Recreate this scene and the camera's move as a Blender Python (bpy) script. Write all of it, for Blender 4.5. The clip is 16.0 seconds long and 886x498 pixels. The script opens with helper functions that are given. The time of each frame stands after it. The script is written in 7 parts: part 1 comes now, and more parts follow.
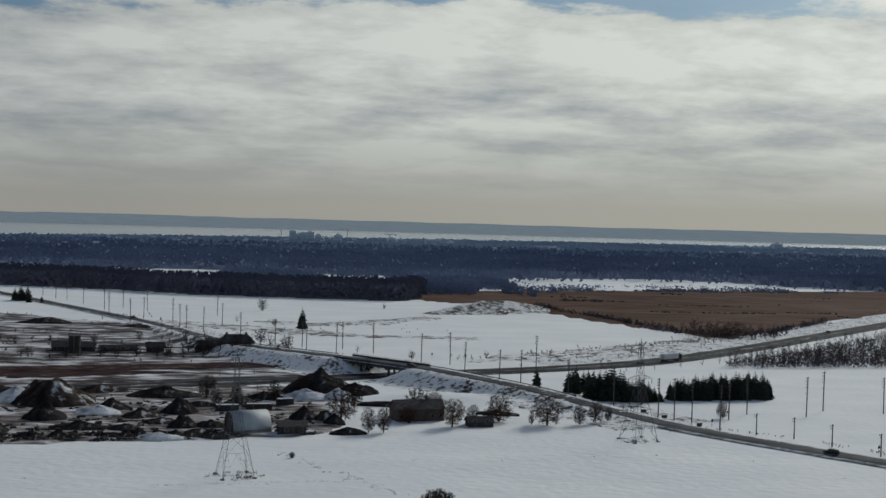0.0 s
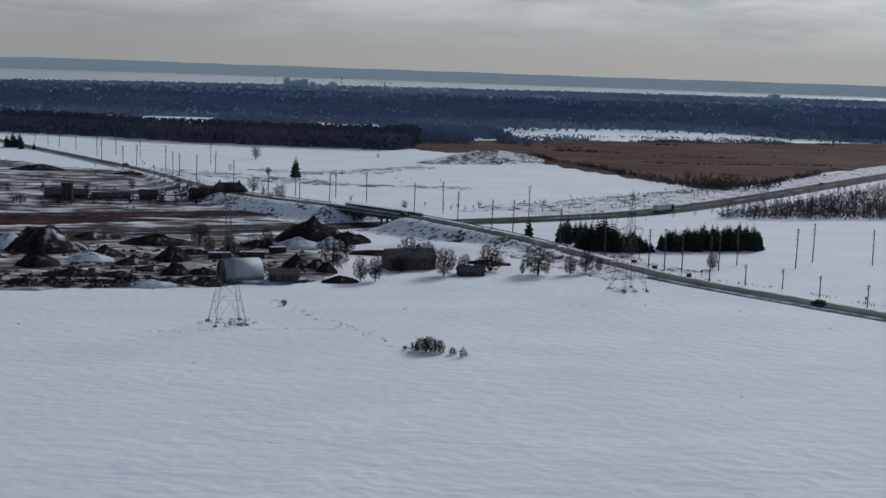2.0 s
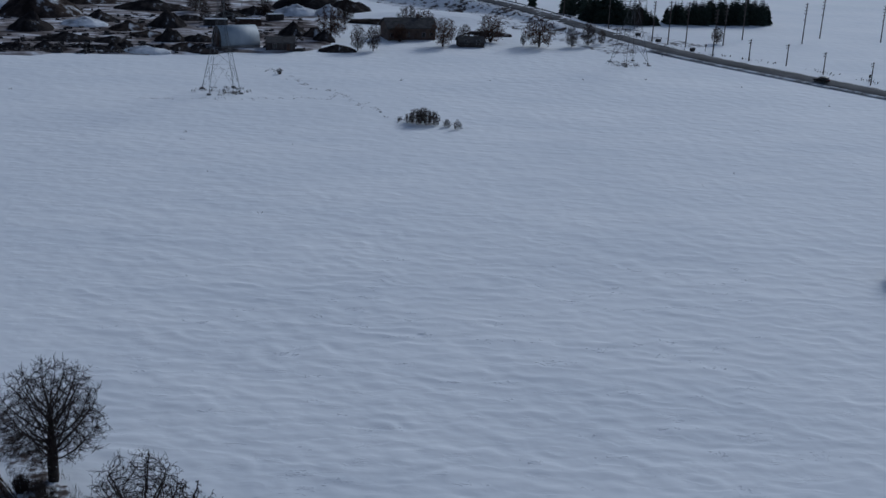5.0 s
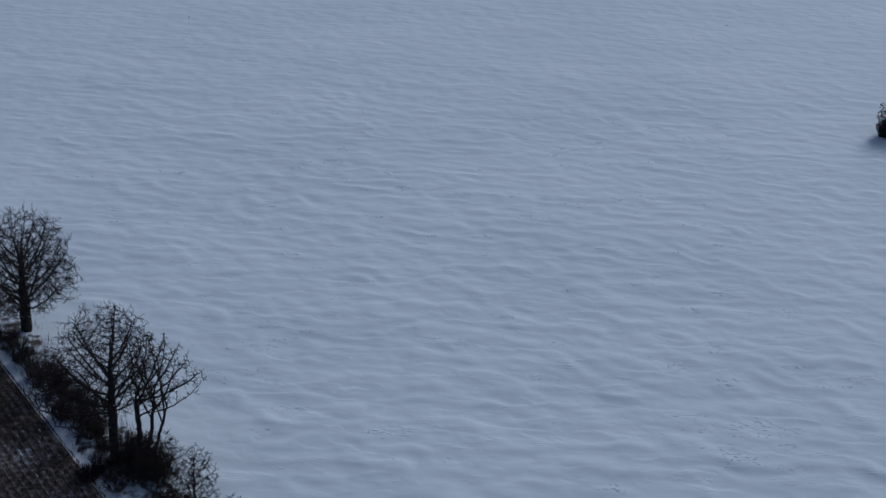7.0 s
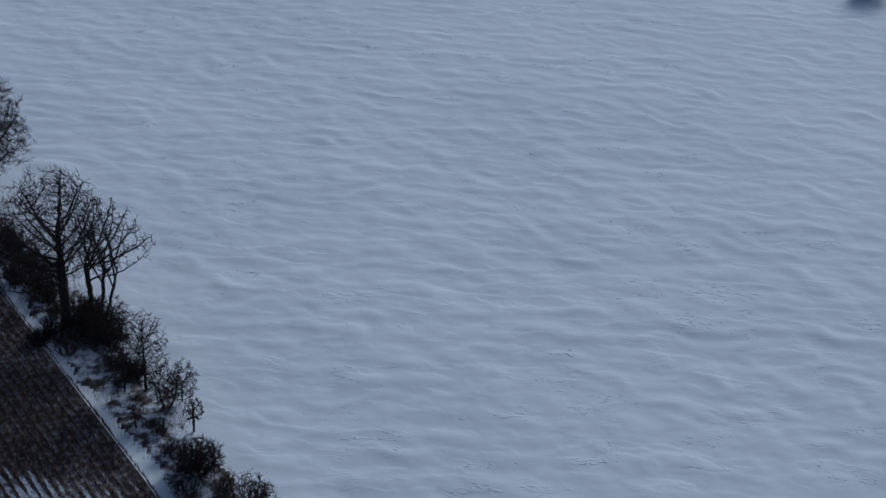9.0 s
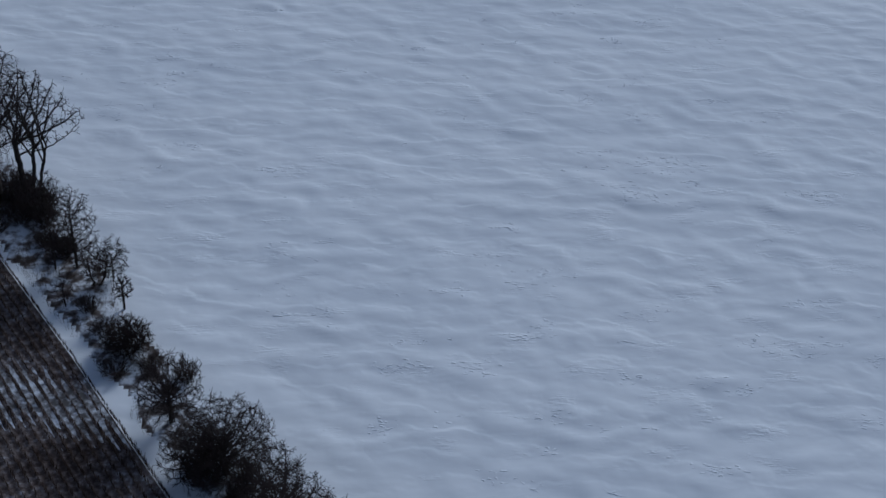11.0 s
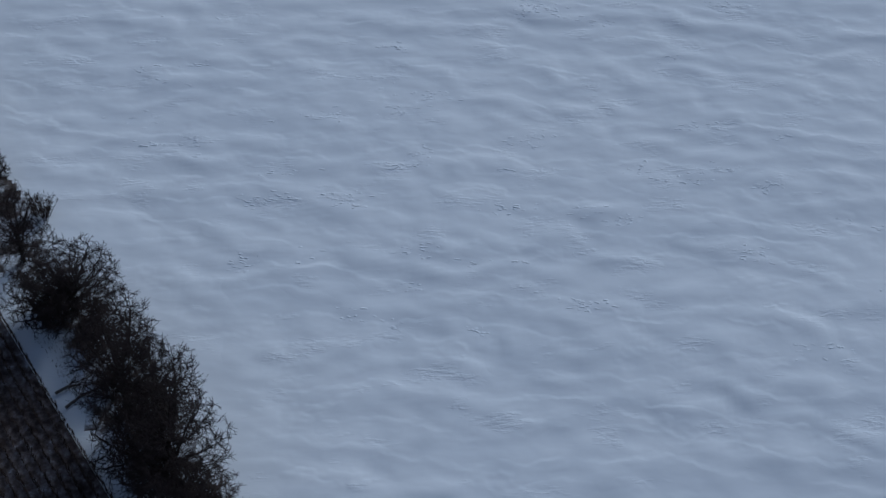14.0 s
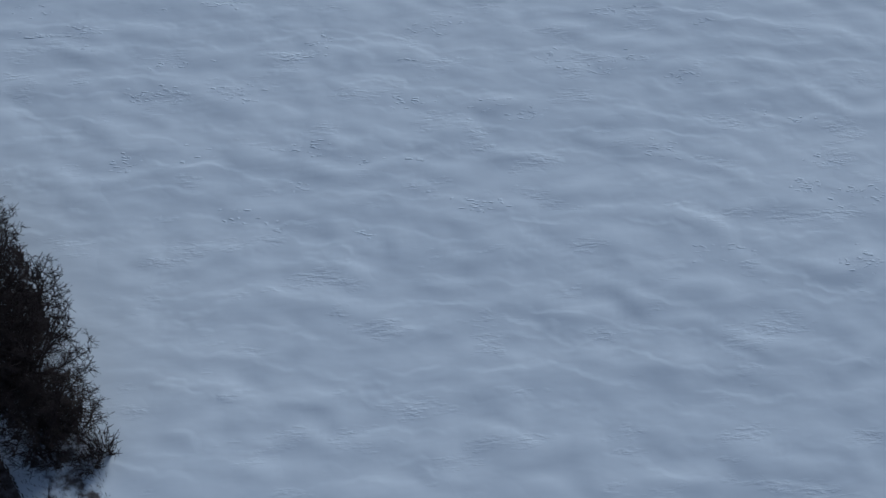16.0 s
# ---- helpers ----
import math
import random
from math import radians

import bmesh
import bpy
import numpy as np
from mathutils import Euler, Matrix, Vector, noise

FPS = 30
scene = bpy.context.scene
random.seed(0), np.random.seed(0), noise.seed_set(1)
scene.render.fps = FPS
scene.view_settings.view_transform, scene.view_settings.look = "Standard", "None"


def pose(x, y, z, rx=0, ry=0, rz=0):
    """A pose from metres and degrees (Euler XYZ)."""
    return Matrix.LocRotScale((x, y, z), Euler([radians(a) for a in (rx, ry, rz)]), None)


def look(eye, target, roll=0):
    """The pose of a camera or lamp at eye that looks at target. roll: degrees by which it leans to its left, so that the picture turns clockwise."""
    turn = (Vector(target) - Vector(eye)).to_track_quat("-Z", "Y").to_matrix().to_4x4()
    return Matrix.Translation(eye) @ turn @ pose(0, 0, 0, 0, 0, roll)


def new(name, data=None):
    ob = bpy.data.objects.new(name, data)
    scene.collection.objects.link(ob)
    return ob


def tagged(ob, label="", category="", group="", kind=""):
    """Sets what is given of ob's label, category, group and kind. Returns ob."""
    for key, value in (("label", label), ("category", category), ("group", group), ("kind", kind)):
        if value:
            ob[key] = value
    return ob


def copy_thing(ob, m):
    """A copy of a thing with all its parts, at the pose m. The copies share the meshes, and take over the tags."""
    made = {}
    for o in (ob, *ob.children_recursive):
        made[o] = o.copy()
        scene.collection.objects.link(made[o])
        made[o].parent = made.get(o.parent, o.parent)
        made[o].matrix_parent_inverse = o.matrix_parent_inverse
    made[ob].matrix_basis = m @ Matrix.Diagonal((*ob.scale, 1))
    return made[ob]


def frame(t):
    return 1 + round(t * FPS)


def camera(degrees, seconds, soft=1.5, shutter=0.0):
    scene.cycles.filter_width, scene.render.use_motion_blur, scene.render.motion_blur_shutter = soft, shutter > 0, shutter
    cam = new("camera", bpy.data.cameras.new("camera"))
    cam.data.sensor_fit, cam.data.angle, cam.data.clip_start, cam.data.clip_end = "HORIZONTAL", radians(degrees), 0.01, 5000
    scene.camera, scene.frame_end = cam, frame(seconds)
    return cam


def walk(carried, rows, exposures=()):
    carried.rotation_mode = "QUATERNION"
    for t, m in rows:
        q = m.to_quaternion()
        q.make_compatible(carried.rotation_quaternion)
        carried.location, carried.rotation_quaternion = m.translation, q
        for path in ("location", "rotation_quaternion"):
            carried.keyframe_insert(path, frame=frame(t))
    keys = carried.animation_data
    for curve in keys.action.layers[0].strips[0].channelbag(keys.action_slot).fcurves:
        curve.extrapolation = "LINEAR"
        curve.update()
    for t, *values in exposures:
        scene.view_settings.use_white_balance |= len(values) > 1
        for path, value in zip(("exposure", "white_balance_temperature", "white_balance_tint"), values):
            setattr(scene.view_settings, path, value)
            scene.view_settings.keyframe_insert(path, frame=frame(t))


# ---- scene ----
cam = camera(38.5, 16.0)
PATH = [
    (0, (-11.455, -24.223, 70.082), (-11.216, -22.238, 70.033), 1.6),
    (0.5, (-11.079, -24.046, 69.943), (-10.837, -22.064, 69.838), 1.7),
    (1, (-10.672, -23.506, 69.91), (-10.427, -21.528, 69.744), 1.8),
    (1.5, (-10.305, -23.273, 69.922), (-10.057, -21.301, 69.696), 1.9),
    (2, (-10.199, -23.261, 70.126), (-9.948, -21.297, 69.841), 2.0),
    (2.5, (-9.779, -23.21, 70.186), (-9.528, -21.256, 69.841), 2.1),
    (3, (-9.057, -23.103, 70.218), (-8.806, -21.161, 69.813), 2.3),
    (3.5, (-8.415, -23.04, 70.064), (-8.165, -21.11, 69.603), 2.3),
    (4, (-7.942, -22.858, 70.084), (-7.694, -20.942, 69.564), 2.5),
    (6.5, (-4.674, -21.61, 70.04), (-4.428, -19.793, 69.241), 3.5),
    (7, (-3.849, -21.292, 70.29), (-3.601, -19.5, 69.436), 3.7),
    (7.5, (-2.85, -20.841, 70.38), (-2.601, -19.075, 69.475), 3.8),
    (8, (-1.807, -20.556, 70.404), (-1.556, -18.817, 69.449), 4.0),
    (8.5, (-0.761, -20.307, 70.45), (-0.508, -18.596, 69.446), 4.1),
    (9, (0.083, -20.103, 70.375), (0.341, -18.42, 69.326), 4.3),
    (11.5, (7.59, -17.696, 70.887), (7.845, -16.177, 69.611), 4.5),
    (12, (9.567, -17.02, 71.134), (9.814, -15.539, 69.813), 4.4),
    (12.5, (11.342, -16.432, 71.087), (11.587, -14.986, 69.726), 4.3),
    (13, (13.258, -15.732, 71.079), (13.5, -14.325, 69.679), 4.3),
    (13.5, (15.209, -15.035, 71.097), (15.448, -13.667, 69.658), 4.3),
    (14, (17.234, -14.34, 71.193), (17.467, -13.012, 69.715), 4.3),
    (14.5, (19.832, -13.659, 71.216), (20.05, -12.371, 69.701), 3.9),
    (15, (22.473, -12.664, 71.246), (22.676, -11.42, 69.693), 3.6),
    (15.5, (25.025, -11.674, 71.194), (25.214, -10.476, 69.604), 3.3),
    (16, (27.356, -10.758, 71.176), (27.538, -9.606, 69.552), 3.2),
]
LIGHT = [(0, -0.48, 6300, 4), (1.5, -0.40, 6020, 6), (3.5, -0.64, 5420, 12), (4.2, -0.74, 5320, 11), (6.5, -0.87, 5130, 7), (9, -0.81, 5140, 8), (12.5, -0.75, 5150, 9), (16, -0.79, 5060, 5)]
walk(cam, [(t, look(eye, target, roll)) for t, eye, target, roll in PATH], LIGHT)
HEAD = radians(7)          # heading of the flight, to the east of +y

# ---- world, sun, exposure ----
SUN_AZ, SUN_EL = 38, 27    # degrees east of +y, degrees up
world = bpy.data.worlds.new("winter_sky")
scene.world = world
world.use_nodes = True
wt = world.node_tree
wt.nodes.clear()


def wn(kind, **kw):
    n = wt.nodes.new(kind)
    for k, v in kw.items():
        n.inputs[k].default_value = v
    return n


def wl(a, b):
    wt.links.new(a, b)


def wmath(op, a, b=None):
    n = wt.nodes.new("ShaderNodeMath")
    n.operation = op
    for k, v in ((0, a), (1, b)):
        if v is None:
            continue
        if isinstance(v, (int, float)):
            n.inputs[k].default_value = v
        else:
            wl(v, n.inputs[k])
    return n.outputs[0]


def wramp(fac, stops):
    n = wt.nodes.new("ShaderNodeValToRGB")
    el = n.color_ramp.elements
    while len(el) < len(stops):
        el.new(0.5)
    for e, (p, c) in zip(el, stops):
        e.position, e.color = p, (c if isinstance(c, tuple) else (c, c, c)) + (1,)
    wl(fac, n.inputs[0])
    return n.outputs[0]


def wmix(fac, a, b):
    n = wt.nodes.new("ShaderNodeMix")
    n.data_type = "RGBA"
    for k, v in ((0, fac), (6, a), (7, b)):
        if isinstance(v, (int, float)):
            n.inputs[k].default_value = v
        elif isinstance(v, tuple):
            n.inputs[k].default_value = v + (1,)
        else:
            wl(v, n.inputs[k])
    return n.outputs[2]


sky = wt.nodes.new("ShaderNodeTexSky")
sky.sky_type, sky.sun_disc = "NISHITA", False
sky.sun_elevation, sky.sun_rotation = radians(SUN_EL), radians(SUN_AZ)
coord = wt.nodes.new("ShaderNodeTexCoord")
sep = wt.nodes.new("ShaderNodeSeparateXYZ")
wl(coord.outputs["Generated"], sep.inputs[0])
up = wmath("MAXIMUM", sep.outputs[2], 0.0)
den = wmath("ADD", up, 0.16)
flat = wt.nodes.new("ShaderNodeCombineXYZ")
wl(wmath("DIVIDE", sep.outputs[0], den), flat.inputs[0])
wl(wmath("DIVIDE", sep.outputs[1], den), flat.inputs[1])


def wnoise(scale, detail, rough, dist=0.0, off=(0, 0, 0), squash=(1, 1, 1)):
    m = wt.nodes.new("ShaderNodeMapping")
    m.inputs["Location"].default_value, m.inputs["Scale"].default_value = off, squash
    wl(flat.outputs[0], m.inputs[0])
    n = wn("ShaderNodeTexNoise", Scale=scale, Detail=detail, Roughness=rough, Distortion=dist)
    wl(m.outputs[0], n.inputs["Vector"])
    return n.outputs["Fac"]


billow = wnoise(1.9, 9, 0.62, 0.08, (3.1, 1.7, 0), (0.9, 1.0, 1))
banks = wnoise(0.6, 5, 0.5, 0.1, (11.0, 4.2, 0), (0.8, 1.0, 1))
tex = wmath("ADD", wmath("MULTIPLY", billow, 0.7), wmath("MULTIPLY", banks, 0.3))
shade = wramp(tex, [(0.39, (0.41, 0.435, 0.47)), (0.445, (0.55, 0.56, 0.57)), (0.50, (0.68, 0.685, 0.67)), (0.57, (0.83, 0.83, 0.805))])
low = wramp(up, [(0.0, (0.475, 0.445, 0.40)), (0.02, (0.47, 0.45, 0.415)), (0.06, (0.49, 0.495, 0.465)), (0.13, (0.58, 0.585, 0.56))])
cloud = wmix(wramp(up, [(0.012, 0.0), (0.085, 0.9)]), low, shade)
toward = wt.nodes.new("ShaderNodeVectorMath")      # thin cloud shines more towards the sun
toward.operation = "DOT_PRODUCT"
wl(coord.outputs["Generated"], toward.inputs[0])
toward.inputs[1].default_value = (math.sin(radians(SUN_AZ)) * math.cos(radians(SUN_EL)), math.cos(radians(SUN_AZ)) * math.cos(radians(SUN_EL)), math.sin(radians(SUN_EL)))
halo = wmix(1.0, (0, 0, 0), (0, 0, 0)).node
halo.blend_type = "MULTIPLY"
wl(cloud, halo.inputs[6])
wl(wramp(toward.outputs["Value"], [(0.62, (0.90, 0.90, 0.91)), (0.88, (1.16, 1.15, 1.12)), (1.0, (1.5, 1.47, 1.4))]), halo.inputs[7])
cloud = halo.outputs[2]
blue = wmix(1.0, (0, 0, 0), (0, 0, 0)).node
blue.blend_type = "MULTIPLY"
wl(sky.outputs[0], blue.inputs[6])
blue.inputs[7].default_value = (0.032, 0.044, 0.058, 1)
gap = wramp(wmath("ADD", up, wmath("MULTIPLY", wmath("SUBTRACT", tex, 0.5), -0.22)), [(0.160, 0.0), (0.172, 0.85), (0.30, 0.75), (0.6, 0.85)])
skycol = wmix(gap, cloud, blue.outputs[2])
back = wn("ShaderNodeBackground", Strength=1.0)
wl(skycol, back.inputs[0])
wo = wt.nodes.new("ShaderNodeOutputWorld")
wl(back.outputs[0], wo.inputs[0])

sun = new("sun", bpy.data.lights.new("sun", "SUN"))
sun.data.energy, sun.data.angle, sun.data.color = 2.8, radians(20), (1.0, 0.93, 0.82)
az, el_ = radians(SUN_AZ), radians(SUN_EL)
sun.matrix_world = look((math.sin(az) * math.cos(el_) * 50, math.cos(az) * math.cos(el_) * 50, math.sin(el_) * 50), (0, 0, 0))

# ---- materials ----
MATS = {}


def material(name, cols, rough=0.8, scale=1.0, bump=0.0, bscale=None, metal=0.0, spec=0.3, stretch=(1, 1, 1), per_object=0.0, big=0.0, stops=(0.3, 0.7), bigw=0.9):
    """Two-scale noise over two or three base colours, with bump; metres."""
    m = bpy.data.materials.new(name)
    m.use_nodes = True
    nt = m.node_tree
    b = nt.nodes["Principled BSDF"]
    b.inputs["Roughness"].default_value, b.inputs["Metallic"].default_value = rough, metal
    b.inputs["Specular IOR Level"].default_value = spec
    tc = nt.nodes.new("ShaderNodeTexCoord")
    mp = nt.nodes.new("ShaderNodeMapping")
    mp.inputs["Scale"].default_value = stretch
    nt.links.new(tc.outputs["Object"], mp.inputs[0])
    n1 = nt.nodes.new("ShaderNodeTexNoise")
    n1.inputs["Scale"].default_value, n1.inputs["Detail"].default_value, n1.inputs["Roughness"].default_value = scale, 7, 0.6
    nt.links.new(mp.outputs[0], n1.inputs["Vector"])
    fac = n1.outputs["Fac"]
    if big:
        n3 = nt.nodes.new("ShaderNodeTexNoise")
        n3.inputs["Scale"].default_value, n3.inputs["Detail"].default_value = scale * big, 4
        nt.links.new(mp.outputs[0], n3.inputs["Vector"])
        ad = nt.nodes.new("ShaderNodeMath")
        ad.operation = "MULTIPLY_ADD"
        nt.links.new(n3.outputs["Fac"], ad.inputs[0])
        ad.inputs[1].default_value, ad.inputs[2].default_value = bigw, -bigw / 2
        ad2 = nt.nodes.new("ShaderNodeMath")
        nt.links.new(ad.outputs[0], ad2.inputs[0])
        nt.links.new(fac, ad2.inputs[1])
        fac = ad2.outputs[0]
    if per_object:
        oi = nt.nodes.new("ShaderNodeObjectInfo")
        mo = nt.nodes.new("ShaderNodeMath")
        mo.operation = "MULTIPLY_ADD"
        nt.links.new(oi.outputs["Random"], mo.inputs[0])
        mo.inputs[1].default_value, mo.inputs[2].default_value = per_object, -per_object / 2
        ma = nt.nodes.new("ShaderNodeMath")
        nt.links.new(mo.outputs[0], ma.inputs[0])
        nt.links.new(fac, ma.inputs[1])
        fac = ma.outputs[0]
    r = nt.nodes.new("ShaderNodeValToRGB")
    el = r.color_ramp.elements
    while len(el) < len(cols):
        el.new(0.5)
    for k, (e, c) in enumerate(zip(el, cols)):
        e.position, e.color = stops[0] + (stops[1] - stops[0]) * k / max(1, len(cols) - 1), c + (1,)
    nt.links.new(fac, r.inputs[0])
    nt.links.new(r.outputs[0], b.inputs["Base Color"])
    if bump:
        n2 = nt.nodes.new("ShaderNodeTexNoise")
        n2.inputs["Scale"].default_value, n2.inputs["Detail"].default_value = bscale or scale * 3, 6
        nt.links.new(mp.outputs[0], n2.inputs["Vector"])
        bp = nt.nodes.new("ShaderNodeBump")
        bp.inputs["Distance"].default_value, bp.inputs["Strength"].default_value = bump, 1.0
        nt.links.new(n2.outputs["Fac"], bp.inputs["Height"])
        nt.links.new(bp.outputs[0], b.inputs["Normal"])
    MATS[name] = m
    return m


def snow_material(name):
    """Snow with wind ripples that lie across the heading, and patches of broken crust."""
    m = bpy.data.materials.new(name)
    m.use_nodes = True
    nt = m.node_tree
    b = nt.nodes["Principled BSDF"]
    b.inputs["Roughness"].default_value, b.inputs["Specular IOR Level"].default_value = 0.92, 1.0
    tc = nt.nodes.new("ShaderNodeTexCoord")

    def noise_at(scale, stretch, detail=5, off=0.0, rough=0.55):
        mp = nt.nodes.new("ShaderNodeMapping")
        mp.inputs["Scale"].default_value, mp.inputs["Rotation"].default_value, mp.inputs["Location"].default_value = stretch, (0, 0, HEAD + 0.06), (off, off, 0)
        nt.links.new(tc.outputs["Object"], mp.inputs[0])
        n = nt.nodes.new("ShaderNodeTexNoise")
        n.inputs["Scale"].default_value, n.inputs["Detail"].default_value, n.inputs["Roughness"].default_value = scale, detail, rough
        nt.links.new(mp.outputs[0], n.inputs["Vector"])
        return n.outputs["Fac"]

    def ramp(fac, stops):
        r = nt.nodes.new("ShaderNodeValToRGB")
        for e, (p, c) in zip(r.color_ramp.elements, stops):
            e.position, e.color = p, c + (1,)
        nt.links.new(fac, r.inputs[0])
        return r.outputs[0]

    def mul(a, c):
        n = nt.nodes.new("ShaderNodeMath")
        n.operation = "MULTIPLY"
        nt.links.new(a, n.inputs[0])
        if isinstance(c, float):
            n.inputs[1].default_value = c
        else:
            nt.links.new(c, n.inputs[1])
        return n.outputs[0]

    def add(a, c):
        n = nt.nodes.new("ShaderNodeMath")
        nt.links.new(a, n.inputs[0])
        nt.links.new(c, n.inputs[1])
        return n.outputs[0]

    def ridges(period, bend, off, height):
        """Wind ridges: a long gentle slope towards the flight, a short steep lee beyond the crest."""
        mp = nt.nodes.new("ShaderNodeMapping")
        mp.inputs["Rotation"].default_value = (0, 0, HEAD + 0.05)
        nt.links.new(tc.outputs["Object"], mp.inputs[0])
        sp = nt.nodes.new("ShaderNodeSeparateXYZ")
        nt.links.new(mp.outputs[0], sp.inputs[0])
        ph = add(add(mul(sp.outputs[1], 1.0 / period), mul(noise_at(0.10, (0.7, 1, 1), 2, off), bend)), mul(noise_at(0.42, (0.8, 1, 1), 2, off + 7), 0.9))
        fr = nt.nodes.new("ShaderNodeMath")
        fr.operation = "FRACT"
        nt.links.new(ph, fr.inputs[0])
        r = nt.nodes.new("ShaderNodeValToRGB")
        r.color_ramp.interpolation = "EASE"
        el = r.color_ramp.elements
        el.new(0.5)
        for e, (p, c) in zip(el, ((0.0, 0.0), (0.74, 1.0), (1.0, 0.0))):
            e.position, e.color = p, (c, c, c, 1)
        nt.links.new(fr.outputs[0], r.inputs[0])
        patchy = ramp(noise_at(0.22, (0.75, 1, 1), 2, off + 31), [(0.42, (0.12, 0.12, 0.12)), (0.60, (1, 1, 1))])
        return mul(mul(r.outputs[0], height), patchy)

    nt.links.new(ramp(noise_at(0.045, (0.5, 1, 1)), [(0.35, (0.77, 0.795, 0.83)), (0.65, (0.85, 0.865, 0.885))]), b.inputs["Base Color"])
    ripples = mul(noise_at(0.6, (0.6, 1, 1), 0.5), 0.085)
    fine = mul(noise_at(2.2, (0.5, 1, 1), 1, 9.0), 0.004)
    broken = ramp(noise_at(3.4, (0.36, 1, 1), 3, 3.0), [(0.44, (0, 0, 0)), (0.62, (1, 1, 1))])
    plates = mul(mul(broken, 0.026), ramp(noise_at(0.34, (0.5, 1, 1), 4, 21.0), [(0.57, (0, 0, 0)), (0.70, (1, 1, 1))]))
    bp = nt.nodes.new("ShaderNodeBump")
    bp.inputs["Distance"].default_value, bp.inputs["Strength"].default_value = 1.0, 1.0
    swell = add(mul(noise_at(0.24, (0.5, 1, 1), 2, 14.0), 0.07), mul(noise_at(0.30, (0.95, 1, 1), 0.6, 77.0), 0.22))
    total = add(add(add(ripples, swell), fine), plates)
    nt.links.new(add(total, add(ridges(2.7, 2.6, 4.0, 0.030), ridges(5.2, 1.8, 61.0, 0.04))), bp.inputs["Height"])
    nt.links.new(bp.outputs[0], b.inputs["Normal"])
    return m


M_SNOW = snow_material("snow")
M_YARD = material("yard_snow_and_mud", [(0.065, 0.052, 0.050), (0.19, 0.165, 0.158), (0.36, 0.335, 0.34), (0.70, 0.71, 0.75)], 0.9, 0.22, 0.25, 0.9, big=0.25, stops=(0.36, 0.66), stretch=(0.45, 1.0, 1), spec=0.05, bigw=0.5)
M_ROUGH = material("rough_pasture_snow", [(0.055, 0.046, 0.048), (0.20, 0.185, 0.19), (0.55, 0.555, 0.58), (0.78, 0.79, 0.82)], 0.85, 0.13, 0.2, 0.9, big=0.3, stops=(0.44, 0.65), stretch=(0.4, 1.0, 1), spec=0.05, bigw=0.4)
M_BANKSNOW = material("weedy_bank_snow", [(0.06, 0.05, 0.048), (0.25, 0.24, 0.24), (0.70, 0.72, 0.76), (0.80, 0.815, 0.84)], 0.85, 0.5, 0.2, 1.2, big=0.2, stops=(0.34, 0.52), spec=0.05, bigw=0.6)
M_HILL = material("windswept_hill", [(0.06, 0.05, 0.045), (0.22, 0.21, 0.2), (0.5, 0.5, 0.51), (0.8, 0.81, 0.84)], 0.85, 0.3, 0.4, 0.8, big=0.3, stops=(0.34, 0.62), stretch=(1.2, 0.8, 1), spec=0.05)
M_REED = material("dry_reeds", [(0.075, 0.044, 0.034), (0.115, 0.070, 0.055), (0.155, 0.100, 0.080)], 0.95, 0.05, 0.4, 0.5, big=0.2, stretch=(0.5, 1.4, 1), spec=0.02)
M_ASPH = material("worn_asphalt", [(0.024, 0.026, 0.030), (0.040, 0.042, 0.047), (0.075, 0.077, 0.083)], 0.85, 0.12, 0.02, 4, big=0.3, spec=0.05)
M_SHOULDER = material("gravel_shoulder_with_snow", [(0.05, 0.048, 0.05), (0.16, 0.158, 0.163), (0.56, 0.575, 0.61)], 0.9, 0.25, 0.08, 2, big=0.3, stops=(0.40, 0.82), spec=0.02)
M_SALTROAD = material("salt_stained_asphalt", [(0.050, 0.053, 0.060), (0.078, 0.081, 0.09), (0.13, 0.134, 0.145)], 0.85, 0.12, 0.02, 4, big=0.3, spec=0.05)
M_SNOWEDGE = material("ploughed_snow_edge", [(0.13, 0.128, 0.126), (0.40, 0.40, 0.41), (0.72, 0.735, 0.76)], 0.9, 0.35, 0.1, 2, big=0.3, stops=(0.36, 0.60), spec=0.05, bigw=0.5)
M_TRACK = material("muddy_track", [(0.045, 0.03, 0.03), (0.08, 0.055, 0.054), (0.17, 0.14, 0.14)], 0.95, 0.2, 0.1, 2, big=0.3, stops=(0.35, 0.8), spec=0.0)
M_LAKE = material("lake_water", [(0.30, 0.33, 0.34), (0.36, 0.38, 0.38)], 0.22, 0.004, 0.0, spec=0.5, stretch=(1, 3, 1))
# Twig colour lifted towards blue-grey to hold a first trace of haze.
M_WOOD = material("haze_lifted_woods", [(0.090, 0.092, 0.122), (0.112, 0.115, 0.15), (0.135, 0.14, 0.175)], 1.0, 0.05, 0, spec=0.0, big=0.2)
# Farthest woods: pale blue air haze is painted into the base colour.
M_HAZEWOOD = material("haze_painted_suburb_woods", [(0.26, 0.335, 0.43), (0.33, 0.415, 0.515), (0.41, 0.49, 0.58)], 1.0, 0.01, 0, spec=0.0, big=0.2, stretch=(1, 3, 1))
# Blue tint stands in for the haze at middle distance, weaker than above.
M_MIDWOOD = material("haze_tinted_middle_woods", [(0.150, 0.185, 0.27), (0.18, 0.22, 0.315), (0.215, 0.26, 0.36)], 1.0, 0.02, 0, spec=0.0, big=0.2)
M_BARK = material("dark_bark", [(0.02, 0.017, 0.015), (0.042, 0.034, 0.03), (0.07, 0.06, 0.052)], 0.9, 2.5, 0.03, 9, spec=0.1, stretch=(3, 3, 0.7))
M_TWIG = material("bare_twigs", [(0.023, 0.0175, 0.017), (0.050, 0.038, 0.036)], 0.9, 1.0, 0, spec=0.1)
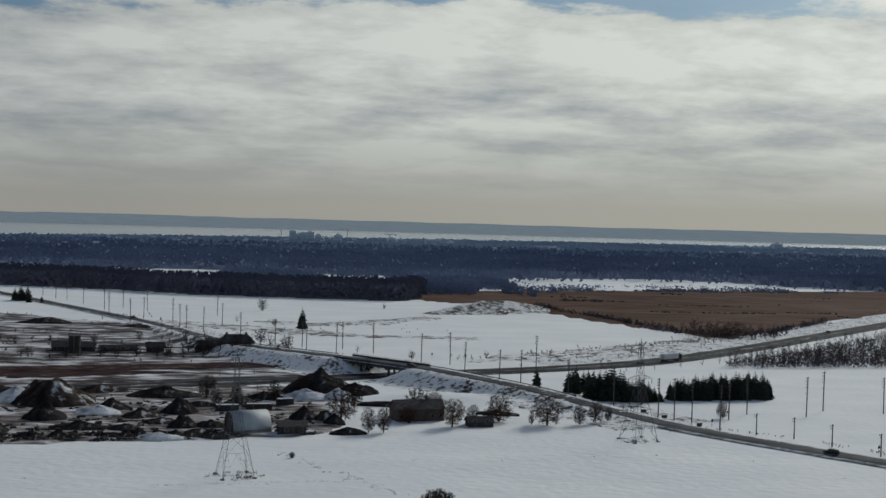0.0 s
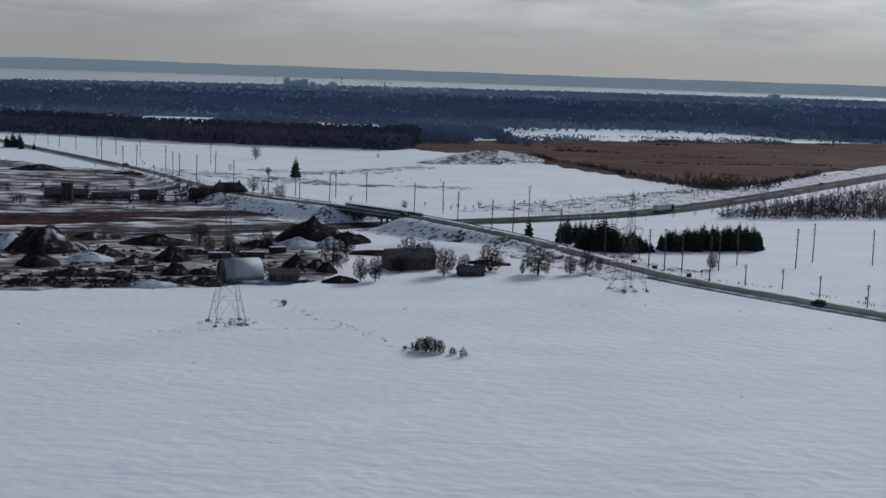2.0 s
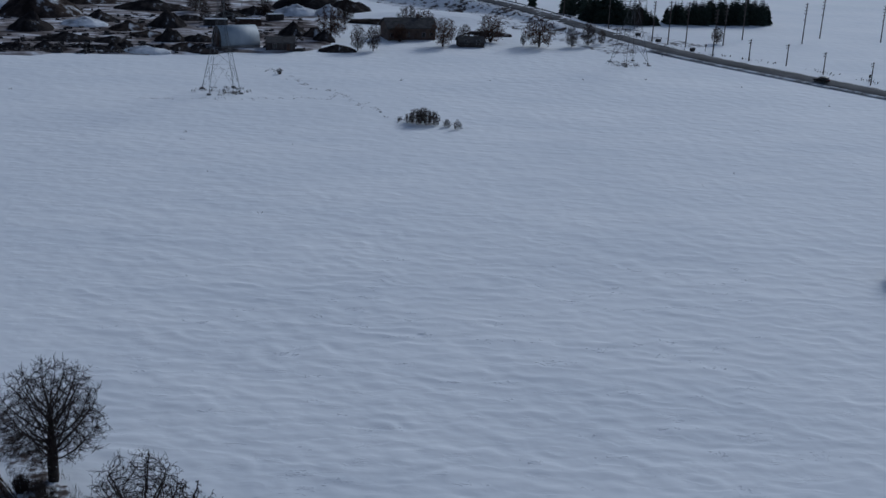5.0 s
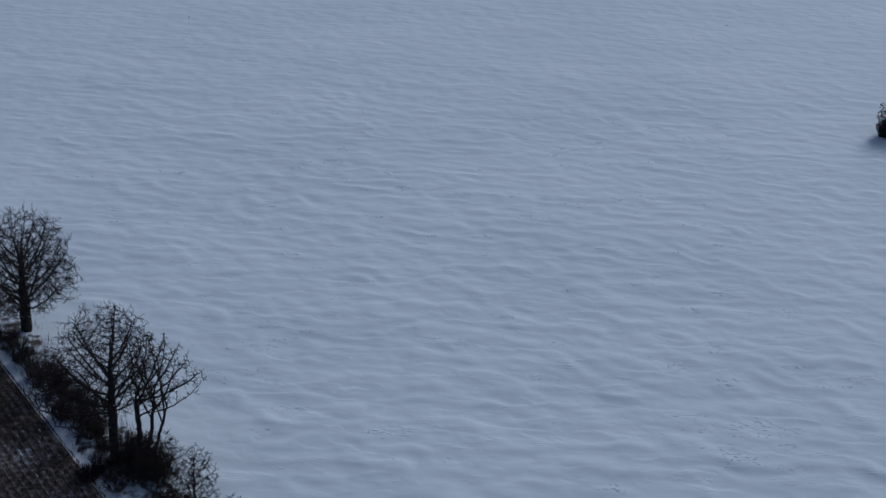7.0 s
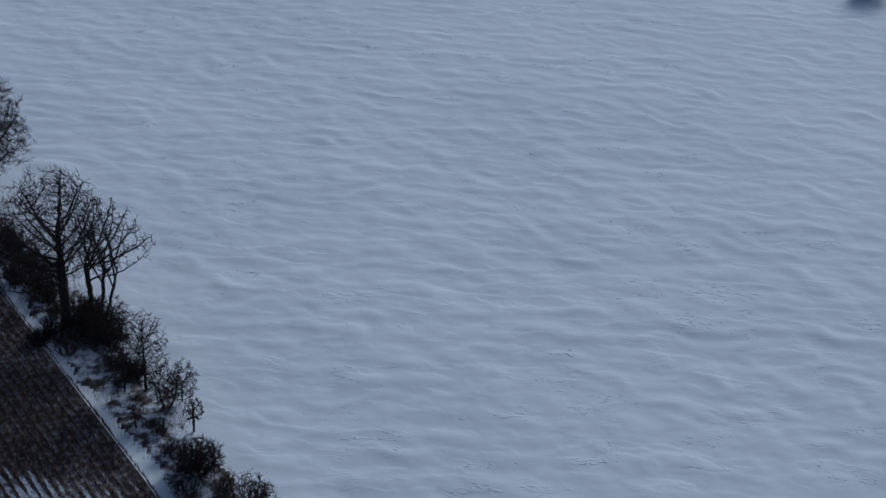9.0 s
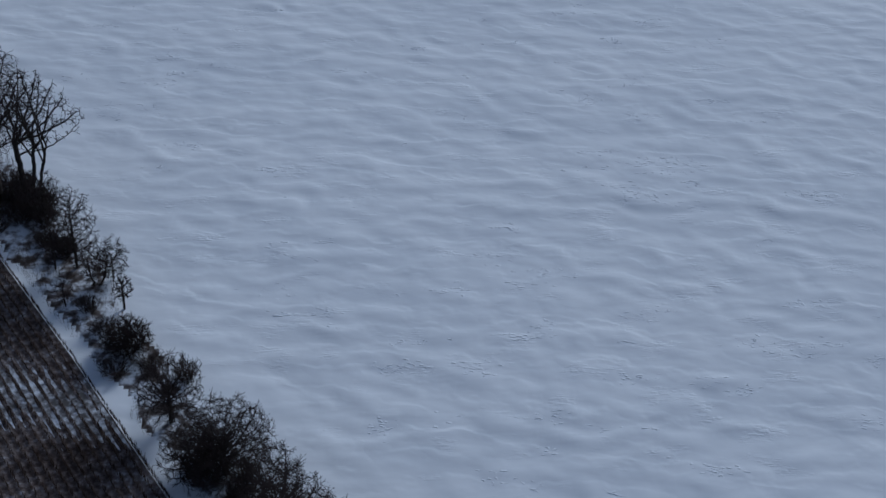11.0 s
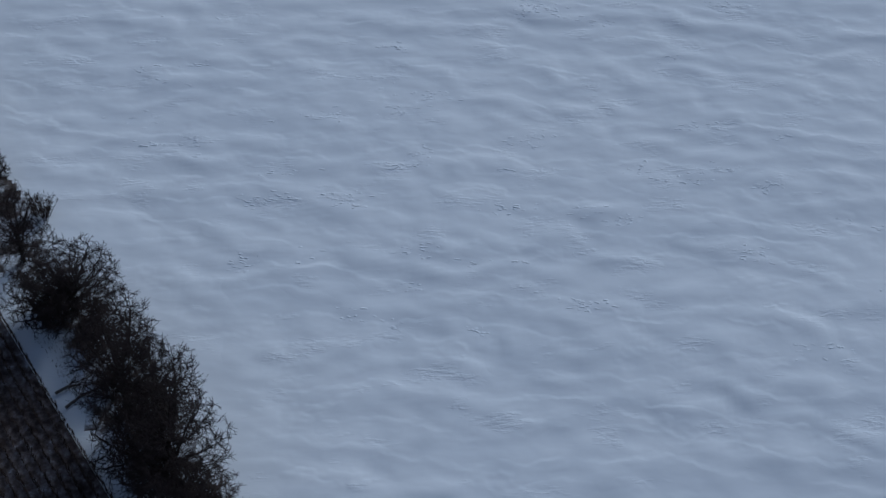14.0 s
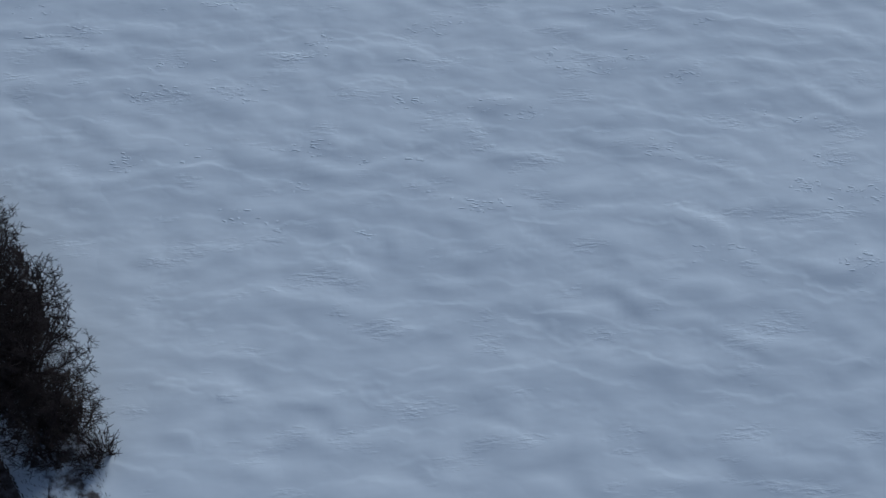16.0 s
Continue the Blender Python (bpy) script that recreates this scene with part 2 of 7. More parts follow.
M_WILLOW = material("reddish_twigs", [(0.050, 0.028, 0.021), (0.10, 0.057, 0.041)], 0.9, 0.5, 0, spec=0.1)
M_SPRUCE = material("spruce_needles", [(0.012, 0.018, 0.015), (0.025, 0.036, 0.028), (0.042, 0.056, 0.043)], 0.9, 1.2, 0.05, 6, spec=0.1, per_object=0.3)
M_SHRUB = material("leafless_shrub", [(0.040, 0.032, 0.030), (0.095, 0.075, 0.068)], 0.95, 0.6, 0, spec=0.05)
M_VERGE = material("weedy_verge_snow", [(0.065, 0.056, 0.054), (0.33, 0.32, 0.32), (0.76, 0.77, 0.8), (0.82, 0.83, 0.85)], 0.85, 0.35, 0.2, 1.2, big=0.2, stops=(0.40, 0.56), stretch=(0.6, 1.0, 1), spec=0.05, bigw=0.5)
M_STEEL = material("galvanised_steel", [(0.09, 0.092, 0.095), (0.15, 0.152, 0.155)], 0.6, 1.5, 0, metal=0.3)
M_POLE = material("weathered_pole_wood", [(0.06, 0.05, 0.045), (0.13, 0.11, 0.10)], 0.9, 1.0, 0.01, 8, stretch=(4, 4, 0.4))
M_CONC = material("weathered_concrete", [(0.10, 0.10, 0.10), (0.19, 0.185, 0.18), (0.27, 0.265, 0.26)], 0.85, 0.4, 0.02, 3, big=0.2)



# Self-lit colour with slight noise, for a distance whose haze is painted in.
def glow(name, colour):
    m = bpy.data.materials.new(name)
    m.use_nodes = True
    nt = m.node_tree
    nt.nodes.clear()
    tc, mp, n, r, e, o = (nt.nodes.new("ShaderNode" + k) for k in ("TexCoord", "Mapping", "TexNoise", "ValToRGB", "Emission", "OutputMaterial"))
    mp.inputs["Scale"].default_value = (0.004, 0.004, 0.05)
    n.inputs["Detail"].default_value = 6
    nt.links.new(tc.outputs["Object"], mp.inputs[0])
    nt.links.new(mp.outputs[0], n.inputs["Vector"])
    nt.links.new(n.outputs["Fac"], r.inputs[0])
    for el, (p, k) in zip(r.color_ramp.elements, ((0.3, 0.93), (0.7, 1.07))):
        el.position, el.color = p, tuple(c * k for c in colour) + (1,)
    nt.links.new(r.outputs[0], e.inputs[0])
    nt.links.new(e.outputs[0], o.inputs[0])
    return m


# The ridge is no lamp: its emission replaces daylight and haze.
M_SHORE = glow("far_shore_haze_glow", (0.19, 0.232, 0.275))

# ---- mesh helpers ----
class Mesh:
    """Collects vertices and faces."""

    def __init__(self):
        self.v, self.f = [], []

    def add(self, verts, faces):
        k = len(self.v)
        self.v += [tuple(p) for p in verts]
        self.f += [tuple(k + i for i in f) for f in faces]
        return self

    def box(self, x0, y0, z0, x1, y1, z1):
        return self.add([(x0, y0, z0), (x1, y0, z0), (x1, y1, z0), (x0, y1, z0), (x0, y0, z1), (x1, y0, z1), (x1, y1, z1), (x0, y1, z1)],
                        [(3, 2, 1, 0), (4, 5, 6, 7), (0, 1, 5, 4), (1, 2, 6, 5), (2, 3, 7, 6), (3, 0, 4, 7)])

    def slab(self, x0, y0, z0, x1, y1, z1, c=0.05):
        """A box with chamfered upright and top edges."""
        ring = lambda k, z: [(x0 + k, y0, z), (x1 - k, y0, z), (x1, y0 + k, z), (x1, y1 - k, z), (x1 - k, y1, z), (x0 + k, y1, z), (x0, y1 - k, z), (x0, y0 + k, z)]
        v = ring(c, z0) + ring(c, z1 - c) + [(min(max(x, x0 + c), x1 - c), min(max(y, y0 + c), y1 - c), z1) for x, y, _ in ring(c * 1.5, z1)]
        f = [tuple(range(7, -1, -1)), tuple(range(16, 24))]
        for k in (0, 8):
            f += [(k + i, k + (i + 1) % 8, k + 8 + (i + 1) % 8, k + 8 + i) for i in range(8)]
        return self.add(v, f)

    def tube(self, a, b, r0, r1, n=4, cap=True):
        a, b = Vector(a), Vector(b)
        d = (b - a).normalized()
        s = d.orthogonal().normalized()
        t = d.cross(s)
        v = []
        for p, r in ((a, r0), (b, r1)):
            for k in range(n):
                q = 2 * math.pi * k / n
                v.append(p + s * (r * math.cos(q)) + t * (r * math.sin(q)))
        f = [(k, (k + 1) % n, n + (k + 1) % n, n + k) for k in range(n)]
        if cap:
            f += [tuple(range(n - 1, -1, -1)), tuple(range(n, 2 * n))]
        return self.add(v, f)

    def prism(self, outline, y0, y1):
        """An outline of (x, z) pushed along y."""
        n = len(outline)
        v = [(x, y0, z) for x, z in outline] + [(x, y1, z) for x, z in outline]
        f = [tuple(range(n)), tuple(range(2 * n - 1, n - 1, -1))] + [(k, n + k, n + (k + 1) % n, (k + 1) % n) for k in range(n)]
        return self.add(v, f)

    def data(self, name, mat, smooth=False):
        me = bpy.data.meshes.new(name)
        me.from_pydata(self.v, [], self.f)
        me.materials.append(mat)
        if smooth:
            me.polygons.foreach_set("use_smooth", [True] * len(me.polygons))
        me.update()
        return me


def empty(name, x, y, z=0.0, turn=0.0):
    ob = new(name)
    ob.matrix_basis = pose(x, y, z, 0, 0, turn)
    return ob


def part(name, m, mat, parent, label="", smooth=False, at=None):
    ob = new(name, m.data(name, mat, smooth) if isinstance(m, Mesh) else m)
    ob.parent = parent
    if at is not None:
        ob.matrix_basis = at
    if label:
        ob["label"] = label
    return ob


# ---- ground ----
rng = np.random.default_rng(7)
LATT = rng.random((256, 256))


def vnoise(x, y):
    """Smooth lattice noise in 0..1."""
    x, y = np.asarray(x, float), np.asarray(y, float)
    i, j = np.floor(x).astype(int), np.floor(y).astype(int)
    u, v = x - i, y - j
    u, v = u * u * (3 - 2 * u), v * v * (3 - 2 * v)
    g = lambda a, b: LATT[a % 256, b % 256]
    return (g(i, j) * (1 - u) + g(i + 1, j) * u) * (1 - v) + (g(i, j + 1) * (1 - u) + g(i + 1, j + 1) * u) * v


def fbm(x, y, octaves=3):
    s, a, t = 0, 1.0, 0
    for k in range(octaves):
        s, t, a, x, y = s + a * vnoise(x, y), t + a, a * 0.5, x * 2.03 + 17.3, y * 2.03 + 9.1
    return s / t


ANG = rng.random((256, 256)) * 2 * np.pi


def perlin(x, y):
    """Gradient noise, about -0.7..0.7."""
    x, y = np.asarray(x, float), np.asarray(y, float)
    i, j = np.floor(x).astype(int), np.floor(y).astype(int)
    u, v = x - i, y - j
    a, b = u ** 3 * (u * (u * 6 - 15) + 10), v ** 3 * (v * (v * 6 - 15) + 10)

    def g(p, q, du, dv):
        t = ANG[p % 256, q % 256]
        return np.cos(t) * du + np.sin(t) * dv

    lo = g(i, j, u, v) * (1 - a) + g(i + 1, j, u - 1, v) * a
    hi = g(i, j + 1, u, v - 1) * (1 - a) + g(i + 1, j + 1, u - 1, v - 1) * a
    return lo * (1 - b) + hi * b


def resample(points, step):
    """Evenly spaced points along a rounded line through the given ones."""
    p = np.array(points, float)
    for _ in range(3):
        q = np.repeat(p, 2, axis=0)
        q[1:-1:2], q[2:-1:2] = 0.75 * p[:-1] + 0.25 * p[1:], 0.25 * p[:-1] + 0.75 * p[1:]
        p = np.vstack([p[:1], q[1:-1], p[-1:]])
    s = np.r_[0, np.cumsum(np.hypot(*np.diff(p[:, :2], axis=0).T))]
    n = max(2, int(s[-1] / step))
    t = np.linspace(0, s[-1], n)
    return np.stack([np.interp(t, s, p[:, k]) for k in range(p.shape[1])], 1)


ROAD = resample([(-300, 1130, 0), (-208, 968, 0), (-146, 862, 0), (-94, 768, 0.3), (-77, 722, 1.2), (-57, 665, 2.6), (-41, 620, 4.0), (-25, 590, 4.9), (-2, 566, 5.2), (19, 546, 5.2), (38, 524, 5.2), (51, 509, 5.0),
                 (63, 494, 4.3), (76, 480, 3.4), (88, 464, 2.4), (103, 437, 0.8), (117, 407, 0.2), (131, 384, 0), (145, 365, 0), (169, 333, 0), (215, 272, 0), (300, 160, 0)], 4.0)
LOWER = resample([(-330, 392, 0), (-117, 470, 0), (-77, 485, 0), (-23, 506, 0), (18, 524, 0), (39, 533, 0), (73, 546, 0), (123, 568, 0), (173, 597, 0), (242, 664, 0), (336, 767, 0), (440, 880, 0), (620, 1075, 0)], 5.0)


def near_line(x, y, line):
    """Distance to a line of points, and its height there."""
    best, z = np.full(np.shape(x), 1e9), np.zeros(np.shape(x))
    for p in line:
        d = np.hypot(x - p[0], y - p[1])
        hit = d < best
        best, z = np.where(hit, d, best), np.where(hit, p[2], z)
    return best, z


def ground_z(x, y, bank=True):
    """Height of the snow: far rise, road bank, hill and soft waves."""
    x, y = np.asarray(x, float), np.asarray(y, float)
    z = 14.0 * np.clip((y - 1200) / 1000, 0, 1) ** 1.3
    z = z + 8.0 * np.exp(-(((x - 143) * 0.95 + (y - 925) * 0.3) / 44) ** 2 - (((y - 925) * 0.95 - (x - 143) * 0.3) / 19) ** 2) * (0.88 + 0.24 * fbm(x / 12, y / 12))
    z = z + 3.2 * np.exp(-((x - 46) / 30) ** 2 - ((y - 456) / 13) ** 2)
    near = (x > -330) & (x < 330) & (y > 150) & (y < 1150)
    if bank and near.any():
        xs, ys = x[near], y[near]
        d, h = near_line(xs, ys, ROAD)
        dl, _ = near_line(xs, ys, LOWER)
        slope = np.clip(h + 0.35 - np.maximum(d - 8.0, 0) / 2.1, 0, None) * np.clip((dl - 11) / 9, 0, 1)
        zz = z[near]
        z[near] = np.maximum(zz, slope)
    return z


def drift(x, y):
    """Wind drifts on the open field near the flight line."""
    c, s = math.cos(HEAD), math.sin(HEAD)
    u, v = x * c - y * s, x * s + y * c
    warp = 1.1 * perlin(u / 15, v / 10) + 0.75 * perlin(u / 4.2 + 9, v / 5)
    amp = np.clip(0.42 + 1.8 * perlin(u / 5.2 + 40, v / 3.8 + 3), 0.0, 1.0)
    amp2 = np.clip(0.35 + 1.7 * perlin(u / 4 + 70, v / 2.8 + 33), 0.0, 1.0)

    def lee(t):
        """Height across one ridge: a long windward rise, a rounded crest and a short fall."""
        f = t - np.floor(t)
        rise, fall = np.clip(f / 0.68, 0, 1), np.clip((f - 0.68) / 0.32, 0, 1)
        return rise * rise * (3 - 2 * rise) * (1 - fall * fall * (3 - 2 * fall))

    big = lee(v / 4.6 + u / 70 + warp)
    little = lee(v / 2.7 - u / 45 + 1.2 * perlin(u / 7 + 3, v / 5 + 60))
    return 0.145 * amp * big + 0.05 * amp2 * little + 0.14 * perlin(u / 19 + 5, v / 10)


HEDGE_Y = [10, 15, 25, 33, 42, 52, 62, 75, 90, 112, 130]
HEDGE_X = [16, 14, 10.5, 8, 3.5, -3, -9, -16, -24, -38, -48]


def steps(lo, a, b, hi, fine, grow):
    mid = list(np.arange(a, b, fine))
    out, d, p = [], fine, a
    while p > lo:
        d *= grow
        p -= d
        out.append(max(p, lo))
    out = out[::-1] + mid
    d, p = fine, mid[-1]
    while p < hi:
        d *= grow
        p = min(p + d, hi)
        out.append(p)
    return np.array(out)


def sheet(name, xs, ys, z, mat):
    me = bpy.data.meshes.new(name)
    nx, ny = len(xs), len(ys)
    gx, gy = np.meshgrid(xs, ys)
    co = np.stack([gx, gy, z(gx.ravel(), gy.ravel()).reshape(gx.shape)], -1).reshape(-1, 3)
    i = np.arange((nx - 1) * (ny - 1))
    r, c = i // (nx - 1), i % (nx - 1)
    k = r * nx + c
    quads = np.stack([k, k + 1, k + nx + 1, k + nx], 1)
    me.vertices.add(len(co))
    me.vertices.foreach_set("co", co.ravel())
    me.loops.add(quads.size)
    me.loops.foreach_set("vertex_index", quads.ravel().astype(np.int32))
    me.polygons.add(len(quads))
    me.polygons.foreach_set("loop_start", np.arange(0, quads.size, 4, dtype=np.int32))
    me.update(calc_edges=True)
    me.polygons.foreach_set("use_smooth", [True] * len(quads))
    me.materials.append(mat)
    return new(name, me)


def ground_full(x, y):
    fade = np.clip((x + 90) / 20, 0, 1) * np.clip((210 - x) / 70, 0, 1) * np.clip((350 - y) / 150, 0, 1) * np.clip((x - np.interp(y, HEDGE_Y, HEDGE_X) - 4.5) / 6, 0, 1)
    return ground_z(x, y, False) + fade * (drift(x, y) - 0.12)


ground = sheet("ground", steps(-3000, -45, 95, 3800, 0.47, 1.055), steps(-900, 14, 175, 4840, 0.47, 1.024), ground_full, M_SNOW)
tagged(ground, "wind-blown snow over flat open farmland", "ground", kind="structure")


def zat(x, y):
    return float(ground_z(np.array([x]), np.array([y]))[0])


def patch(name, outline, mat, lift, label, cell=12.0, jag=6.0, kind="structure", category="ground", wave=0.0):
    """A piece of ground cover with an uneven rim, lying over the snow. Cut from a fine grid by a wavering outline."""
    p = np.array(outline, float)
    lo, hi = p.min(0), p.max(0)
    xs, ys = np.arange(lo[0] - cell, hi[0] + 2 * cell, cell), np.arange(lo[1] - cell, hi[1] + 2 * cell, cell)
    gx, gy = np.meshgrid(xs, ys)
    jx, jy = gx + jag * (fbm(gx / jag / 3, gy / jag / 3) - 0.5) * 2, gy + jag * (fbm(gx / jag / 3 + 50, gy / jag / 3) - 0.5) * 2
    inside = np.zeros(gx.shape, bool)
    a, b = p, np.roll(p, -1, axis=0)
    for (x0, y0), (x1, y1) in zip(a, b):
        cross = (y0 > jy) != (y1 > jy)
        inside ^= cross & (jx < (x1 - x0) * (jy - y0) / (y1 - y0 + 1e-9) + x0)
    z = ground_z(gx.ravel(), gy.ravel()).reshape(gx.shape) + lift + wave * fbm(gx / 7, gy / 7)
    z = np.where(inside, z, z - lift * 1.6 - wave)
    v = np.stack([gx, gy, z], -1).reshape(-1, 3)
    ny, nx = gx.shape
    f = []
    for r in range(ny - 1):
        for c in range(nx - 1):
            if inside[r, c] or inside[r + 1, c] or inside[r, c + 1] or inside[r + 1, c + 1]:
                k = r * nx + c
                f.append((k, k + 1, k + nx + 1, k + nx))
    me = bpy.data.meshes.new(name)
    me.from_pydata(v.tolist(), [], f)
    me.polygons.foreach_set("use_smooth", [True] * len(f))
    me.materials.append(mat)
    ob = new(name, me)
    return tagged(ob, label, category, kind=kind)


patch("ground_reeds", [(88, 1040), (100, 1052), (178, 942), (216, 815), (246, 762), (262, 728), (299, 772), (384, 878), (499, 1006), (640, 1150), (900, 1380), (660, 1335), (566, 1298), (395, 1258), (206, 1200), (92, 1146)],
      M_REED, 0.5, "wide brown field of dry standing reeds", 9, 9, wave=0.8)
patch("ground_yard", [(-190, 340), (-93, 359), (-78, 364), (-45, 366), (-19, 374), (-2, 380), (6, 398), (2, 428), (8, 452), (0, 492), (-40, 490), (-110, 462), (-220, 420)],
      M_YARD, 0.25, "trampled yard of churned mud and dirty snow", 3, 4, wave=0.5)
patch("ground_pasture", [(-420, 400), (-120, 500), (-30, 530), (-30, 560), (-45, 600), (-70, 690), (-100, 760), (-240, 860), (-520, 800)],
      M_ROUGH, 0.25, "rough pasture of tufted grass under patchy snow", 5, 6, wave=0.4)
patch("ground_verge", [(70, 585), (103, 600), (150, 630), (200, 672), (262, 722), (300, 765), (320, 800), (262, 745), (215, 712), (170, 672), (130, 642), (95, 618)],
      M_VERGE, 0.3, "weedy verge showing through thin snow", 4, 5, wave=0.4)


patch("ground_hill_grass", [(82, 884), (98, 902), (126, 920), (160, 944), (192, 946), (194, 926), (176, 906), (146, 892), (110, 880)], M_HILL, 0.3, "windswept grassy hill with broken snow", 3, 4, wave=0.6)
patch("ground_grass_strip", [(-90, 770), (-52, 742), (-12, 712), (38, 706), (100, 702), (100, 716), (30, 724), (0, 745), (-40, 770), (-75, 790)], M_VERGE, 0.25, "strip of brown grass across the snowfield", 4, 4, wave=0.4)
patch("ground_grass_strip", [(0, 772), (50, 790), (92, 850), (90, 872), (60, 838), (10, 800), (-40, 800)], M_VERGE, 0.25, "strip of brown grass across the snowfield", 4, 5, wave=0.4)


ca, cb = (int(np.argmin(np.abs(ROAD[:, 1] - v))) for v in (790, 398))
cl = ROAD[ca:cb:3]
cd = np.gradient(cl[:, :2], axis=0)
cd /= np.hypot(cd[:, 0], cd[:, 1])[:, None]
cn = np.stack([cd[:, 1], -cd[:, 0]], 1)
patch("ground_embankment", np.vstack([cl[:, :2] + 23 * cn, (cl[:, :2] - 23 * cn)[::-1]]).tolist(), M_BANKSNOW, 0.10, "snow-covered road embankment", 1.6, 1.0, wave=0.25)


# Floors raised 4 m under the crowns, in the same haze-tinted colour.
def woods_floor(name, outline, mat, label):
    return patch(name, outline, mat, 4.0, label, 22, 12)


patch("ground_woods", [(-640, 1240), (-400, 1182), (-260, 1136), (-157, 1100), (-92, 1058), (-13, 1040), (78, 1030), (94, 1050), (104, 1120), (60, 1170), (-20, 1180), (-150, 1225), (-400, 1310), (-640, 1370)], M_WOOD, 0.4, "dark blue-grey ground under leafless woods", 10, 6)
woods_floor("ground_woods", [(-720, 1490), (-300, 1478), (-30, 1472), (50, 1430), (90, 1415), (177, 1415), (318, 1455), (462, 1470), (560, 1400), (640, 1328), (1000, 1415), (1300, 2020), (-860, 2020)], M_MIDWOOD, "haze-tinted dark floor of distant woods")
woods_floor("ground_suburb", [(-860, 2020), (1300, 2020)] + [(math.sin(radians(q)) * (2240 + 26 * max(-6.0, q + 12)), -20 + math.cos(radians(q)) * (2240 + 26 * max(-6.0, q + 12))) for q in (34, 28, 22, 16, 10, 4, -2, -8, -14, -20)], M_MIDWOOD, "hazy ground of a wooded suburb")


def ribbon(name, line, half, mat, lift, label, category="road", thick=0.25, span=None, shift=0.0):
    """A strip along a line, with edges that fall off into the snow."""
    p = line if span is None else line[span[0]:span[1]]
    d = np.gradient(p[:, :2], axis=0)
    d /= np.hypot(d[:, 0], d[:, 1])[:, None]
    n = np.stack([d[:, 1], -d[:, 0]], 1)
    prof = [(-half - 0.5, -thick), (-half, 0), (0, 0.04), (half, 0), (half + 0.5, -thick)]
    v, f = [], []
    for k in range(len(p)):
        wob = 0.25 * (vnoise(k * 0.37, half) - 0.5)
        for o, h in prof:
            q = p[k, :2] + n[k] * (o + shift + (wob if o else 0))
            v.append((q[0], q[1], p[k, 2] + lift + h))
    m = len(prof)
    for k in range(len(p) - 1):
        f += [(k * m + i, k * m + i + 1, (k + 1) * m + i + 1, (k + 1) * m + i) for i in range(m - 1)]
    me = bpy.data.meshes.new(name)
    me.from_pydata(v, [], [t[::-1] for t in f])
    me.polygons.foreach_set("use_smooth", [True] * len(f))
    me.materials.append(mat)
    return tagged(new(name, me), label, category, kind="structure")


ribbon("road_shoulder", ROAD, 6.0, M_SNOWEDGE, 0.50, "gravel road shoulder with ploughed dirty snow")
ribbon("road", ROAD, 4.2, M_SALTROAD, 0.62, "two-lane asphalt road, grey and salt-stained")
ribbon("highway_shoulder", LOWER, 9.0, M_SHOULDER, 0.35, "gravel verge of the lower highway, thin snow")
ribbon("highway_north", LOWER, 2.6, M_ASPH, 0.5, "dark wet asphalt carriageway", shift=-4.6)
ribbon("highway_south", LOWER, 2.6, M_ASPH, 0.5, "dark wet asphalt carriageway", shift=4.6)
TRACK = resample([(-360, 470, 0), (-130, 531, 0), (-85, 543, 0), (-40, 556, 0), (-8, 566, 0)], 6)
patch("ground_weedy_verge", [(-330, 402), (-117, 480), (-77, 495), (-23, 516), (0, 526), (-20, 556), (-130, 522), (-360, 456)], M_ROUGH, 0.3, "weedy verge between highway and track, patchy snow", 4, 4, wave=0.3)
patch("ground_bare_strip", [(-360, 440), (-200, 487), (-95, 512), (-40, 530), (-100, 540), (-200, 518), (-360, 482)], M_TRACK, 0.5, "strip of reddish bare soil beside the track", 4, 4, wave=0.3)
ribbon("dirt_track", TRACK, 9.0, M_TRACK, 0.85, "reddish muddy farm track", "track")

bank_line = LOWER[(LOWER[:, 0] > 120) & (LOWER[:, 0] < 520)][::3]
bd = np.gradient(bank_line[:, :2], axis=0)
bd /= np.hypot(bd[:, 0], bd[:, 1])[:, None]
bn = np.stack([-bd[:, 1], bd[:, 0]], 1)
patch("ground_highway_bank", np.vstack([bank_line[:, :2] + 11 * bn, (bank_line[:, :2] + 36 * bn)[::-1]]).tolist(), M_BANKSNOW, 0.25, "snowy highway bank with weeds showing through", 3, 4, wave=0.6)

# lake and far shore
EYE = (0.0, -20.0)
lm = Mesh()


def shore(a):
    """Distance of the near lake shore in a direction."""
    return 2265 + 26 * max(-6.0, math.degrees(a) + 12)


for k in range(81):
    a = radians(-34 + 82 * k / 80)
    r0 = shore(a) + 40 * float(fbm(k * 0.31, 2.0))
    for r in (r0, 3900, 4790):
        lm.v.append((EYE[0] + math.sin(a) * r, EYE[1] + math.cos(a) * r, 15.0))
for k in range(80):
    for i in range(2):
        q = k * 3 + i
        lm.f.append((q, q + 3, q + 4, q + 1))
tagged(new("lake", lm.data("lake", M_LAKE)), "pale flat lake reflecting the overcast sky", "lake", kind="structure")
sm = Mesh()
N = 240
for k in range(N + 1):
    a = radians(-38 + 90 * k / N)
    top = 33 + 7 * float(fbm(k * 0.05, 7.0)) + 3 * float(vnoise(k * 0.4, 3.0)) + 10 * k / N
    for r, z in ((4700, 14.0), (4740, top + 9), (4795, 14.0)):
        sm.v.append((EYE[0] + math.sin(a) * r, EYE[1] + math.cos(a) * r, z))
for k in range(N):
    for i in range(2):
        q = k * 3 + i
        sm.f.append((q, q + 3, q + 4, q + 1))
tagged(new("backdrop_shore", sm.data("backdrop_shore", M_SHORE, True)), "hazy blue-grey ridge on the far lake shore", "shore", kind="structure")

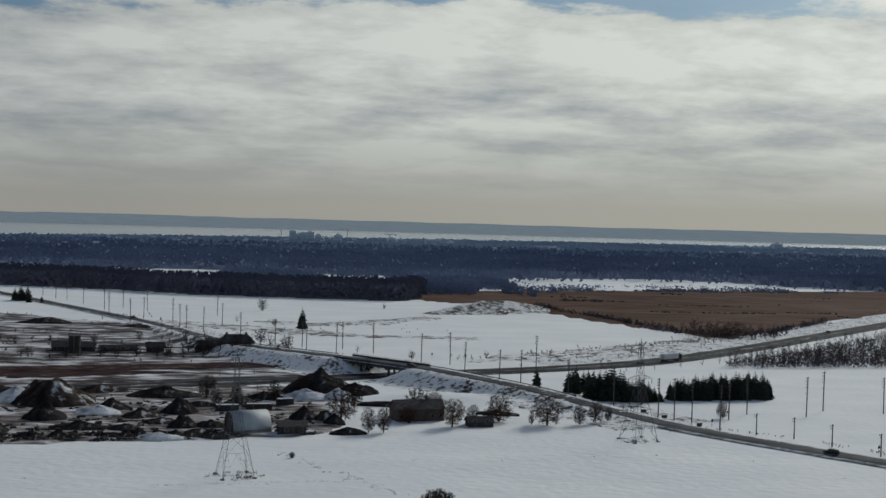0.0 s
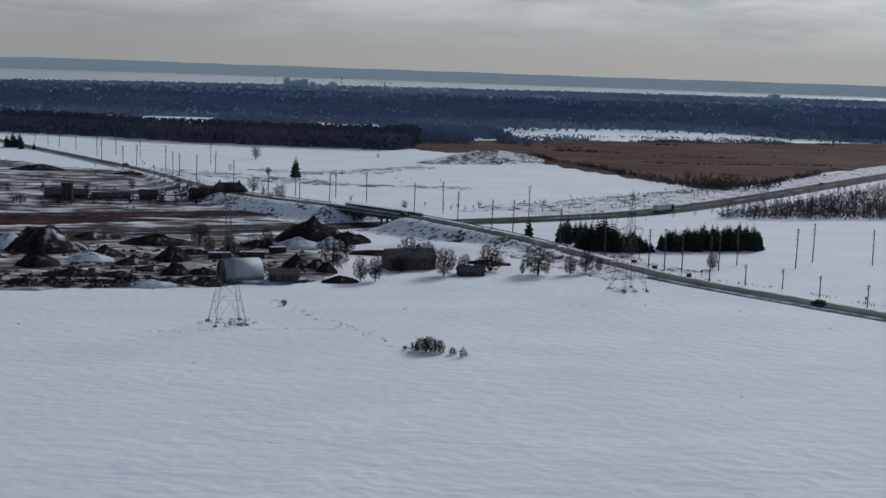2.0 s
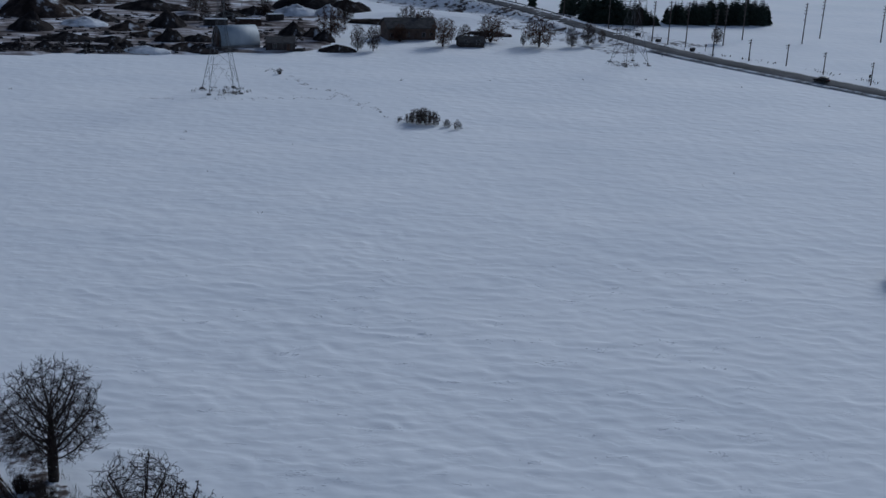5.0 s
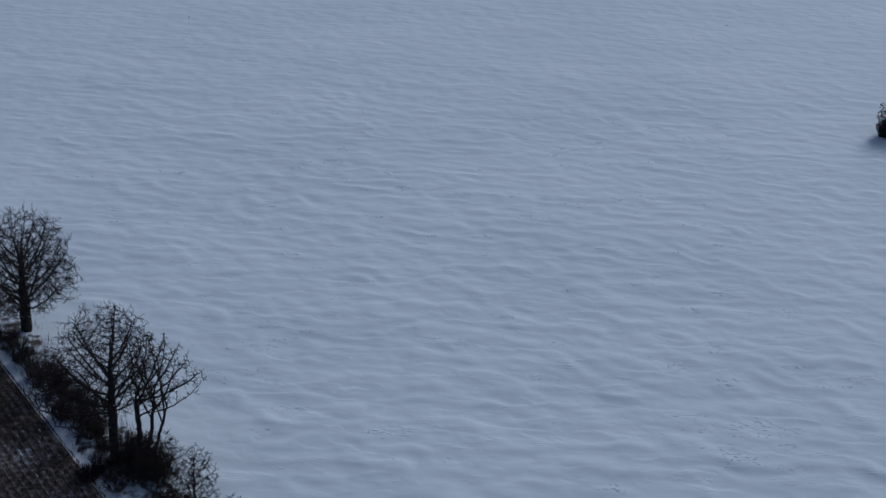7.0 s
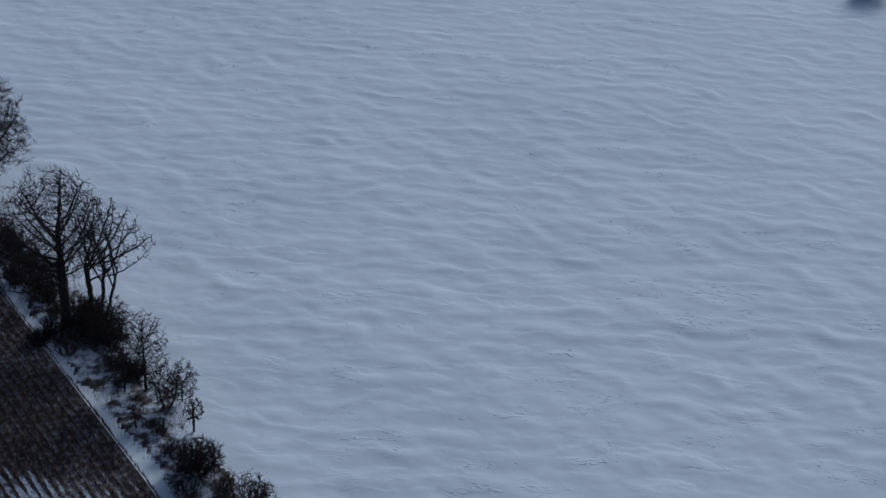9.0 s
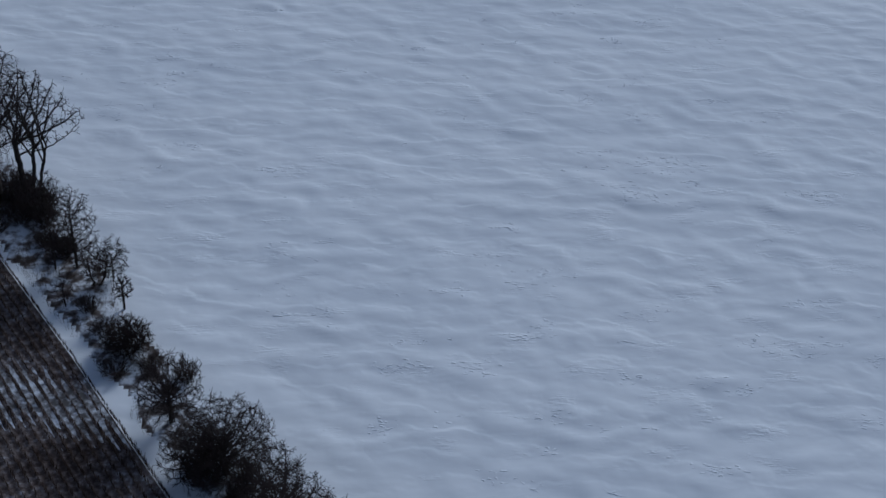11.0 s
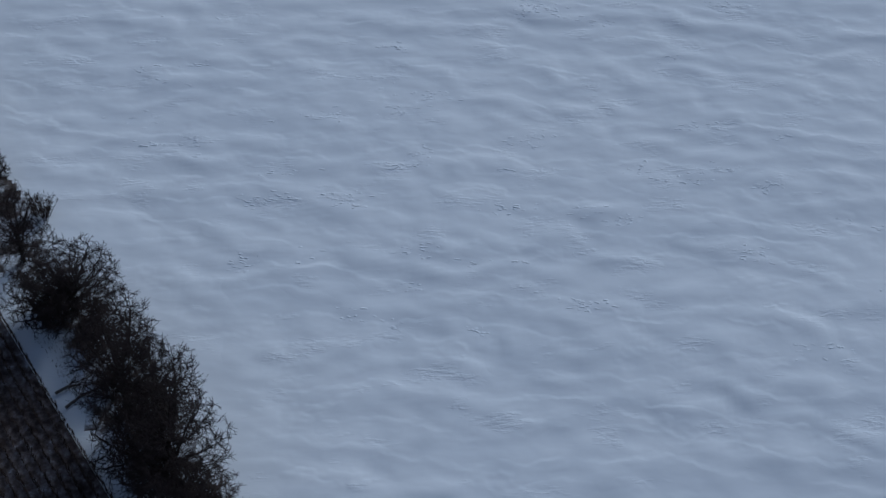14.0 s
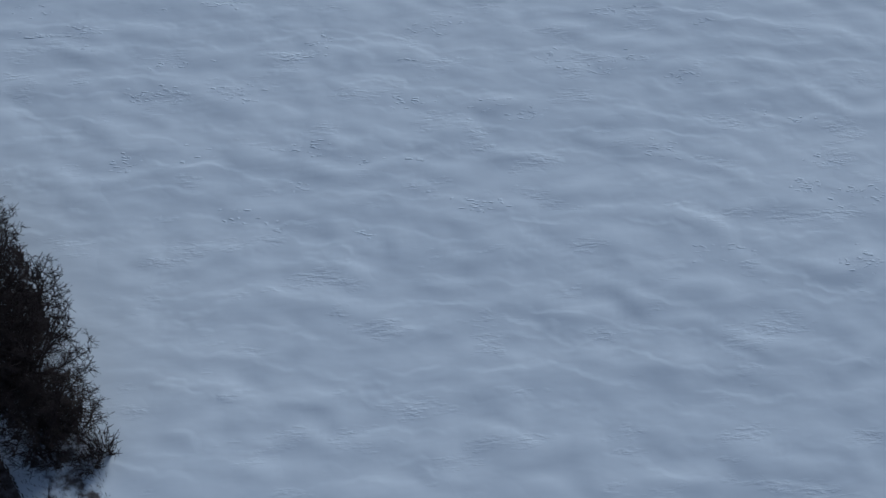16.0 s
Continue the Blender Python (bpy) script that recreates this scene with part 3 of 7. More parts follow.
# ---- trees ----
def tubes(a, b, ra, rb, sides):
    """Open tubes from points a to points b; vertices and faces as arrays."""
    d = b - a
    d = d / np.maximum(np.linalg.norm(d, axis=1), 1e-6)[:, None]
    ref = np.where(np.abs(d[:, 2:3]) > 0.9, np.array([[1.0, 0, 0]]), np.array([[0, 0, 1.0]]))
    s = np.cross(d, ref)
    s /= np.linalg.norm(s, axis=1)[:, None]
    t = np.cross(d, s)
    q = 2 * np.pi * np.arange(sides) / sides
    ring = s[:, None] * np.cos(q)[None, :, None] + t[:, None] * np.sin(q)[None, :, None]
    v = np.concatenate([a[:, None] + ring * ra[:, None, None], b[:, None] + ring * rb[:, None, None]], 1)
    one = np.array([(k, (k + 1) % sides, sides + (k + 1) % sides, sides + k) for k in range(sides)])
    f = (np.arange(len(a)) * 2 * sides)[:, None, None] + one
    return v.reshape(-1, 3), f.reshape(-1, 4)


def joined(name, pieces, mat):
    """One mesh out of several (vertices, quads) arrays."""
    off, vs, fs = 0, [], []
    for v, f in pieces:
        vs.append(v)
        fs.append(f + off)
        off += len(v)
    v, f = np.vstack(vs), np.vstack(fs).astype(np.int32)
    me = bpy.data.meshes.new(name)
    me.vertices.add(len(v))
    me.vertices.foreach_set("co", v.ravel())
    me.loops.add(f.size)
    me.loops.foreach_set("vertex_index", f.ravel())
    me.polygons.add(len(f))
    me.polygons.foreach_set("loop_start", np.arange(0, f.size, 4, dtype=np.int32))
    me.update(calc_edges=True)
    me.materials.append(mat)
    return me


def branching(seed, h, r, clear=0.2, n=900, step=0.4, blobs=None, stems=((0, 0, 0, 0),), r0=0.3, tip=0.018, twig=0.55, twigs=3, fine=0.017, up=0.12, droop=0.0, dense=0.42, limbs=0, top=0.6, wild=0.06, boughs=()):
    """Branches that grow towards the light within a crown of given shape. Returns wood and crown as lists of tube arrays.
    blobs: (x, y, z, rx, ry, rz, share) of the crown; stems: (x, y, lean x, lean y) and, where it runs on to its tip, the height;
    limbs: boughs that leave the trunk on the way up and reach the rim of the first blob; boughs: single ones, (height, end)."""
    g = np.random.default_rng(seed)
    blobs = blobs or [(0, 0, h * (0.42 + 0.58 * clear), r, r, h * (0.58 - 0.58 * clear), 1.0)]
    pts = []
    for bx, by, bz, rx, ry, rz, share in blobs:
        m = int(n * share)
        d = g.normal(size=(m, 3))
        d /= np.linalg.norm(d, axis=1)[:, None]
        q = g.random(m) ** dense
        lump = 0.86 + 0.28 * g.random(m)
        pts.append(np.array((bx, by, bz)) + d * (q * np.where(q > 0.8, lump, 1.0))[:, None] * np.array((rx, ry, rz)))
    pts = np.vstack(pts)
    pts = pts[(pts[:, 2] > max(0.25, 0.5 * clear * h)) & (pts[:, 2] < h)]
    nodes, parent = [(0.0, 0.0, -0.3)], [-1]

    def line(k0, curve, m):
        for k in range(1, m + 1):
            p = curve(k / m)
            nodes.append(tuple(np.asarray(p) + 0.035 * g.normal(size=3)))
            parent.append(k0 if k == 1 else len(nodes) - 2)

    for st in stems:
        sx, sy, lx, ly = st[:4]
        tall = st[4] if len(st) > 4 else max(top if limbs else 0, clear * 1.15) * h
        line(0, lambda f: (sx * min(1, 4 * f) + lx * f ** 0.85, sy * min(1, 4 * f) + ly * f ** 0.85, -0.3 + (tall + 0.3) * f), max(2, int(tall / step)))
    bx, by, bz, rx, ry, rz = blobs[0][:6]
    trunk = [k for k in range(len(nodes)) if nodes[k][2] > clear * h]
    for k in range(limbs):
        f = (k + 0.5) / limbs
        root = trunk[int(f * (len(trunk) - 1))]
        a, e = 2.4 * k + 0.3 * g.normal(), -0.25 + 1.35 * f + 0.12 * g.normal()
        p0 = np.array(nodes[root])
        p2 = np.array((bx + rx * math.cos(e) * math.cos(a), by + ry * math.cos(e) * math.sin(a), bz + rz * math.sin(e))) * 0.94 + p0 * 0.06
        p1 = 0.5 * (p0 + p2) + np.array((math.cos(a), math.sin(a), -0.6)) * 0.10 * np.linalg.norm(p2 - p0)
        line(root, lambda f: p0 * (1 - f) ** 2 + 2 * p1 * f * (1 - f) + p2 * f * f, max(2, int(np.linalg.norm(p2 - p0) / step)))
    for z, end in boughs:
        root = min(range(len(nodes)), key=lambda k: abs(nodes[k][2] - z) + math.hypot(nodes[k][0], nodes[k][1]))
        q0, q1 = np.array(nodes[root]), np.array(end, float)
        line(root, lambda f: q0 + (q1 - q0) * f + np.array((0, 0, -0.5 * math.sin(math.pi * f))), int(np.linalg.norm(q1 - q0) / step))
    P = np.array(nodes)
    first = len(P)
    near, dist = np.zeros(len(pts), int), np.full(len(pts), 1e9)

    def meet(lo):
        for k in range(lo, len(P)):
            d = np.linalg.norm(pts - P[k], axis=1)
            hit = d < dist
            dist[hit], near[hit] = d[hit], k

    meet(0)
    kids = {}
    for _ in range(int(3.2 * (h + r) / step)):
        if not len(pts):
            break
        d = (pts - P[near]) / np.maximum(dist, 1e-6)[:, None]
        acc = np.zeros((len(P), 3))
        np.add.at(acc, near, d)
        grown = []
        for k in np.unique(near):
            if kids.get(k, 0) >= 3:
                continue
            v = acc[k] / max(np.linalg.norm(acc[k]), 1e-6) + np.array((0, 0, up)) + wild * g.normal(size=3)
            v /= np.linalg.norm(v)
            kids[k] = kids.get(k, 0) + 1
            grown.append(P[k] + v * step * g.uniform(0.8, 1.15))
            parent.append(int(k))
        if not grown:
            break
        lo = len(P)
        P = np.vstack([P, np.array(grown)])
        meet(lo)
        keep = dist > 1.5 * step
        pts, near, dist = pts[keep], near[keep], dist[keep]
    par = np.array(parent)
    N = len(P)
    leaf = np.ones(N, bool)
    leaf[par[par >= 0]] = False
    power = max(1.7, math.log(max(leaf.sum() / len(stems), 4)) / math.log(r0 / tip))
    load = np.where(leaf, tip ** power, 0.0)
    for k in range(N - 1, 0, -1):
        if par[k] >= 0:
            load[par[k]] += load[k]
    rad = np.maximum(load, tip ** power) ** (1 / power)
    seg = np.nonzero(par >= 0)[0]
    a, b, ra, rb = P[par[seg]], P[seg], rad[par[seg]], rad[seg]
    ra = np.minimum(ra, rb * 1.35)
    thick = rb > 0.055
    wood = [tubes(a[thick], b[thick], ra[thick], rb[thick], 6)]
    crown = [tubes(a[~thick], b[~thick], ra[~thick], rb[~thick], 3)]
    thin = np.nonzero((rad < 0.045) & (np.arange(N) >= first))[0]
    if twigs and len(thin):
        src = np.repeat(thin, twigs)
        way = P[src] - P[np.maximum(par[src], 0)]
        way /= np.maximum(np.linalg.norm(way, axis=1), 1e-6)[:, None]
        base = P[src] - way * step * g.random(len(src))[:, None]
        v = 0.9 * way + 0.62 * g.normal(size=way.shape) + np.array((0, 0, 0.18 - droop))
        v /= np.linalg.norm(v, axis=1)[:, None]
        end = base + v * (twig * g.uniform(0.45, 1.2, len(src)))[:, None]
        w = np.full(len(src), fine)
        crown.append(tubes(base, end, w, w * 0.55, 3))
        mid = base + (end - base) * g.uniform(0.3, 0.7, len(src))[:, None]
        v2 = v + 0.7 * g.normal(size=v.shape) - np.array((0, 0, 0.7 * droop))
        v2 /= np.linalg.norm(v2, axis=1)[:, None]
        crown.append(tubes(mid, mid + v2 * (0.55 * twig * g.uniform(0.5, 1.1, len(src)))[:, None], w * 0.8, w * 0.45, 3))
    return wood, crown


def bare_tree(x, y, h, spread, seed, label, mat=None, group="", **kw):
    wood, crown = branching(seed, h, spread, **kw)
    ob = empty("bare_tree", x, y, zat(x, y))
    part("trunk", joined("trunk", wood, M_BARK), None, ob)
    part("crown", joined("crown", crown, mat or M_TWIG), None, ob)
    return tagged(ob, label, "tree", group)


HEDGE = "trees of the field hedgerow"
TWO, THREE, MANY = ((0, 0, -0.5, 0), (0.4, 0.2, 0.9, 0.3)), ((0, 0, -0.6, 0.1), (0.4, 0.2, 0.7, 0.4), (0.2, -0.3, 0.2, -0.7)), ((0, 0, 0, 0), (0.5, 0.1, 0.8, 0.2), (-0.4, 0.2, -0.8, 0.3), (0.1, -0.4, 0.2, -0.8), (0.2, 0.5, 0.1, 0.9))
bare_tree(-31.9, 104.8, 14.4, 6.2, 3, "old leafless oak with a dense rounded crown beside the snowfield", group=HEDGE, tip=0.02, n=3300, step=0.42, clear=0.16, r0=0.62, twigs=3, twig=0.9, fine=0.02, dense=0.45, limbs=36, top=0.66,
          blobs=[(0, 0, 8.6, 5.6, 5.6, 5.4, 0.75), (0, 0, 5.7, 5.8, 5.8, 3.2, 0.3)])
bare_tree(-19.4, 79.6, 16.4, 5.6, 5, "tall leafless tree with spreading vase-shaped limbs in the hedgerow", group=HEDGE, n=4200, step=0.38, clear=0.34, r0=0.46, tip=0.023, twigs=2, twig=0.75, fine=0.02, boughs=((5.4, (-6.4, 0.2, 5.6)), (6.0, (-5.6, 1.2, 7.8)), (5.0, (-4.8, -1.6, 5.0))), limbs=22, top=0.68, dense=0.36,
          blobs=[(-0.3, 0, 10.8, 4.7, 4.4, 5.2, 0.72), (-4.4, 0.3, 7.4, 3.4, 2.4, 2.0, 0.24), (-0.6, 0, 7.2, 3.0, 3.0, 1.6, 0.12)])
bare_tree(-16.8, 80.0, 14.4, 4.8, 8, "many-stemmed leafless tree with broken stub limbs, leaning outwards", group=HEDGE, n=1700, step=0.38, clear=0.28, r0=0.2, tip=0.026, twigs=2, twig=0.55, fine=0.021, dense=0.5, limbs=12, top=0.5,
          stems=((-0.2, 0, -0.3, 0.2, 7.4), (0.3, 0.2, 0.9, 0.5, 7.8), (0.5, -0.2, 1.9, -0.3, 6.4)),
          boughs=((6.6, (5.5, 0.2, 9.3)), (5.2, (4.7, -0.5, 7.6)), (7.0, (2.3, 0.2, 13.4)), (7.2, (0.9, -0.3, 13.9)), (7.0, (-0.9, 0.3, 12.6)), (6.4, (3.5, 0.4, 12.0)), (5.8, (4.2, 0.1, 10.6))),
          blobs=[(1.0, 0, 9.6, 2.9, 2.3, 4.0, 0.6), (3.0, 0, 9.0, 2.2, 1.7, 3.2, 0.3), (4.9, 0, 8.8, 1.2, 1.0, 1.1, 0.1)])
bare_tree(-15.1, 76.0, 5.6, 2.3, 11, "small bushy leafless tree at the foot of tall ones", group=HEDGE, n=800, step=0.25, clear=0.1, stems=TWO, r0=0.12, limbs=8)
bare_tree(-22.5, 84.0, 4.6, 2.3, 12, "twiggy leafless sapling under a tall tree", M_SHRUB, group=HEDGE, n=400, step=0.28, clear=0.08, stems=THREE, r0=0.1)
bare_tree(-27.5, 92.0, 4.6, 2.4, 13, "twiggy leafless sapling in brown undergrowth", M_SHRUB, group=HEDGE, n=450, step=0.28, clear=0.08, stems=THREE, r0=0.1)
bare_tree(-24.4, 87.4, 3.6, 2.5, 29, "low tangled leafless tree in brown undergrowth", M_SHRUB, group=HEDGE, n=400, step=0.28, clear=0.04, stems=MANY, r0=0.08)
bare_tree(-11.4, 69.6, 8.3, 2.2, 14, "slim leafless tree with short side branches", group=HEDGE, n=800, step=0.3, clear=0.16, r0=0.14, twigs=3, twig=0.5, limbs=26, top=0.88)
bare_tree(-13.2, 69.4, 6.2, 1.7, 15, "slim leafless sapling beside the snowy path", group=HEDGE, n=260, step=0.3, clear=0.2, r0=0.09, twigs=2, twig=0.5, limbs=9, top=0.8)
bare_tree(-9.6, 67.0, 4.6, 1.5, 16, "small forked leafless tree over snow", group=HEDGE, n=420, step=0.24, clear=0.2, r0=0.09, stems=TWO, twig=0.4, limbs=12, top=0.7)
bare_tree(-8.2, 68.0, 4.2, 1.4, 30, "small twiggy leafless tree at the field edge", group=HEDGE, n=360, step=0.24, clear=0.15, r0=0.08, twig=0.5, limbs=7)
bare_tree(-11.8, 64.4, 3.4, 1.0, 17, "thin leafless sapling standing in snow", group=HEDGE, n=130, step=0.22, clear=0.2, r0=0.06, twigs=2, twig=0.4, limbs=6, top=0.8)
bare_tree(-7.0, 64.0, 3.7, 1.0, 18, "small dead tree with clumped knotty twigs", group=HEDGE, n=160, step=0.22, clear=0.35, r0=0.11, tip=0.03, fine=0.024, twigs=3, twig=0.32, limbs=8, top=0.8)
bare_tree(-2.5, 50.6, 6.6, 2.5, 19, "low leafless tree with a wide twiggy crown", group=HEDGE, n=1500, step=0.26, clear=0.22, r0=0.18, limbs=28, top=0.55, twigs=2)
bare_tree(1.6, 45.2, 6.5, 3.7, 20, "broad dense leafless tree rooted in the hedge bank", group=HEDGE, n=2800, step=0.28, clear=0.12, r0=0.28, twigs=3, limbs=34, top=0.5)
bare_tree(-0.3, 45.2, 4.8, 2.8, 21, "dense leafless thicket tree by the path", group=HEDGE, n=1500, step=0.28, clear=0.04, stems=MANY, r0=0.12, twigs=2, limbs=20, top=0.35)
bare_tree(4.8, 41.0, 6.8, 2.8, 22, "leafless tree crowded among its neighbours", group=HEDGE, n=1500, step=0.29, clear=0.08, stems=TWO, r0=0.17, twigs=3, limbs=24)
bare_tree(5.9, 35.7, 10.4, 3.3, 23, "tall crooked leafless tree with upright limbs", group=HEDGE, n=2000, step=0.34, clear=0.2, r0=0.26, twigs=3, limbs=30)
bare_tree(8.0, 35.4, 7.8, 3.0, 24, "bushy leafless tree on the field edge", group=HEDGE, n=1800, step=0.3, clear=0.06, stems=TWO, r0=0.18, twigs=3, limbs=26)
bare_tree(8.9, 30.6, 9.0, 3.8, 25, "rounded leafless tree overhanging the snowfield", group=HEDGE, n=2600, step=0.33, clear=0.14, r0=0.26, twigs=3, limbs=34)
bare_tree(6.9, 31.2, 7.8, 3.0, 26, "dark leafless tree inside the hedgerow", group=HEDGE, n=1500, step=0.32, clear=0.06, stems=TWO, r0=0.2, twigs=3, limbs=22)
bare_tree(9.4, 27.2, 6.6, 2.8, 27, "dense leafless tree at the hedge's end", group=HEDGE, n=1500, step=0.28, clear=0.04, stems=THREE, r0=0.14, twigs=3, limbs=22, top=0.4)
bare_tree(11.2, 28.2, 4.6, 2.0, 28, "short brown twiggy tree by the snowfield", M_SHRUB, group=HEDGE, n=800, step=0.25, clear=0.04, stems=MANY, r0=0.08, twigs=3, limbs=14, top=0.4)


def shrub_mesh(seed, r, h, n=160, fine=0.014):
    rnd = random.Random(seed)
    m = Mesh()
    for k in range(n):
        a, q = rnd.uniform(0, 6.28), math.sqrt(rnd.random())
        p = Vector((math.cos(a) * q * r * 0.45, math.sin(a) * q * r * 0.45, -0.1))
        tip = Vector((math.cos(a) * r * q * rnd.uniform(0.8, 1.2), math.sin(a) * r * q * rnd.uniform(0.8, 1.2), h * (1.05 - 0.45 * q) * rnd.uniform(0.6, 1.05)))
        mid = p.lerp(tip, 0.5) + Vector((rnd.uniform(-0.15, 0.15) * r, rnd.uniform(-0.15, 0.15) * r, 0.12 * h))
        m.tube(p, mid, fine * 1.6, fine * 1.2, 3, False)
        m.tube(mid, tip, fine * 1.2, fine * 0.7, 3, False)
        for _ in range(3):
            f = rnd.uniform(0.1, 0.9)
            s = mid.lerp(tip, f)
            e = s + Vector((rnd.uniform(-1, 1), rnd.uniform(-1, 1), rnd.uniform(0.1, 1.1))) * (0.24 * h)
            m.tube(s, e, fine, fine * 0.6, 3, False)
    return m


SHRUBS = [shrub_mesh(100 + k, 1.0, 1.0, 75, 0.013).data("twig_crown", M_SHRUB) for k in range(3)]
SHRUBS_DARK = [shrub_mesh(110 + k, 1.0, 1.0, 150, 0.014).data("twig_crown", M_TWIG) for k in range(2)]


def shrub(x, y, r, h, k, label, dark=False, group=""):
    ob = empty("shrub", x, y, zat(x, y))
    pool = SHRUBS_DARK if dark else SHRUBS
    part("twig_crown", pool[k % len(pool)], None, ob, at=Matrix.Rotation(k * 1.3, 4, "Z") @ Matrix.Diagonal((r, r, h, 1)))
    return tagged(ob, label, "shrub", group)


HS = "shrubs under the hedgerow"
wood, crown = branching(44, 2.7, 2.0, n=1700, step=0.18, clear=0.02, stems=MANY, r0=0.06, twigs=4, twig=0.55, fine=0.015, dense=0.6)
ob = empty("shrub", -6.4, 59.1, zat(-6.4, 59.1))
part("stem", joined("stem", wood, M_BARK), None, ob)
part("twig_crown", joined("twig_crown", crown, M_TWIG), None, ob)
tagged(ob, "dark dense rounded shrub in snow", "shrub", HS)
shrub(-8.6, 61.2, 1.2, 1.3, 1, "low brown leafless shrub in snow", False, HS)
shrub(-7.2, 56.4, 1.5, 1.2, 2, "low brown leafless shrub in snow", False, HS)
shrub(-4.6, 56.8, 1.3, 1.2, 0, "low brown leafless shrub in snow", False, HS)
shrub(-9.9, 64.0, 1.1, 1.5, 1, "low brown leafless shrub in snow", False, HS)
shrub(-1.6, 55.5, 1.2, 1.9, 2, "twiggy leafless shrub at the field edge", False, HS)
shrub(-14.0, 73.0, 1.3, 1.6, 1, "low brown leafless shrub in snow", False, HS)
rnd = random.Random(41)
for k in range(26):
    f = k / 25
    x, y = -35 + 22.5 * f + rnd.uniform(-1.8, 1.2), 103 - 31.5 * f + rnd.uniform(-1.5, 1.5)
    shrub(x + 0.7, y + 0.3, rnd.uniform(0.9, 1.7), rnd.uniform(0.9, 2.1), k, "brown leafless undergrowth shrub beneath hedgerow trees", k % 3 == 0, HS)
for k in range(16):
    a = 2.4 * k
    x, y = -18.4 + (0.8 + 0.17 * k) * math.cos(a) * 1.25, 78.6 + (0.8 + 0.17 * k) * math.sin(a)
    shrub(x, y, rnd.uniform(0.8, 1.4), rnd.uniform(0.8, 2.0), k, "brown leafless undergrowth shrub round two tall trunks", k % 4 == 0, HS)
for k in range(20):
    f = k / 19
    x, y = -1.2 + 11.4 * f + rnd.uniform(-1.0, 1.6), 48.5 - 22.5 * f + rnd.uniform(-1.5, 1.5)
    shrub(x + 1.2, y - 1.0, rnd.uniform(0.8, 1.5), rnd.uniform(0.8, 2.2), k, "brown leafless undergrowth shrub beneath hedgerow trees", k % 5 == 0, HS)

# thin dead weeds on the hedge bank and at the field edge
weeds = Mesh()
rnd = random.Random(55)
EDGE = resample([(-40, 124, 0), (-30, 106, 0), (-12, 77, 0), (-6, 66, 0), (-2, 57.5, 0), (5.5, 47, 0), (11, 37, 0), (13, 28, 0), (15, 22, 0), (19, 12, 0)], 0.5)
PATHL = resample([(-46, 120, 0), (-27, 85.5, 0), (-20, 73.5, 0), (-14, 63.5, 0), (-9, 55.5, 0), (-3.2, 45, 0), (2, 35.8, 0), (6, 27, 0), (11, 15, 0)], 0.5)
for k in range(13000):
    f = rnd.random()
    a, b = EDGE[int(f * (len(EDGE) - 1))], PATHL[int(f * (len(PATHL) - 1))]
    w = 0.16 + 0.84 * rnd.random()
    x, y = a[0] + (b[0] + 0.9 - a[0]) * w, a[1] + (b[1] + 0.5 - a[1]) * w
    if vnoise(x / 2.2, y / 2.2) < 0.36:
        continue
    h = rnd.uniform(0.12, 0.6) * (1.6 if y > 68 else 1.0)
    weeds.tube((x, y, -0.3), (x + rnd.uniform(-0.3, 0.3) * h, y + rnd.uniform(-0.3, 0.3) * h, h), 0.013, 0.006, 3, False)
tagged(new("dead_weeds", weeds.data("dead_weeds", M_SHRUB)), "thin dead weed stalks poking through hedge-bank snow", "weeds", kind="stuff")

M_BANK = material("hedge_bank_leaf_litter", [(0.06, 0.048, 0.043), (0.17, 0.15, 0.145), (0.60, 0.62, 0.66), (0.80, 0.82, 0.86)], 0.9, 0.8, 0.1, 2.5, big=0.25, stops=(0.33, 0.64), spec=0.05, bigw=0.6)
inner = PATHL[::4, :2] + np.array((1.5, 0.9))
outer = EDGE[::4, :2] - np.array((1.6, 1.0))
patch("ground_hedge_bank", np.vstack([inner, outer[::-1]]).tolist(), M_BANK, 0.05, "hedge bank of leaf litter and patchy snow", 0.4, 1.2, wave=0.06)

# fallen limbs
for x, y, turn, ln in ((2.6, 37.8, 35, 2.6), (1.6, 38.6, 20, 1.8), (4.2, 36.2, 60, 1.6)):
    m = Mesh()
    m.tube((-ln / 2, 0, 0.12), (0, 0.15, 0.2), 0.11, 0.10, 7).tube((0, 0.15, 0.2), (ln / 2, 0, 0.14), 0.10, 0.06, 7).tube((0.1, 0.15, 0.2), (0.7, 0.7, 0.35), 0.05, 0.02, 5)
    ob = new("fallen_limb", m.data("fallen_limb", M_POLE))
    ob.matrix_basis = pose(x, y, 0.05, 0, 0, turn)
    tagged(ob, "pale fallen tree limb lying in the hedge bank", "log", "fallen limbs")

# ---- corn stubble beside the path ----
M_STALK = material("dry_corn_stalk", [(0.022, 0.015, 0.013), (0.054, 0.037, 0.030), (0.14, 0.10, 0.078)], 0.95, 1.5, 0, spec=0.05)
M_FURROW = material("stubble_soil", [(0.046, 0.034, 0.031), (0.100, 0.079, 0.072), (0.19, 0.165, 0.16), (0.44, 0.44, 0.47)], 0.95, 1.9, 0.06, 5, big=0.08, stops=(0.34, 0.76), spec=0.03, bigw=0.5)
M_DUST = material("thin_furrow_snow", [(0.10, 0.092, 0.09), (0.30, 0.295, 0.305), (0.66, 0.685, 0.73)], 0.85, 1.8, 0.05, 4, big=0.15, stops=(0.34, 0.62), spec=0.2)
ROWDIR = Vector((0.50, -0.866, 0)).normalized()
ACROSS = Vector((-ROWDIR.y, ROWDIR.x, 0)) * -1     # to the west of the path
ORIGIN = Vector((-14.6, 62.9, 0))
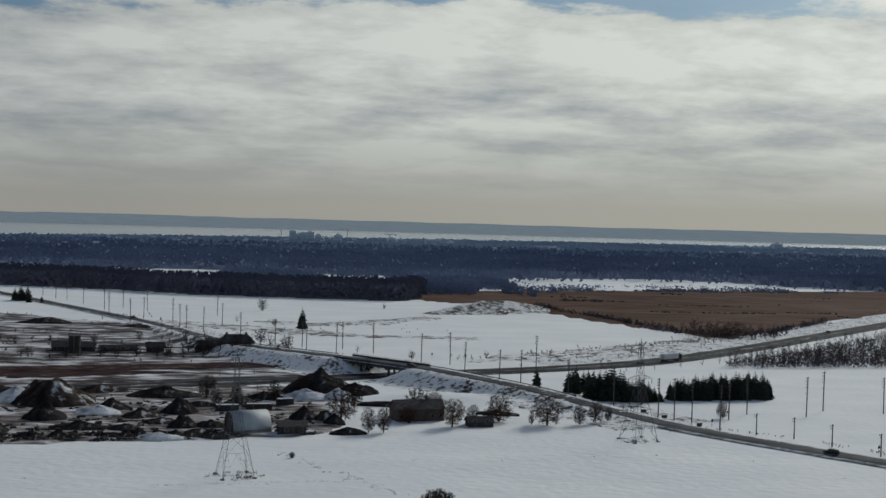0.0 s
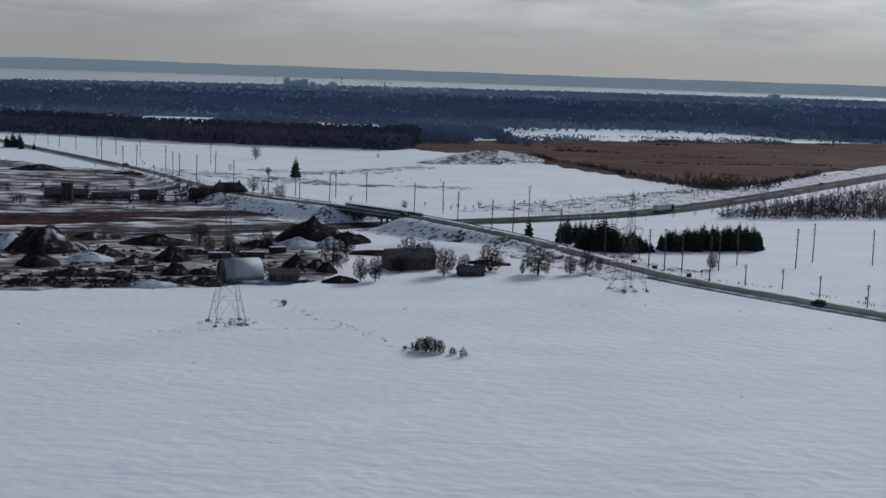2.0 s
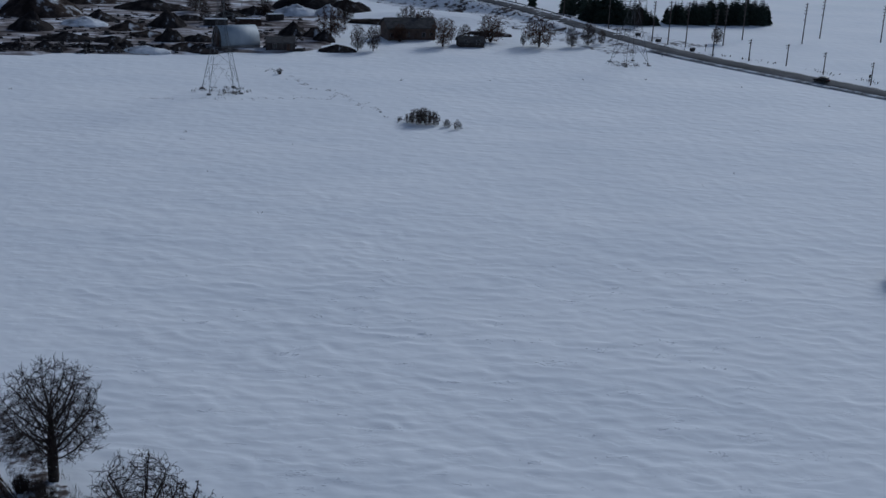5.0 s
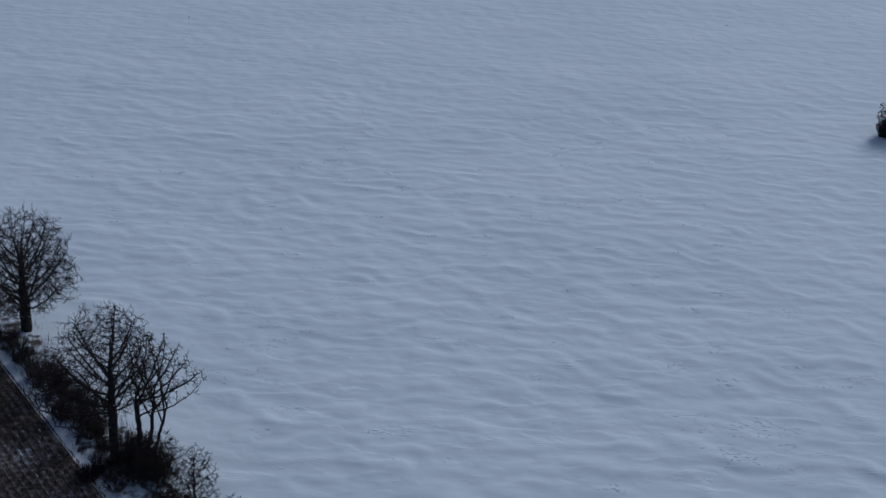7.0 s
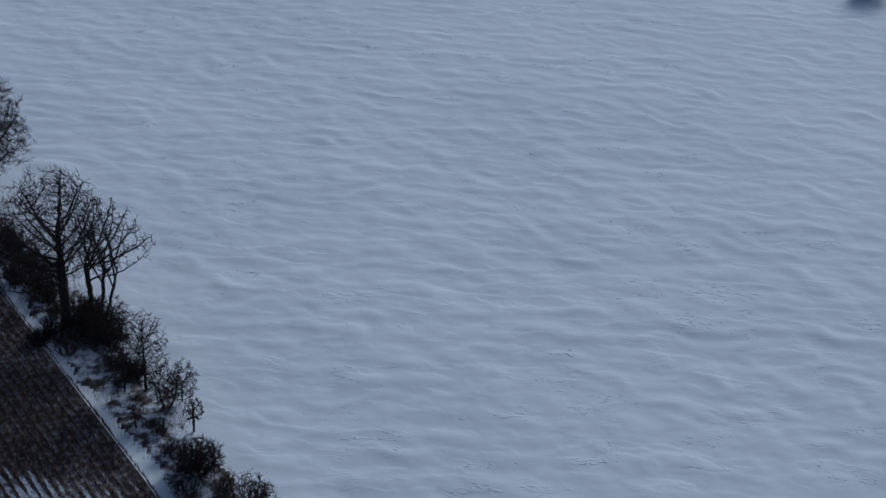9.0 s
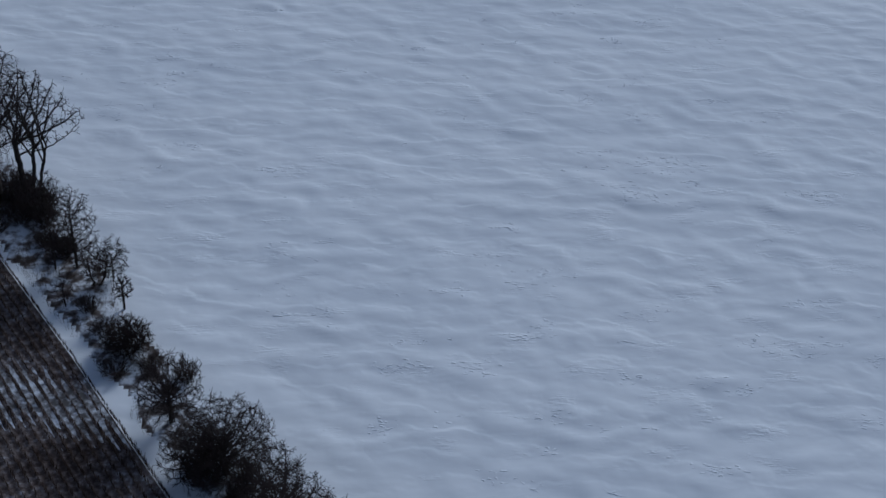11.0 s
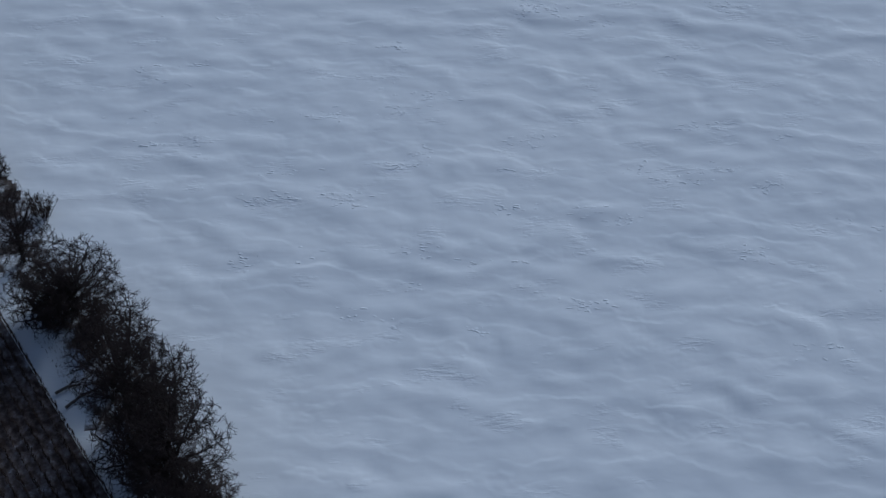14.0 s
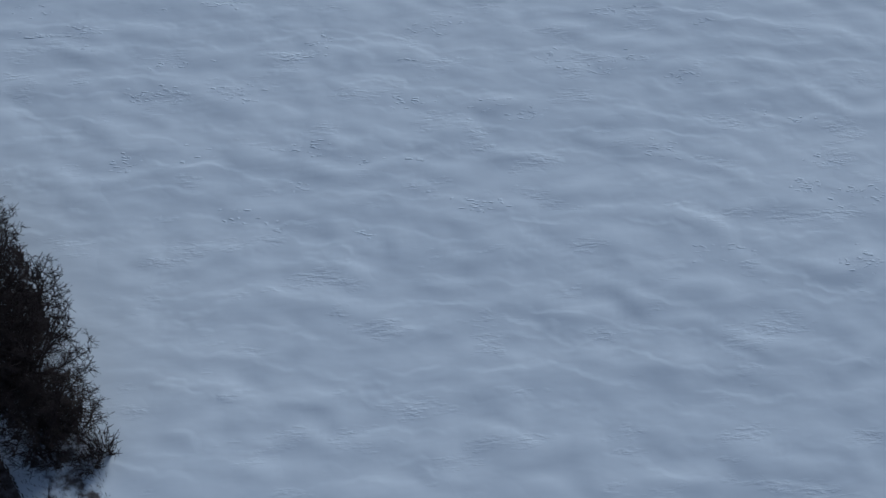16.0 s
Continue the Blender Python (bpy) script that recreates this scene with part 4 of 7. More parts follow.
ROWGAP = 0.70


soil = Mesh()
NR, NS = 48, 300
rows_x = np.linspace(0, NR * ROWGAP, NR * 4 + 1)
alongs = np.linspace(-62, 52, NS)
for i, a in enumerate(rows_x):
    for j, s in enumerate(alongs):
        p = ORIGIN + ACROSS * (a - 1.2) + ROWDIR * s
        z = 0.16 + 0.045 * math.cos(2 * math.pi * (a - 0.05) / ROWGAP) + 0.05 * (float(vnoise(p.x * 2.6, p.y * 2.6)) - 0.4) - (0.6 if i == 0 else 0)
        w = -0.028 * max(0.0, s - 6)
        soil.v.append((p.x + w, p.y, z))
for i in range(len(rows_x) - 1):
    for j in range(NS - 1):
        q = i * NS + j
        soil.f.append((q, q + 1, q + NS + 1, q + NS))
tagged(new("ground_stubble", soil.data("ground_stubble", M_FURROW, True)), "furrowed brown field with snow between stubble rows", "ground", kind="structure")
stalks = Mesh()
rnd = random.Random(77)
for r in range(NR):
    s = -60.0
    while s < 50:
        s += rnd.uniform(0.06, 0.15)
        p = ORIGIN + ACROSS * (-1.15 + r * ROWGAP + rnd.uniform(-0.07, 0.07)) + ROWDIR * s
        w = -0.028 * max(0.0, s - 6)
        p.x += w
        dense = float(fbm(p.x / 6, p.y / 6, 2))
        if rnd.random() > 0.45 + 0.9 * dense:
            continue
        h = rnd.uniform(0.14, 0.38) * (0.6 + dense) * (1.4 if s > 14 else 1.0)
        tip = (p.x + rnd.uniform(-0.25, 0.25) * h, p.y + rnd.uniform(-0.25, 0.25) * h, 0.2 + h)
        stalks.tube((p.x, p.y, 0.15), tip, 0.042, 0.02, 3, False)
        if rnd.random() < 0.75:
            a = rnd.uniform(0, 6.28)
            e = (p.x + 0.16 * math.cos(a), p.y + 0.16 * math.sin(a), 0.2 + h * rnd.uniform(0.1, 0.8))
            q = (p.x, p.y, 0.2 + h * 0.7)
            stalks.add([q, (q[0] + 0.03, q[1] + 0.03, q[2]), e], [(0, 1, 2)])
tagged(new("corn_stubble", stalks.data("corn_stubble", M_STALK)), "rows of dry cut corn stalks in snowy soil", "stubble", kind="stuff")

# a thin sheet of snow that fills the furrows, deeper on one stretch
furrow = Mesh()
gs, ga = np.arange(-62, 52, 0.5), np.arange(-0.9, NR * ROWGAP - 1.3, 0.4)
for a in ga:
    for s in gs:
        p = ORIGIN + ACROSS * float(a) + ROWDIR * float(s)
        p.x -= 0.028 * max(0.0, s - 6)
        deep = math.exp(-((s - 12.5 + 1.2 * a) / 5.5) ** 2) + 0.35 * math.exp(-((s + 22) / 9) ** 2)
        z = 0.082 + 0.10 * deep + 0.06 * (float(fbm(p.x / 1.5, p.y / 1.5)) - 0.5)
        furrow.v.append((p.x, p.y, z))
n = len(gs)
furrow.f = [(i * n + j, i * n + j + 1, (i + 1) * n + j + 1, (i + 1) * n + j) for i in range(len(ga) - 1) for j in range(n - 1)]
tagged(new("furrow_snow", furrow.data("furrow_snow", M_DUST, True)), "thin snow lying in furrows between corn rows", "snow", kind="stuff")

# ---- the open field: bushes and weeds ----
FB = "bushes on the open snowfield"
for k, (x, y, r, h) in enumerate(((24.4, 282.2, 1.9, 3.6), (26.4, 281.6, 2.0, 4.0), (28.6, 281.0, 1.5, 3.2), (22.6, 283.2, 1.1, 2.2), (31.6, 279.0, 0.9, 1.7), (33.9, 276.8, 0.9, 2.2), (20.4, 284.4, 0.6, 1.2))):
    bare_tree(x, y, h, r, 70 + k, "dark leafless bush standing alone on the snowfield", M_TWIG, FB, n=int(420 * r), step=0.32, clear=0.03, stems=MANY if r > 1.2 else TWO, r0=0.09, tip=0.026, fine=0.03, twigs=4, twig=0.7)
bush_r = bare_tree(99.0, 172.5, 6.2, 3.2, 61, "dense dark bush with frosted twigs on the snowfield", M_SHRUB, n=1700, step=0.3, clear=0.03, stems=MANY, r0=0.12, twigs=3, fine=0.02)
shrub(97.0, 171.6, 1.8, 3.2, 1, "dark leafless bush standing alone on the snowfield", True, FB)
shrub(105.5, 171.4, 2.2, 3.2, 0, "dark leafless bush standing alone on the snowfield", True, FB)
shrub(-9.5, 341, 1.0, 2.0, 1, "small leafless bush by a line of weeds", False, FB)
tuft = Mesh()
rnd = random.Random(91)


def tufts(x, y, n, r, h):
    for _ in range(n):
        a, q = rnd.uniform(0, 6.28), r * math.sqrt(rnd.random())
        px, py = x + q * math.cos(a), y + q * math.sin(a)
        hh = h * rnd.uniform(0.4, 1.1)
        tuft.tube((px, py, -0.1), (px + rnd.uniform(-0.4, 0.4) * hh, py + rnd.uniform(-0.4, 0.4) * hh, hh), 0.045, 0.02, 3, False)


for k in range(46):
    f = k / 45
    tufts(-15 + 34 * f + rnd.uniform(-2, 2), 352 - 62 * f + rnd.uniform(-2.5, 2.5), rnd.randint(0, 9), rnd.uniform(0.3, 1.2), 0.3)
for k in range(40):
    tufts(-46 + 1.3 * k * 1.0 + rnd.uniform(-1, 1), 303 + 0.15 * k + rnd.uniform(-1, 1), rnd.randint(0, 5), 0.7, 0.25)
for cx, cy in ((-24.5, 314.5), (101.5, 373)):
    for k in range(34):
        a = rnd.uniform(0, 6.28)
        q = rnd.uniform(1, 7.5)
        tufts(cx + q * math.cos(a), cy + 0.7 * q * math.sin(a), rnd.randint(4, 16), 1.0, 0.55)
for k in range(26):
    tufts(rnd.uniform(-90, 150), rnd.uniform(180, 350), rnd.randint(1, 4), 0.6, 0.35)
tagged(new("weed_tufts", tuft.data("weed_tufts", M_SHRUB)), "scattered dead weed tufts poking through snow", "weeds", kind="stuff")


# broken wind crust on the near field
crust = Mesh()
rnd = random.Random(123)
SPOTS = [(21.7, 55.4, 30, 1.6, 0.8), (15.5, 55.8, 46, 2.0, 0.7), (46.5, 76.7, 30, 1.4, 0.6), (58.0, 78.4, 34, 1.6, 0.6), (44.0, 84.0, 80, 4.0, 1.4), (40.0, 79.0, 70, 3.0, 1.6), (26.6, 49.6, 30, 1.6, 0.6)]
for _ in range(190):
    y = rnd.uniform(36, 180)
    SPOTS.append((np.interp(y, HEDGE_Y, HEDGE_X) + 14 + rnd.uniform(0, 34 + 0.42 * y), y, rnd.randint(2, 26), rnd.uniform(0.8, 2.4), rnd.uniform(0.3, 0.9)))
bits = [(cx + rnd.gauss(0, rx * 0.6), cy + rnd.gauss(0, ry * 0.6)) for cx, cy, n, rx, ry in SPOTS for _ in range(n)]
for (x, y), z in zip(bits, ground_full(*np.array(bits).T)):
    L, w, t = rnd.uniform(0.10, 0.34), rnd.uniform(0.14, 0.26), rnd.uniform(0.012, 0.04)
    a = rnd.gauss(-0.16, 0.22)
    c, d = math.cos(a), math.sin(a)
    v = []
    for q, p, h in ((-1, 0, 0), (1, 0, 0), (0.7, 1, 0), (-0.7, 1, 0), (-0.7, 0.12, 0.9), (-0.1, 0.06, 1.25), (0.7, 0.1, 0.8)):
        v.append((x + c * q * L - d * p * w, y + d * q * L + c * p * w, float(z) - 0.012 + t * h))
    crust.add(v, [(0, 1, 6, 5, 4), (4, 5, 3), (5, 6, 2, 3), (0, 4, 3), (1, 2, 6)])
tagged(new("snow_crust", crust.data("snow_crust", M_SNOW)), "broken plates of wind crust on the snowfield", "snow", kind="stuff")

# ---- transmission towers ----
def lattice_tower(x, y, turn, h, base):
    ob = empty("transmission_tower", x, y, 0, turn)
    prof = [(0, base / 2), (0.20, base * 0.36), (0.34, base * 0.26), (0.46, base * 0.17), (0.58, base * 0.115), (0.72, base * 0.085), (0.86, base * 0.07), (0.96, base * 0.05)]
    sgn = [(-1, -1), (1, -1), (1, 1), (-1, 1)]
    for sx, sy in sgn:
        m = Mesh()
        for (f0, w0), (f1, w1) in zip(prof, prof[1:]):
            m.tube((sx * w0, sy * w0, f0 * h - 0.1), (sx * w1, sy * w1, f1 * h), 0.07, 0.055, 4, False)
        leg = part("leg", m, M_STEEL, ob)
        part("footing", Mesh().slab(sx * base / 2 - 0.5, sy * base / 2 - 0.5, -0.3, sx * base / 2 + 0.5, sy * base / 2 + 0.5, 0.35, 0.08), M_CONC, leg, "concrete footing")
    for k in range(4):
        (ax, ay), (bx, by) = sgn[k], sgn[(k + 1) % 4]
        m = Mesh()
        for i, ((f0, w0), (f1, w1)) in enumerate(zip(prof, prof[1:])):
            A0, B0 = Vector((ax * w0, ay * w0, f0 * h)), Vector((bx * w0, by * w0, f0 * h))
            A1, B1 = Vector((ax * w1, ay * w1, f1 * h)), Vector((bx * w1, by * w1, f1 * h))
            t = 0.028
            m.tube(A1, B1, t, t, 4, False)
            if i == 0:
                M1 = (A1 + B1) / 2
                m.tube(A0, M1, t, t, 4, False).tube(B0, M1, t, t, 4, False)
                m.tube(A0.lerp(A1, 0.5), A0.lerp(M1, 0.5), 0.026, 0.026, 4, False).tube(B0.lerp(B1, 0.5), B0.lerp(M1, 0.5), 0.026, 0.026, 4, False)
                m.tube(A0.lerp(M1, 0.5), A1, 0.026, 0.026, 4, False).tube(B0.lerp(M1, 0.5), B1, 0.026, 0.026, 4, False)
            else:
                m.tube(A0, B1, t, t, 4, False).tube(B0, A1, t, t, 4, False)
        part("bracing", m, M_STEEL, ob)
    for f, half in ((0.60, 4.6), (0.73, 5.6), (0.86, 4.6)):
        z, w = f * h, base * 0.085
        for s in (-1, 1):
            m = Mesh()
            for yy in (-w, w):
                m.tube((s * w, yy, z), (s * half, 0, z + 0.35), 0.05, 0.04, 4, False).tube((s * w, yy, z + 1.5), (s * half, 0, z + 0.35), 0.05, 0.04, 4, False)
                for q in (0.35, 0.65):
                    lo = Vector((s * w, yy, z)).lerp(Vector((s * half, 0, z + 0.35)), q)
                    hi = Vector((s * w, yy, z + 1.5)).lerp(Vector((s * half, 0, z + 0.35)), q)
                    m.tube(lo, hi, 0.03, 0.03, 4, False)
            arm = part("crossarm", m, M_STEEL, ob)
            ins = Mesh().tube((s * half, 0, z + 0.35), (s * half, 0, z - 1.6), 0.05, 0.05, 5)
            for q in range(7):
                ins.tube((s * half, 0, z - 0.1 - 0.2 * q), (s * half, 0, z - 0.2 - 0.2 * q), 0.16, 0.08, 8)
            part("insulator", ins, M_CONC, arm, "string of grey insulator discs")
    part("peak", Mesh().tube((0, 0, 0.95 * h), (0, 0, h), 0.12, 0.05, 5).tube((-0.5, 0, 0.96 * h), (0.5, 0, 0.96 * h), 0.05, 0.05, 4), M_STEEL, ob)
    return tagged(ob, "grey steel lattice power transmission tower on snow", "transmission tower", "transmission towers")


lattice_tower(-24.6, 315.2, 16, 33, 8.6)
lattice_tower(101.7, 373.5, 20, 33, 9.0)


# ---- utility poles ----
def utility_pole(h, arms):
    ob = empty("utility_pole", 0, 0, 0)
    part("shaft", Mesh().tube((0, 0, -0.6), (0, 0, h), 0.23, 0.15, 8), M_POLE, ob)
    for z, half in arms:
        arm = part("crossarm", Mesh().slab(-half, 0.14, z - 0.09, half, 0.32, z + 0.09, 0.02), M_POLE, ob)
        for x in (-half + 0.12, half - 0.12):
            part("insulator", Mesh().tube((x, 0.23, z + 0.09), (x, 0.23, z + 0.24), 0.06, 0.06, 6).tube((x, 0.23, z + 0.24), (x, 0.23, z + 0.32), 0.10, 0.05, 6), M_CONC, arm)
    return ob


tall = utility_pole(14.2, [(13.7, 0.75), (12.6, 0.75), (11.5, 0.75), (10.4, 0.75), (8.2, 0.6)])
tagged(tall, "tall weathered wooden utility pole with stacked short crossarms", "utility pole", "tall utility poles")
TALL = [(180, 425), (193, 440), (215, 435), (247, 431), (125.5, 412), (131, 409), (135, 391), (147, 416), (159, 430), (122, 420), (13, 621), (32, 622), (53, 587), (66, 578), (68, 541),
        (79, 512), (84, 489), (100, 470), (107, 573), (112, 445), (17, 640), (-2, 626), (-4, 648), (-18, 642), (-38, 697), (-52, 767), (-59, 839), (-60, 716), (-71, 735), (-76, 749), (-83, 779), (-104, 808),
        (-108, 772), (-108, 864), (-128, 824), (-128, 894), (-139, 880), (-161, 929), (-179, 966), (-190, 981), (-205, 1010), (-227, 1061)]
rnd = random.Random(17)
for k, (x, y) in enumerate(TALL):
    m = Matrix.Translation((x, y, zat(x, y))) @ Matrix.Rotation(radians(25 + rnd.uniform(-12, 12)), 4, "Z") @ Matrix.Rotation(radians(rnd.uniform(-1.2, 1.2)), 4, "Y") @ Matrix.Diagonal((1, 1, rnd.uniform(0.92, 1.06), 1))
    if k == 0:
        tall.matrix_basis = m
    else:
        copy_thing(tall, m)
small = utility_pole(7.2, [(6.7, 0.9), (5.9, 0.7)])
tagged(small, "short wooden roadside utility pole with crossarms", "utility pole", "short utility poles")
for k, (x, y) in enumerate([(146, 386), (156, 378), (163, 364), (171.5, 347.5), (190, 330)]):
    m = pose(x, y, zat(x, y), 0, 0, 35)
    if k == 0:
        small.matrix_basis = m
    else:
        copy_thing(small, m)

# ---- bridge over the lower highway ----
M_GUARD = material("dull_barrier_steel", [(0.11, 0.115, 0.12), (0.18, 0.185, 0.19)], 0.6, 0.8, 0, metal=0.3)
# Weathered concrete, darker than M_CONC: the shade on the bridge's side is painted in.
M_BRIDGE = material("shade_darkened_bridge_concrete", [(0.045, 0.046, 0.05), (0.08, 0.08, 0.084), (0.13, 0.13, 0.132)], 0.9, 0.4, 0.02, 3, big=0.2, spec=0.1)
bc = Vector((29.5, 534.5, 0))
bdir = Vector((34, -38.5, 0)).normalized()
bturn = math.degrees(math.atan2(bdir.y, bdir.x))
bridge = empty("road_bridge", bc.x, bc.y, 0, bturn)
part("deck", Mesh().slab(-24, -6.2, 4.75, 24, 6.2, 5.74, 0.08), M_BRIDGE, bridge)
for s in (-1, 1):
    part("girder", Mesh().box(-23, s * 4.6 - 0.5, 3.9, 23, s * 4.6 + 0.5, 4.8), M_BRIDGE, bridge)
    m = Mesh().slab(-24, s * 6.0 - 0.16, 5.7, 24, s * 6.0 + 0.16, 6.6, 0.04)
    wall = part("parapet", m, M_BRIDGE, bridge)
    part("railing", Mesh().tube((-24, s * 6.0, 7.0), (24, s * 6.0, 7.0), 0.06, 0.06, 6), M_GUARD, wall)
    for y in (-3.6, 0, 3.6):
        part("pier", Mesh().tube((s * 8.5, y, -0.5), (s * 8.5, y, 3.4), 0.55, 0.5, 10), M_BRIDGE, bridge)
    part("pier_cap", Mesh().slab(s * 8.5 - 0.7, -5.4, 3.3, s * 8.5 + 0.7, 5.4, 4.0, 0.08), M_BRIDGE, bridge)
    part("abutment", Mesh().slab(s * 22.6 - 1.2, -6.6, -0.5, s * 22.6 + 1.2, 6.6, 4.8, 0.1), M_BRIDGE, bridge)
tagged(bridge, "concrete road bridge on round piers over the highway", "bridge")

# guard rails on the road bank
def guard_rail(i0, i1, side):
    p = ROAD[i0:i1:2]
    ob = empty("guard_rail", p[0][0], p[0][1], p[0][2])
    d = np.gradient(p[:, :2], axis=0)
    d /= np.hypot(d[:, 0], d[:, 1])[:, None]
    n = np.stack([d[:, 1], -d[:, 0]], 1)
    q = [Vector((p[k, 0] + side * 5.3 * n[k, 0] - p[0][0], p[k, 1] + side * 5.3 * n[k, 1] - p[0][1], p[k, 2] - p[0][2])) for k in range(len(p))]
    m = Mesh()
    for a in q:
        m.v += [tuple(a + Vector((0, 0, 0.95))), tuple(a + Vector((0.1, 0.1, 1.12))), tuple(a + Vector((0, 0, 1.3)))]
    for k in range(len(q) - 1):
        m.f += [(3 * k + i, 3 * k + 3 + i, 3 * k + 3 + (i + 1) % 3, 3 * k + (i + 1) % 3) for i in range(3)]
    part("rail", m, M_GUARD, ob)
    post = Mesh().slab(-0.08, -0.08, -0.2, 0.08, 0.08, 1.25, 0.01).data("post", M_POLE)
    for a in q:
        part("post", post, None, ob, at=Matrix.Translation(a + Vector((0, 0, 0.3))))
    return tagged(ob, "dull steel guard rail along the raised road", "guard rail", "guard rails")


def road_index(x, y):
    return int(np.argmin(np.hypot(ROAD[:, 0] - x, ROAD[:, 1] - y)))


a0, a1 = road_index(-40, 618), road_index(12, 553)
b0, b1 = road_index(47, 514), road_index(98, 446)
for s in (-1, 1):
    guard_rail(a0, a1, s)
    guard_rail(b0, b1, s)


# ---- conifers ----
def spruce_meshes(seed, h, r, tiers, ragged=0.38, low=0.06):
    rnd = random.Random(seed)
    trunk = Mesh().tube((0, 0, -0.3), (0, 0, h * 0.9), h * 0.016 + 0.05, 0.03, 6)
    crown = Mesh()
    for k in range(tiers):
        f = k / (tiers - 1)
        z = h * (low + (0.93 - low) * f)
        rr = r * (1 - f) ** 0.62 + 0.12
        n = int(6 + 9 * (1 - f))
        a0 = rnd.uniform(0, 6.28)
        for j in range(n):
            a = a0 + 6.283 * j / n + rnd.uniform(-0.25, 0.25)
            L = rr * rnd.uniform(1 - ragged, 1 + ragged)
            dz = -L * rnd.uniform(0.25, 0.5)
            c, s = math.cos(a), math.sin(a)
            w = L * 0.36
            tip, mid = (c * L, s * L, z + dz), (c * L * 0.55, s * L * 0.55)
            crown.add([(0, 0, z + 0.12 * L), (mid[0] - s * w, mid[1] + c * w, z + dz * 0.75), tip, (mid[0] + s * w, mid[1] - c * w, z + dz * 0.75), (mid[0], mid[1], z + dz * 0.30 + 0.14 * L), (mid[0] * 1.1, mid[1] * 1.1, z + dz - 0.10 * L)],
                      [(0, 1, 4), (0, 4, 3), (4, 1, 2), (4, 2, 3), (5, 2, 1), (5, 3, 2), (0, 5, 1), (0, 3, 5)])
    crown.tube((0, 0, h * 0.9), (0, 0, h), 0.10, 0.02, 5)
    return trunk, crown


SPRUCES = []
for seed, r, tiers in ((1, 2.1, 13), (2, 1.8, 14), (3, 2.4, 12)):
    t, c = spruce_meshes(seed, 10.0, r, tiers)
    SPRUCES.append((t.data("trunk", M_BARK), c.data("crown", M_SPRUCE)))


def spruce(x, y, h, k, label, group, wide=1.0):
    ob = empty("spruce_tree", x, y, zat(x, y))
    s = Matrix.Rotation(k * 2.1, 4, "Z") @ Matrix.Diagonal((wide * h / 10, wide * h / 10, h / 10, 1))
    t, c = SPRUCES[k % 3]
    part("trunk", t, None, ob, at=s)
    part("crown", c, None, ob, at=s)
    return tagged(ob, label, "tree", group)


rnd = random.Random(5)
G2 = "spruces of the planted windbreak"
k = 0
for row in range(3):
    for c in range(17):
        f = c / 16
        x, y = 141 + 43.5 * f + rnd.uniform(-0.8, 0.8) + row * 0.6, 464.5 + 6.5 * f + row * 3.6 + rnd.uniform(-0.9, 0.9)
        h = rnd.uniform(7.8, 11.4) * (0.85 if c in (0, 16) else 1.0) * (0.8 + 0.2 * min(1, f * 3))
        spruce(x, y, h, k, "dark green spruce in a dense planted windbreak on snow", G2, 1.4)
        k += 1
G1 = "spruces of the roadside grove"
for x, y, h, w in ((106.5, 463, 10.8, 1.1), (108.5, 466, 9.5, 1.1), (110.5, 462, 11, 1.1), (113, 462, 13.2, 1.0), (115, 461, 15.2, 0.95), (117, 464, 13.5, 1), (118.5, 461, 12.8, 1), (120.5, 463, 12, 1), (122, 461, 9, 1.2),
                   (124, 463, 8.5, 1.2), (126, 461, 10.2, 1.1), (128, 462, 9.8, 1.1), (130, 461, 8, 1.2), (132.5, 461, 6, 1.3), (134.5, 460.5, 4.5, 1.4), (107, 460, 8.0, 1.3), (111, 459.5, 7.5, 1.3), (115.5, 459.5, 8, 1.3),
                   (120, 459.5, 7.5, 1.3), (125, 459.5, 6.5, 1.3), (129, 459.5, 6, 1.3)):
    spruce(x, y, h, k, "dark spruce crowded in a roadside grove", G1, w * 1.3)
    k += 1
for x, y, h, w in ((103, 484, 9.5, 1.2), (105.5, 488, 10, 1.2), (108, 492, 10.5, 1.2), (110, 487, 9, 1.2), (113, 491, 9.4, 1.2), (116, 494, 8.6, 1.3), (119, 496, 8, 1.3), (106, 480, 7, 1.3)):
    spruce(x, y, h, k, "dark conifer behind the roadside grove", G1, w)
    k += 1
LONE = "lone conifers"
spruce(91.3, 492, 9.8, 2, "lone dark spruce beside the raised road", LONE, 1.0)
spruce(-3, 752, 13.6, 1, "lone dark pine with a ragged crown on snow", LONE, 1.35)
for x, y, h in ((-214, 950, 10), (-209, 947, 12), (-204, 946, 11), (-200, 930, 6), (-190, 926, 5.5)):
    spruce(x, y, h, int(-x), "dark conifer beside the far end of the road", LONE, 1.5)

# ---- bare trees of the yard and farm (shared shapes) ----
def stock(n, twigs, fine, first):
    out = []
    for seed, kw in ((201, dict(clear=0.14)), (202, dict(clear=0.16, droop=0.4)), (203, dict(clear=0.08, stems=TWO)), (204, dict(clear=0.12, droop=0.3))):
        wood, crown = branching(seed + first, 10, 3.9, n=n, step=0.55, r0=0.26, tip=fine, fine=fine, twigs=twigs, twig=1.1, dense=0.5, limbs=12, top=0.55, **kw)
        out.append((joined("trunk", wood, M_BARK), joined("crown", crown, M_TWIG)))
    return out


POOL, FAR_POOL = stock(850, 6, 0.029, 0), stock(260, 3, 0.045, 40)
TONES = {"dark": M_TWIG, "red": M_WILLOW, "brown": M_SHRUB}


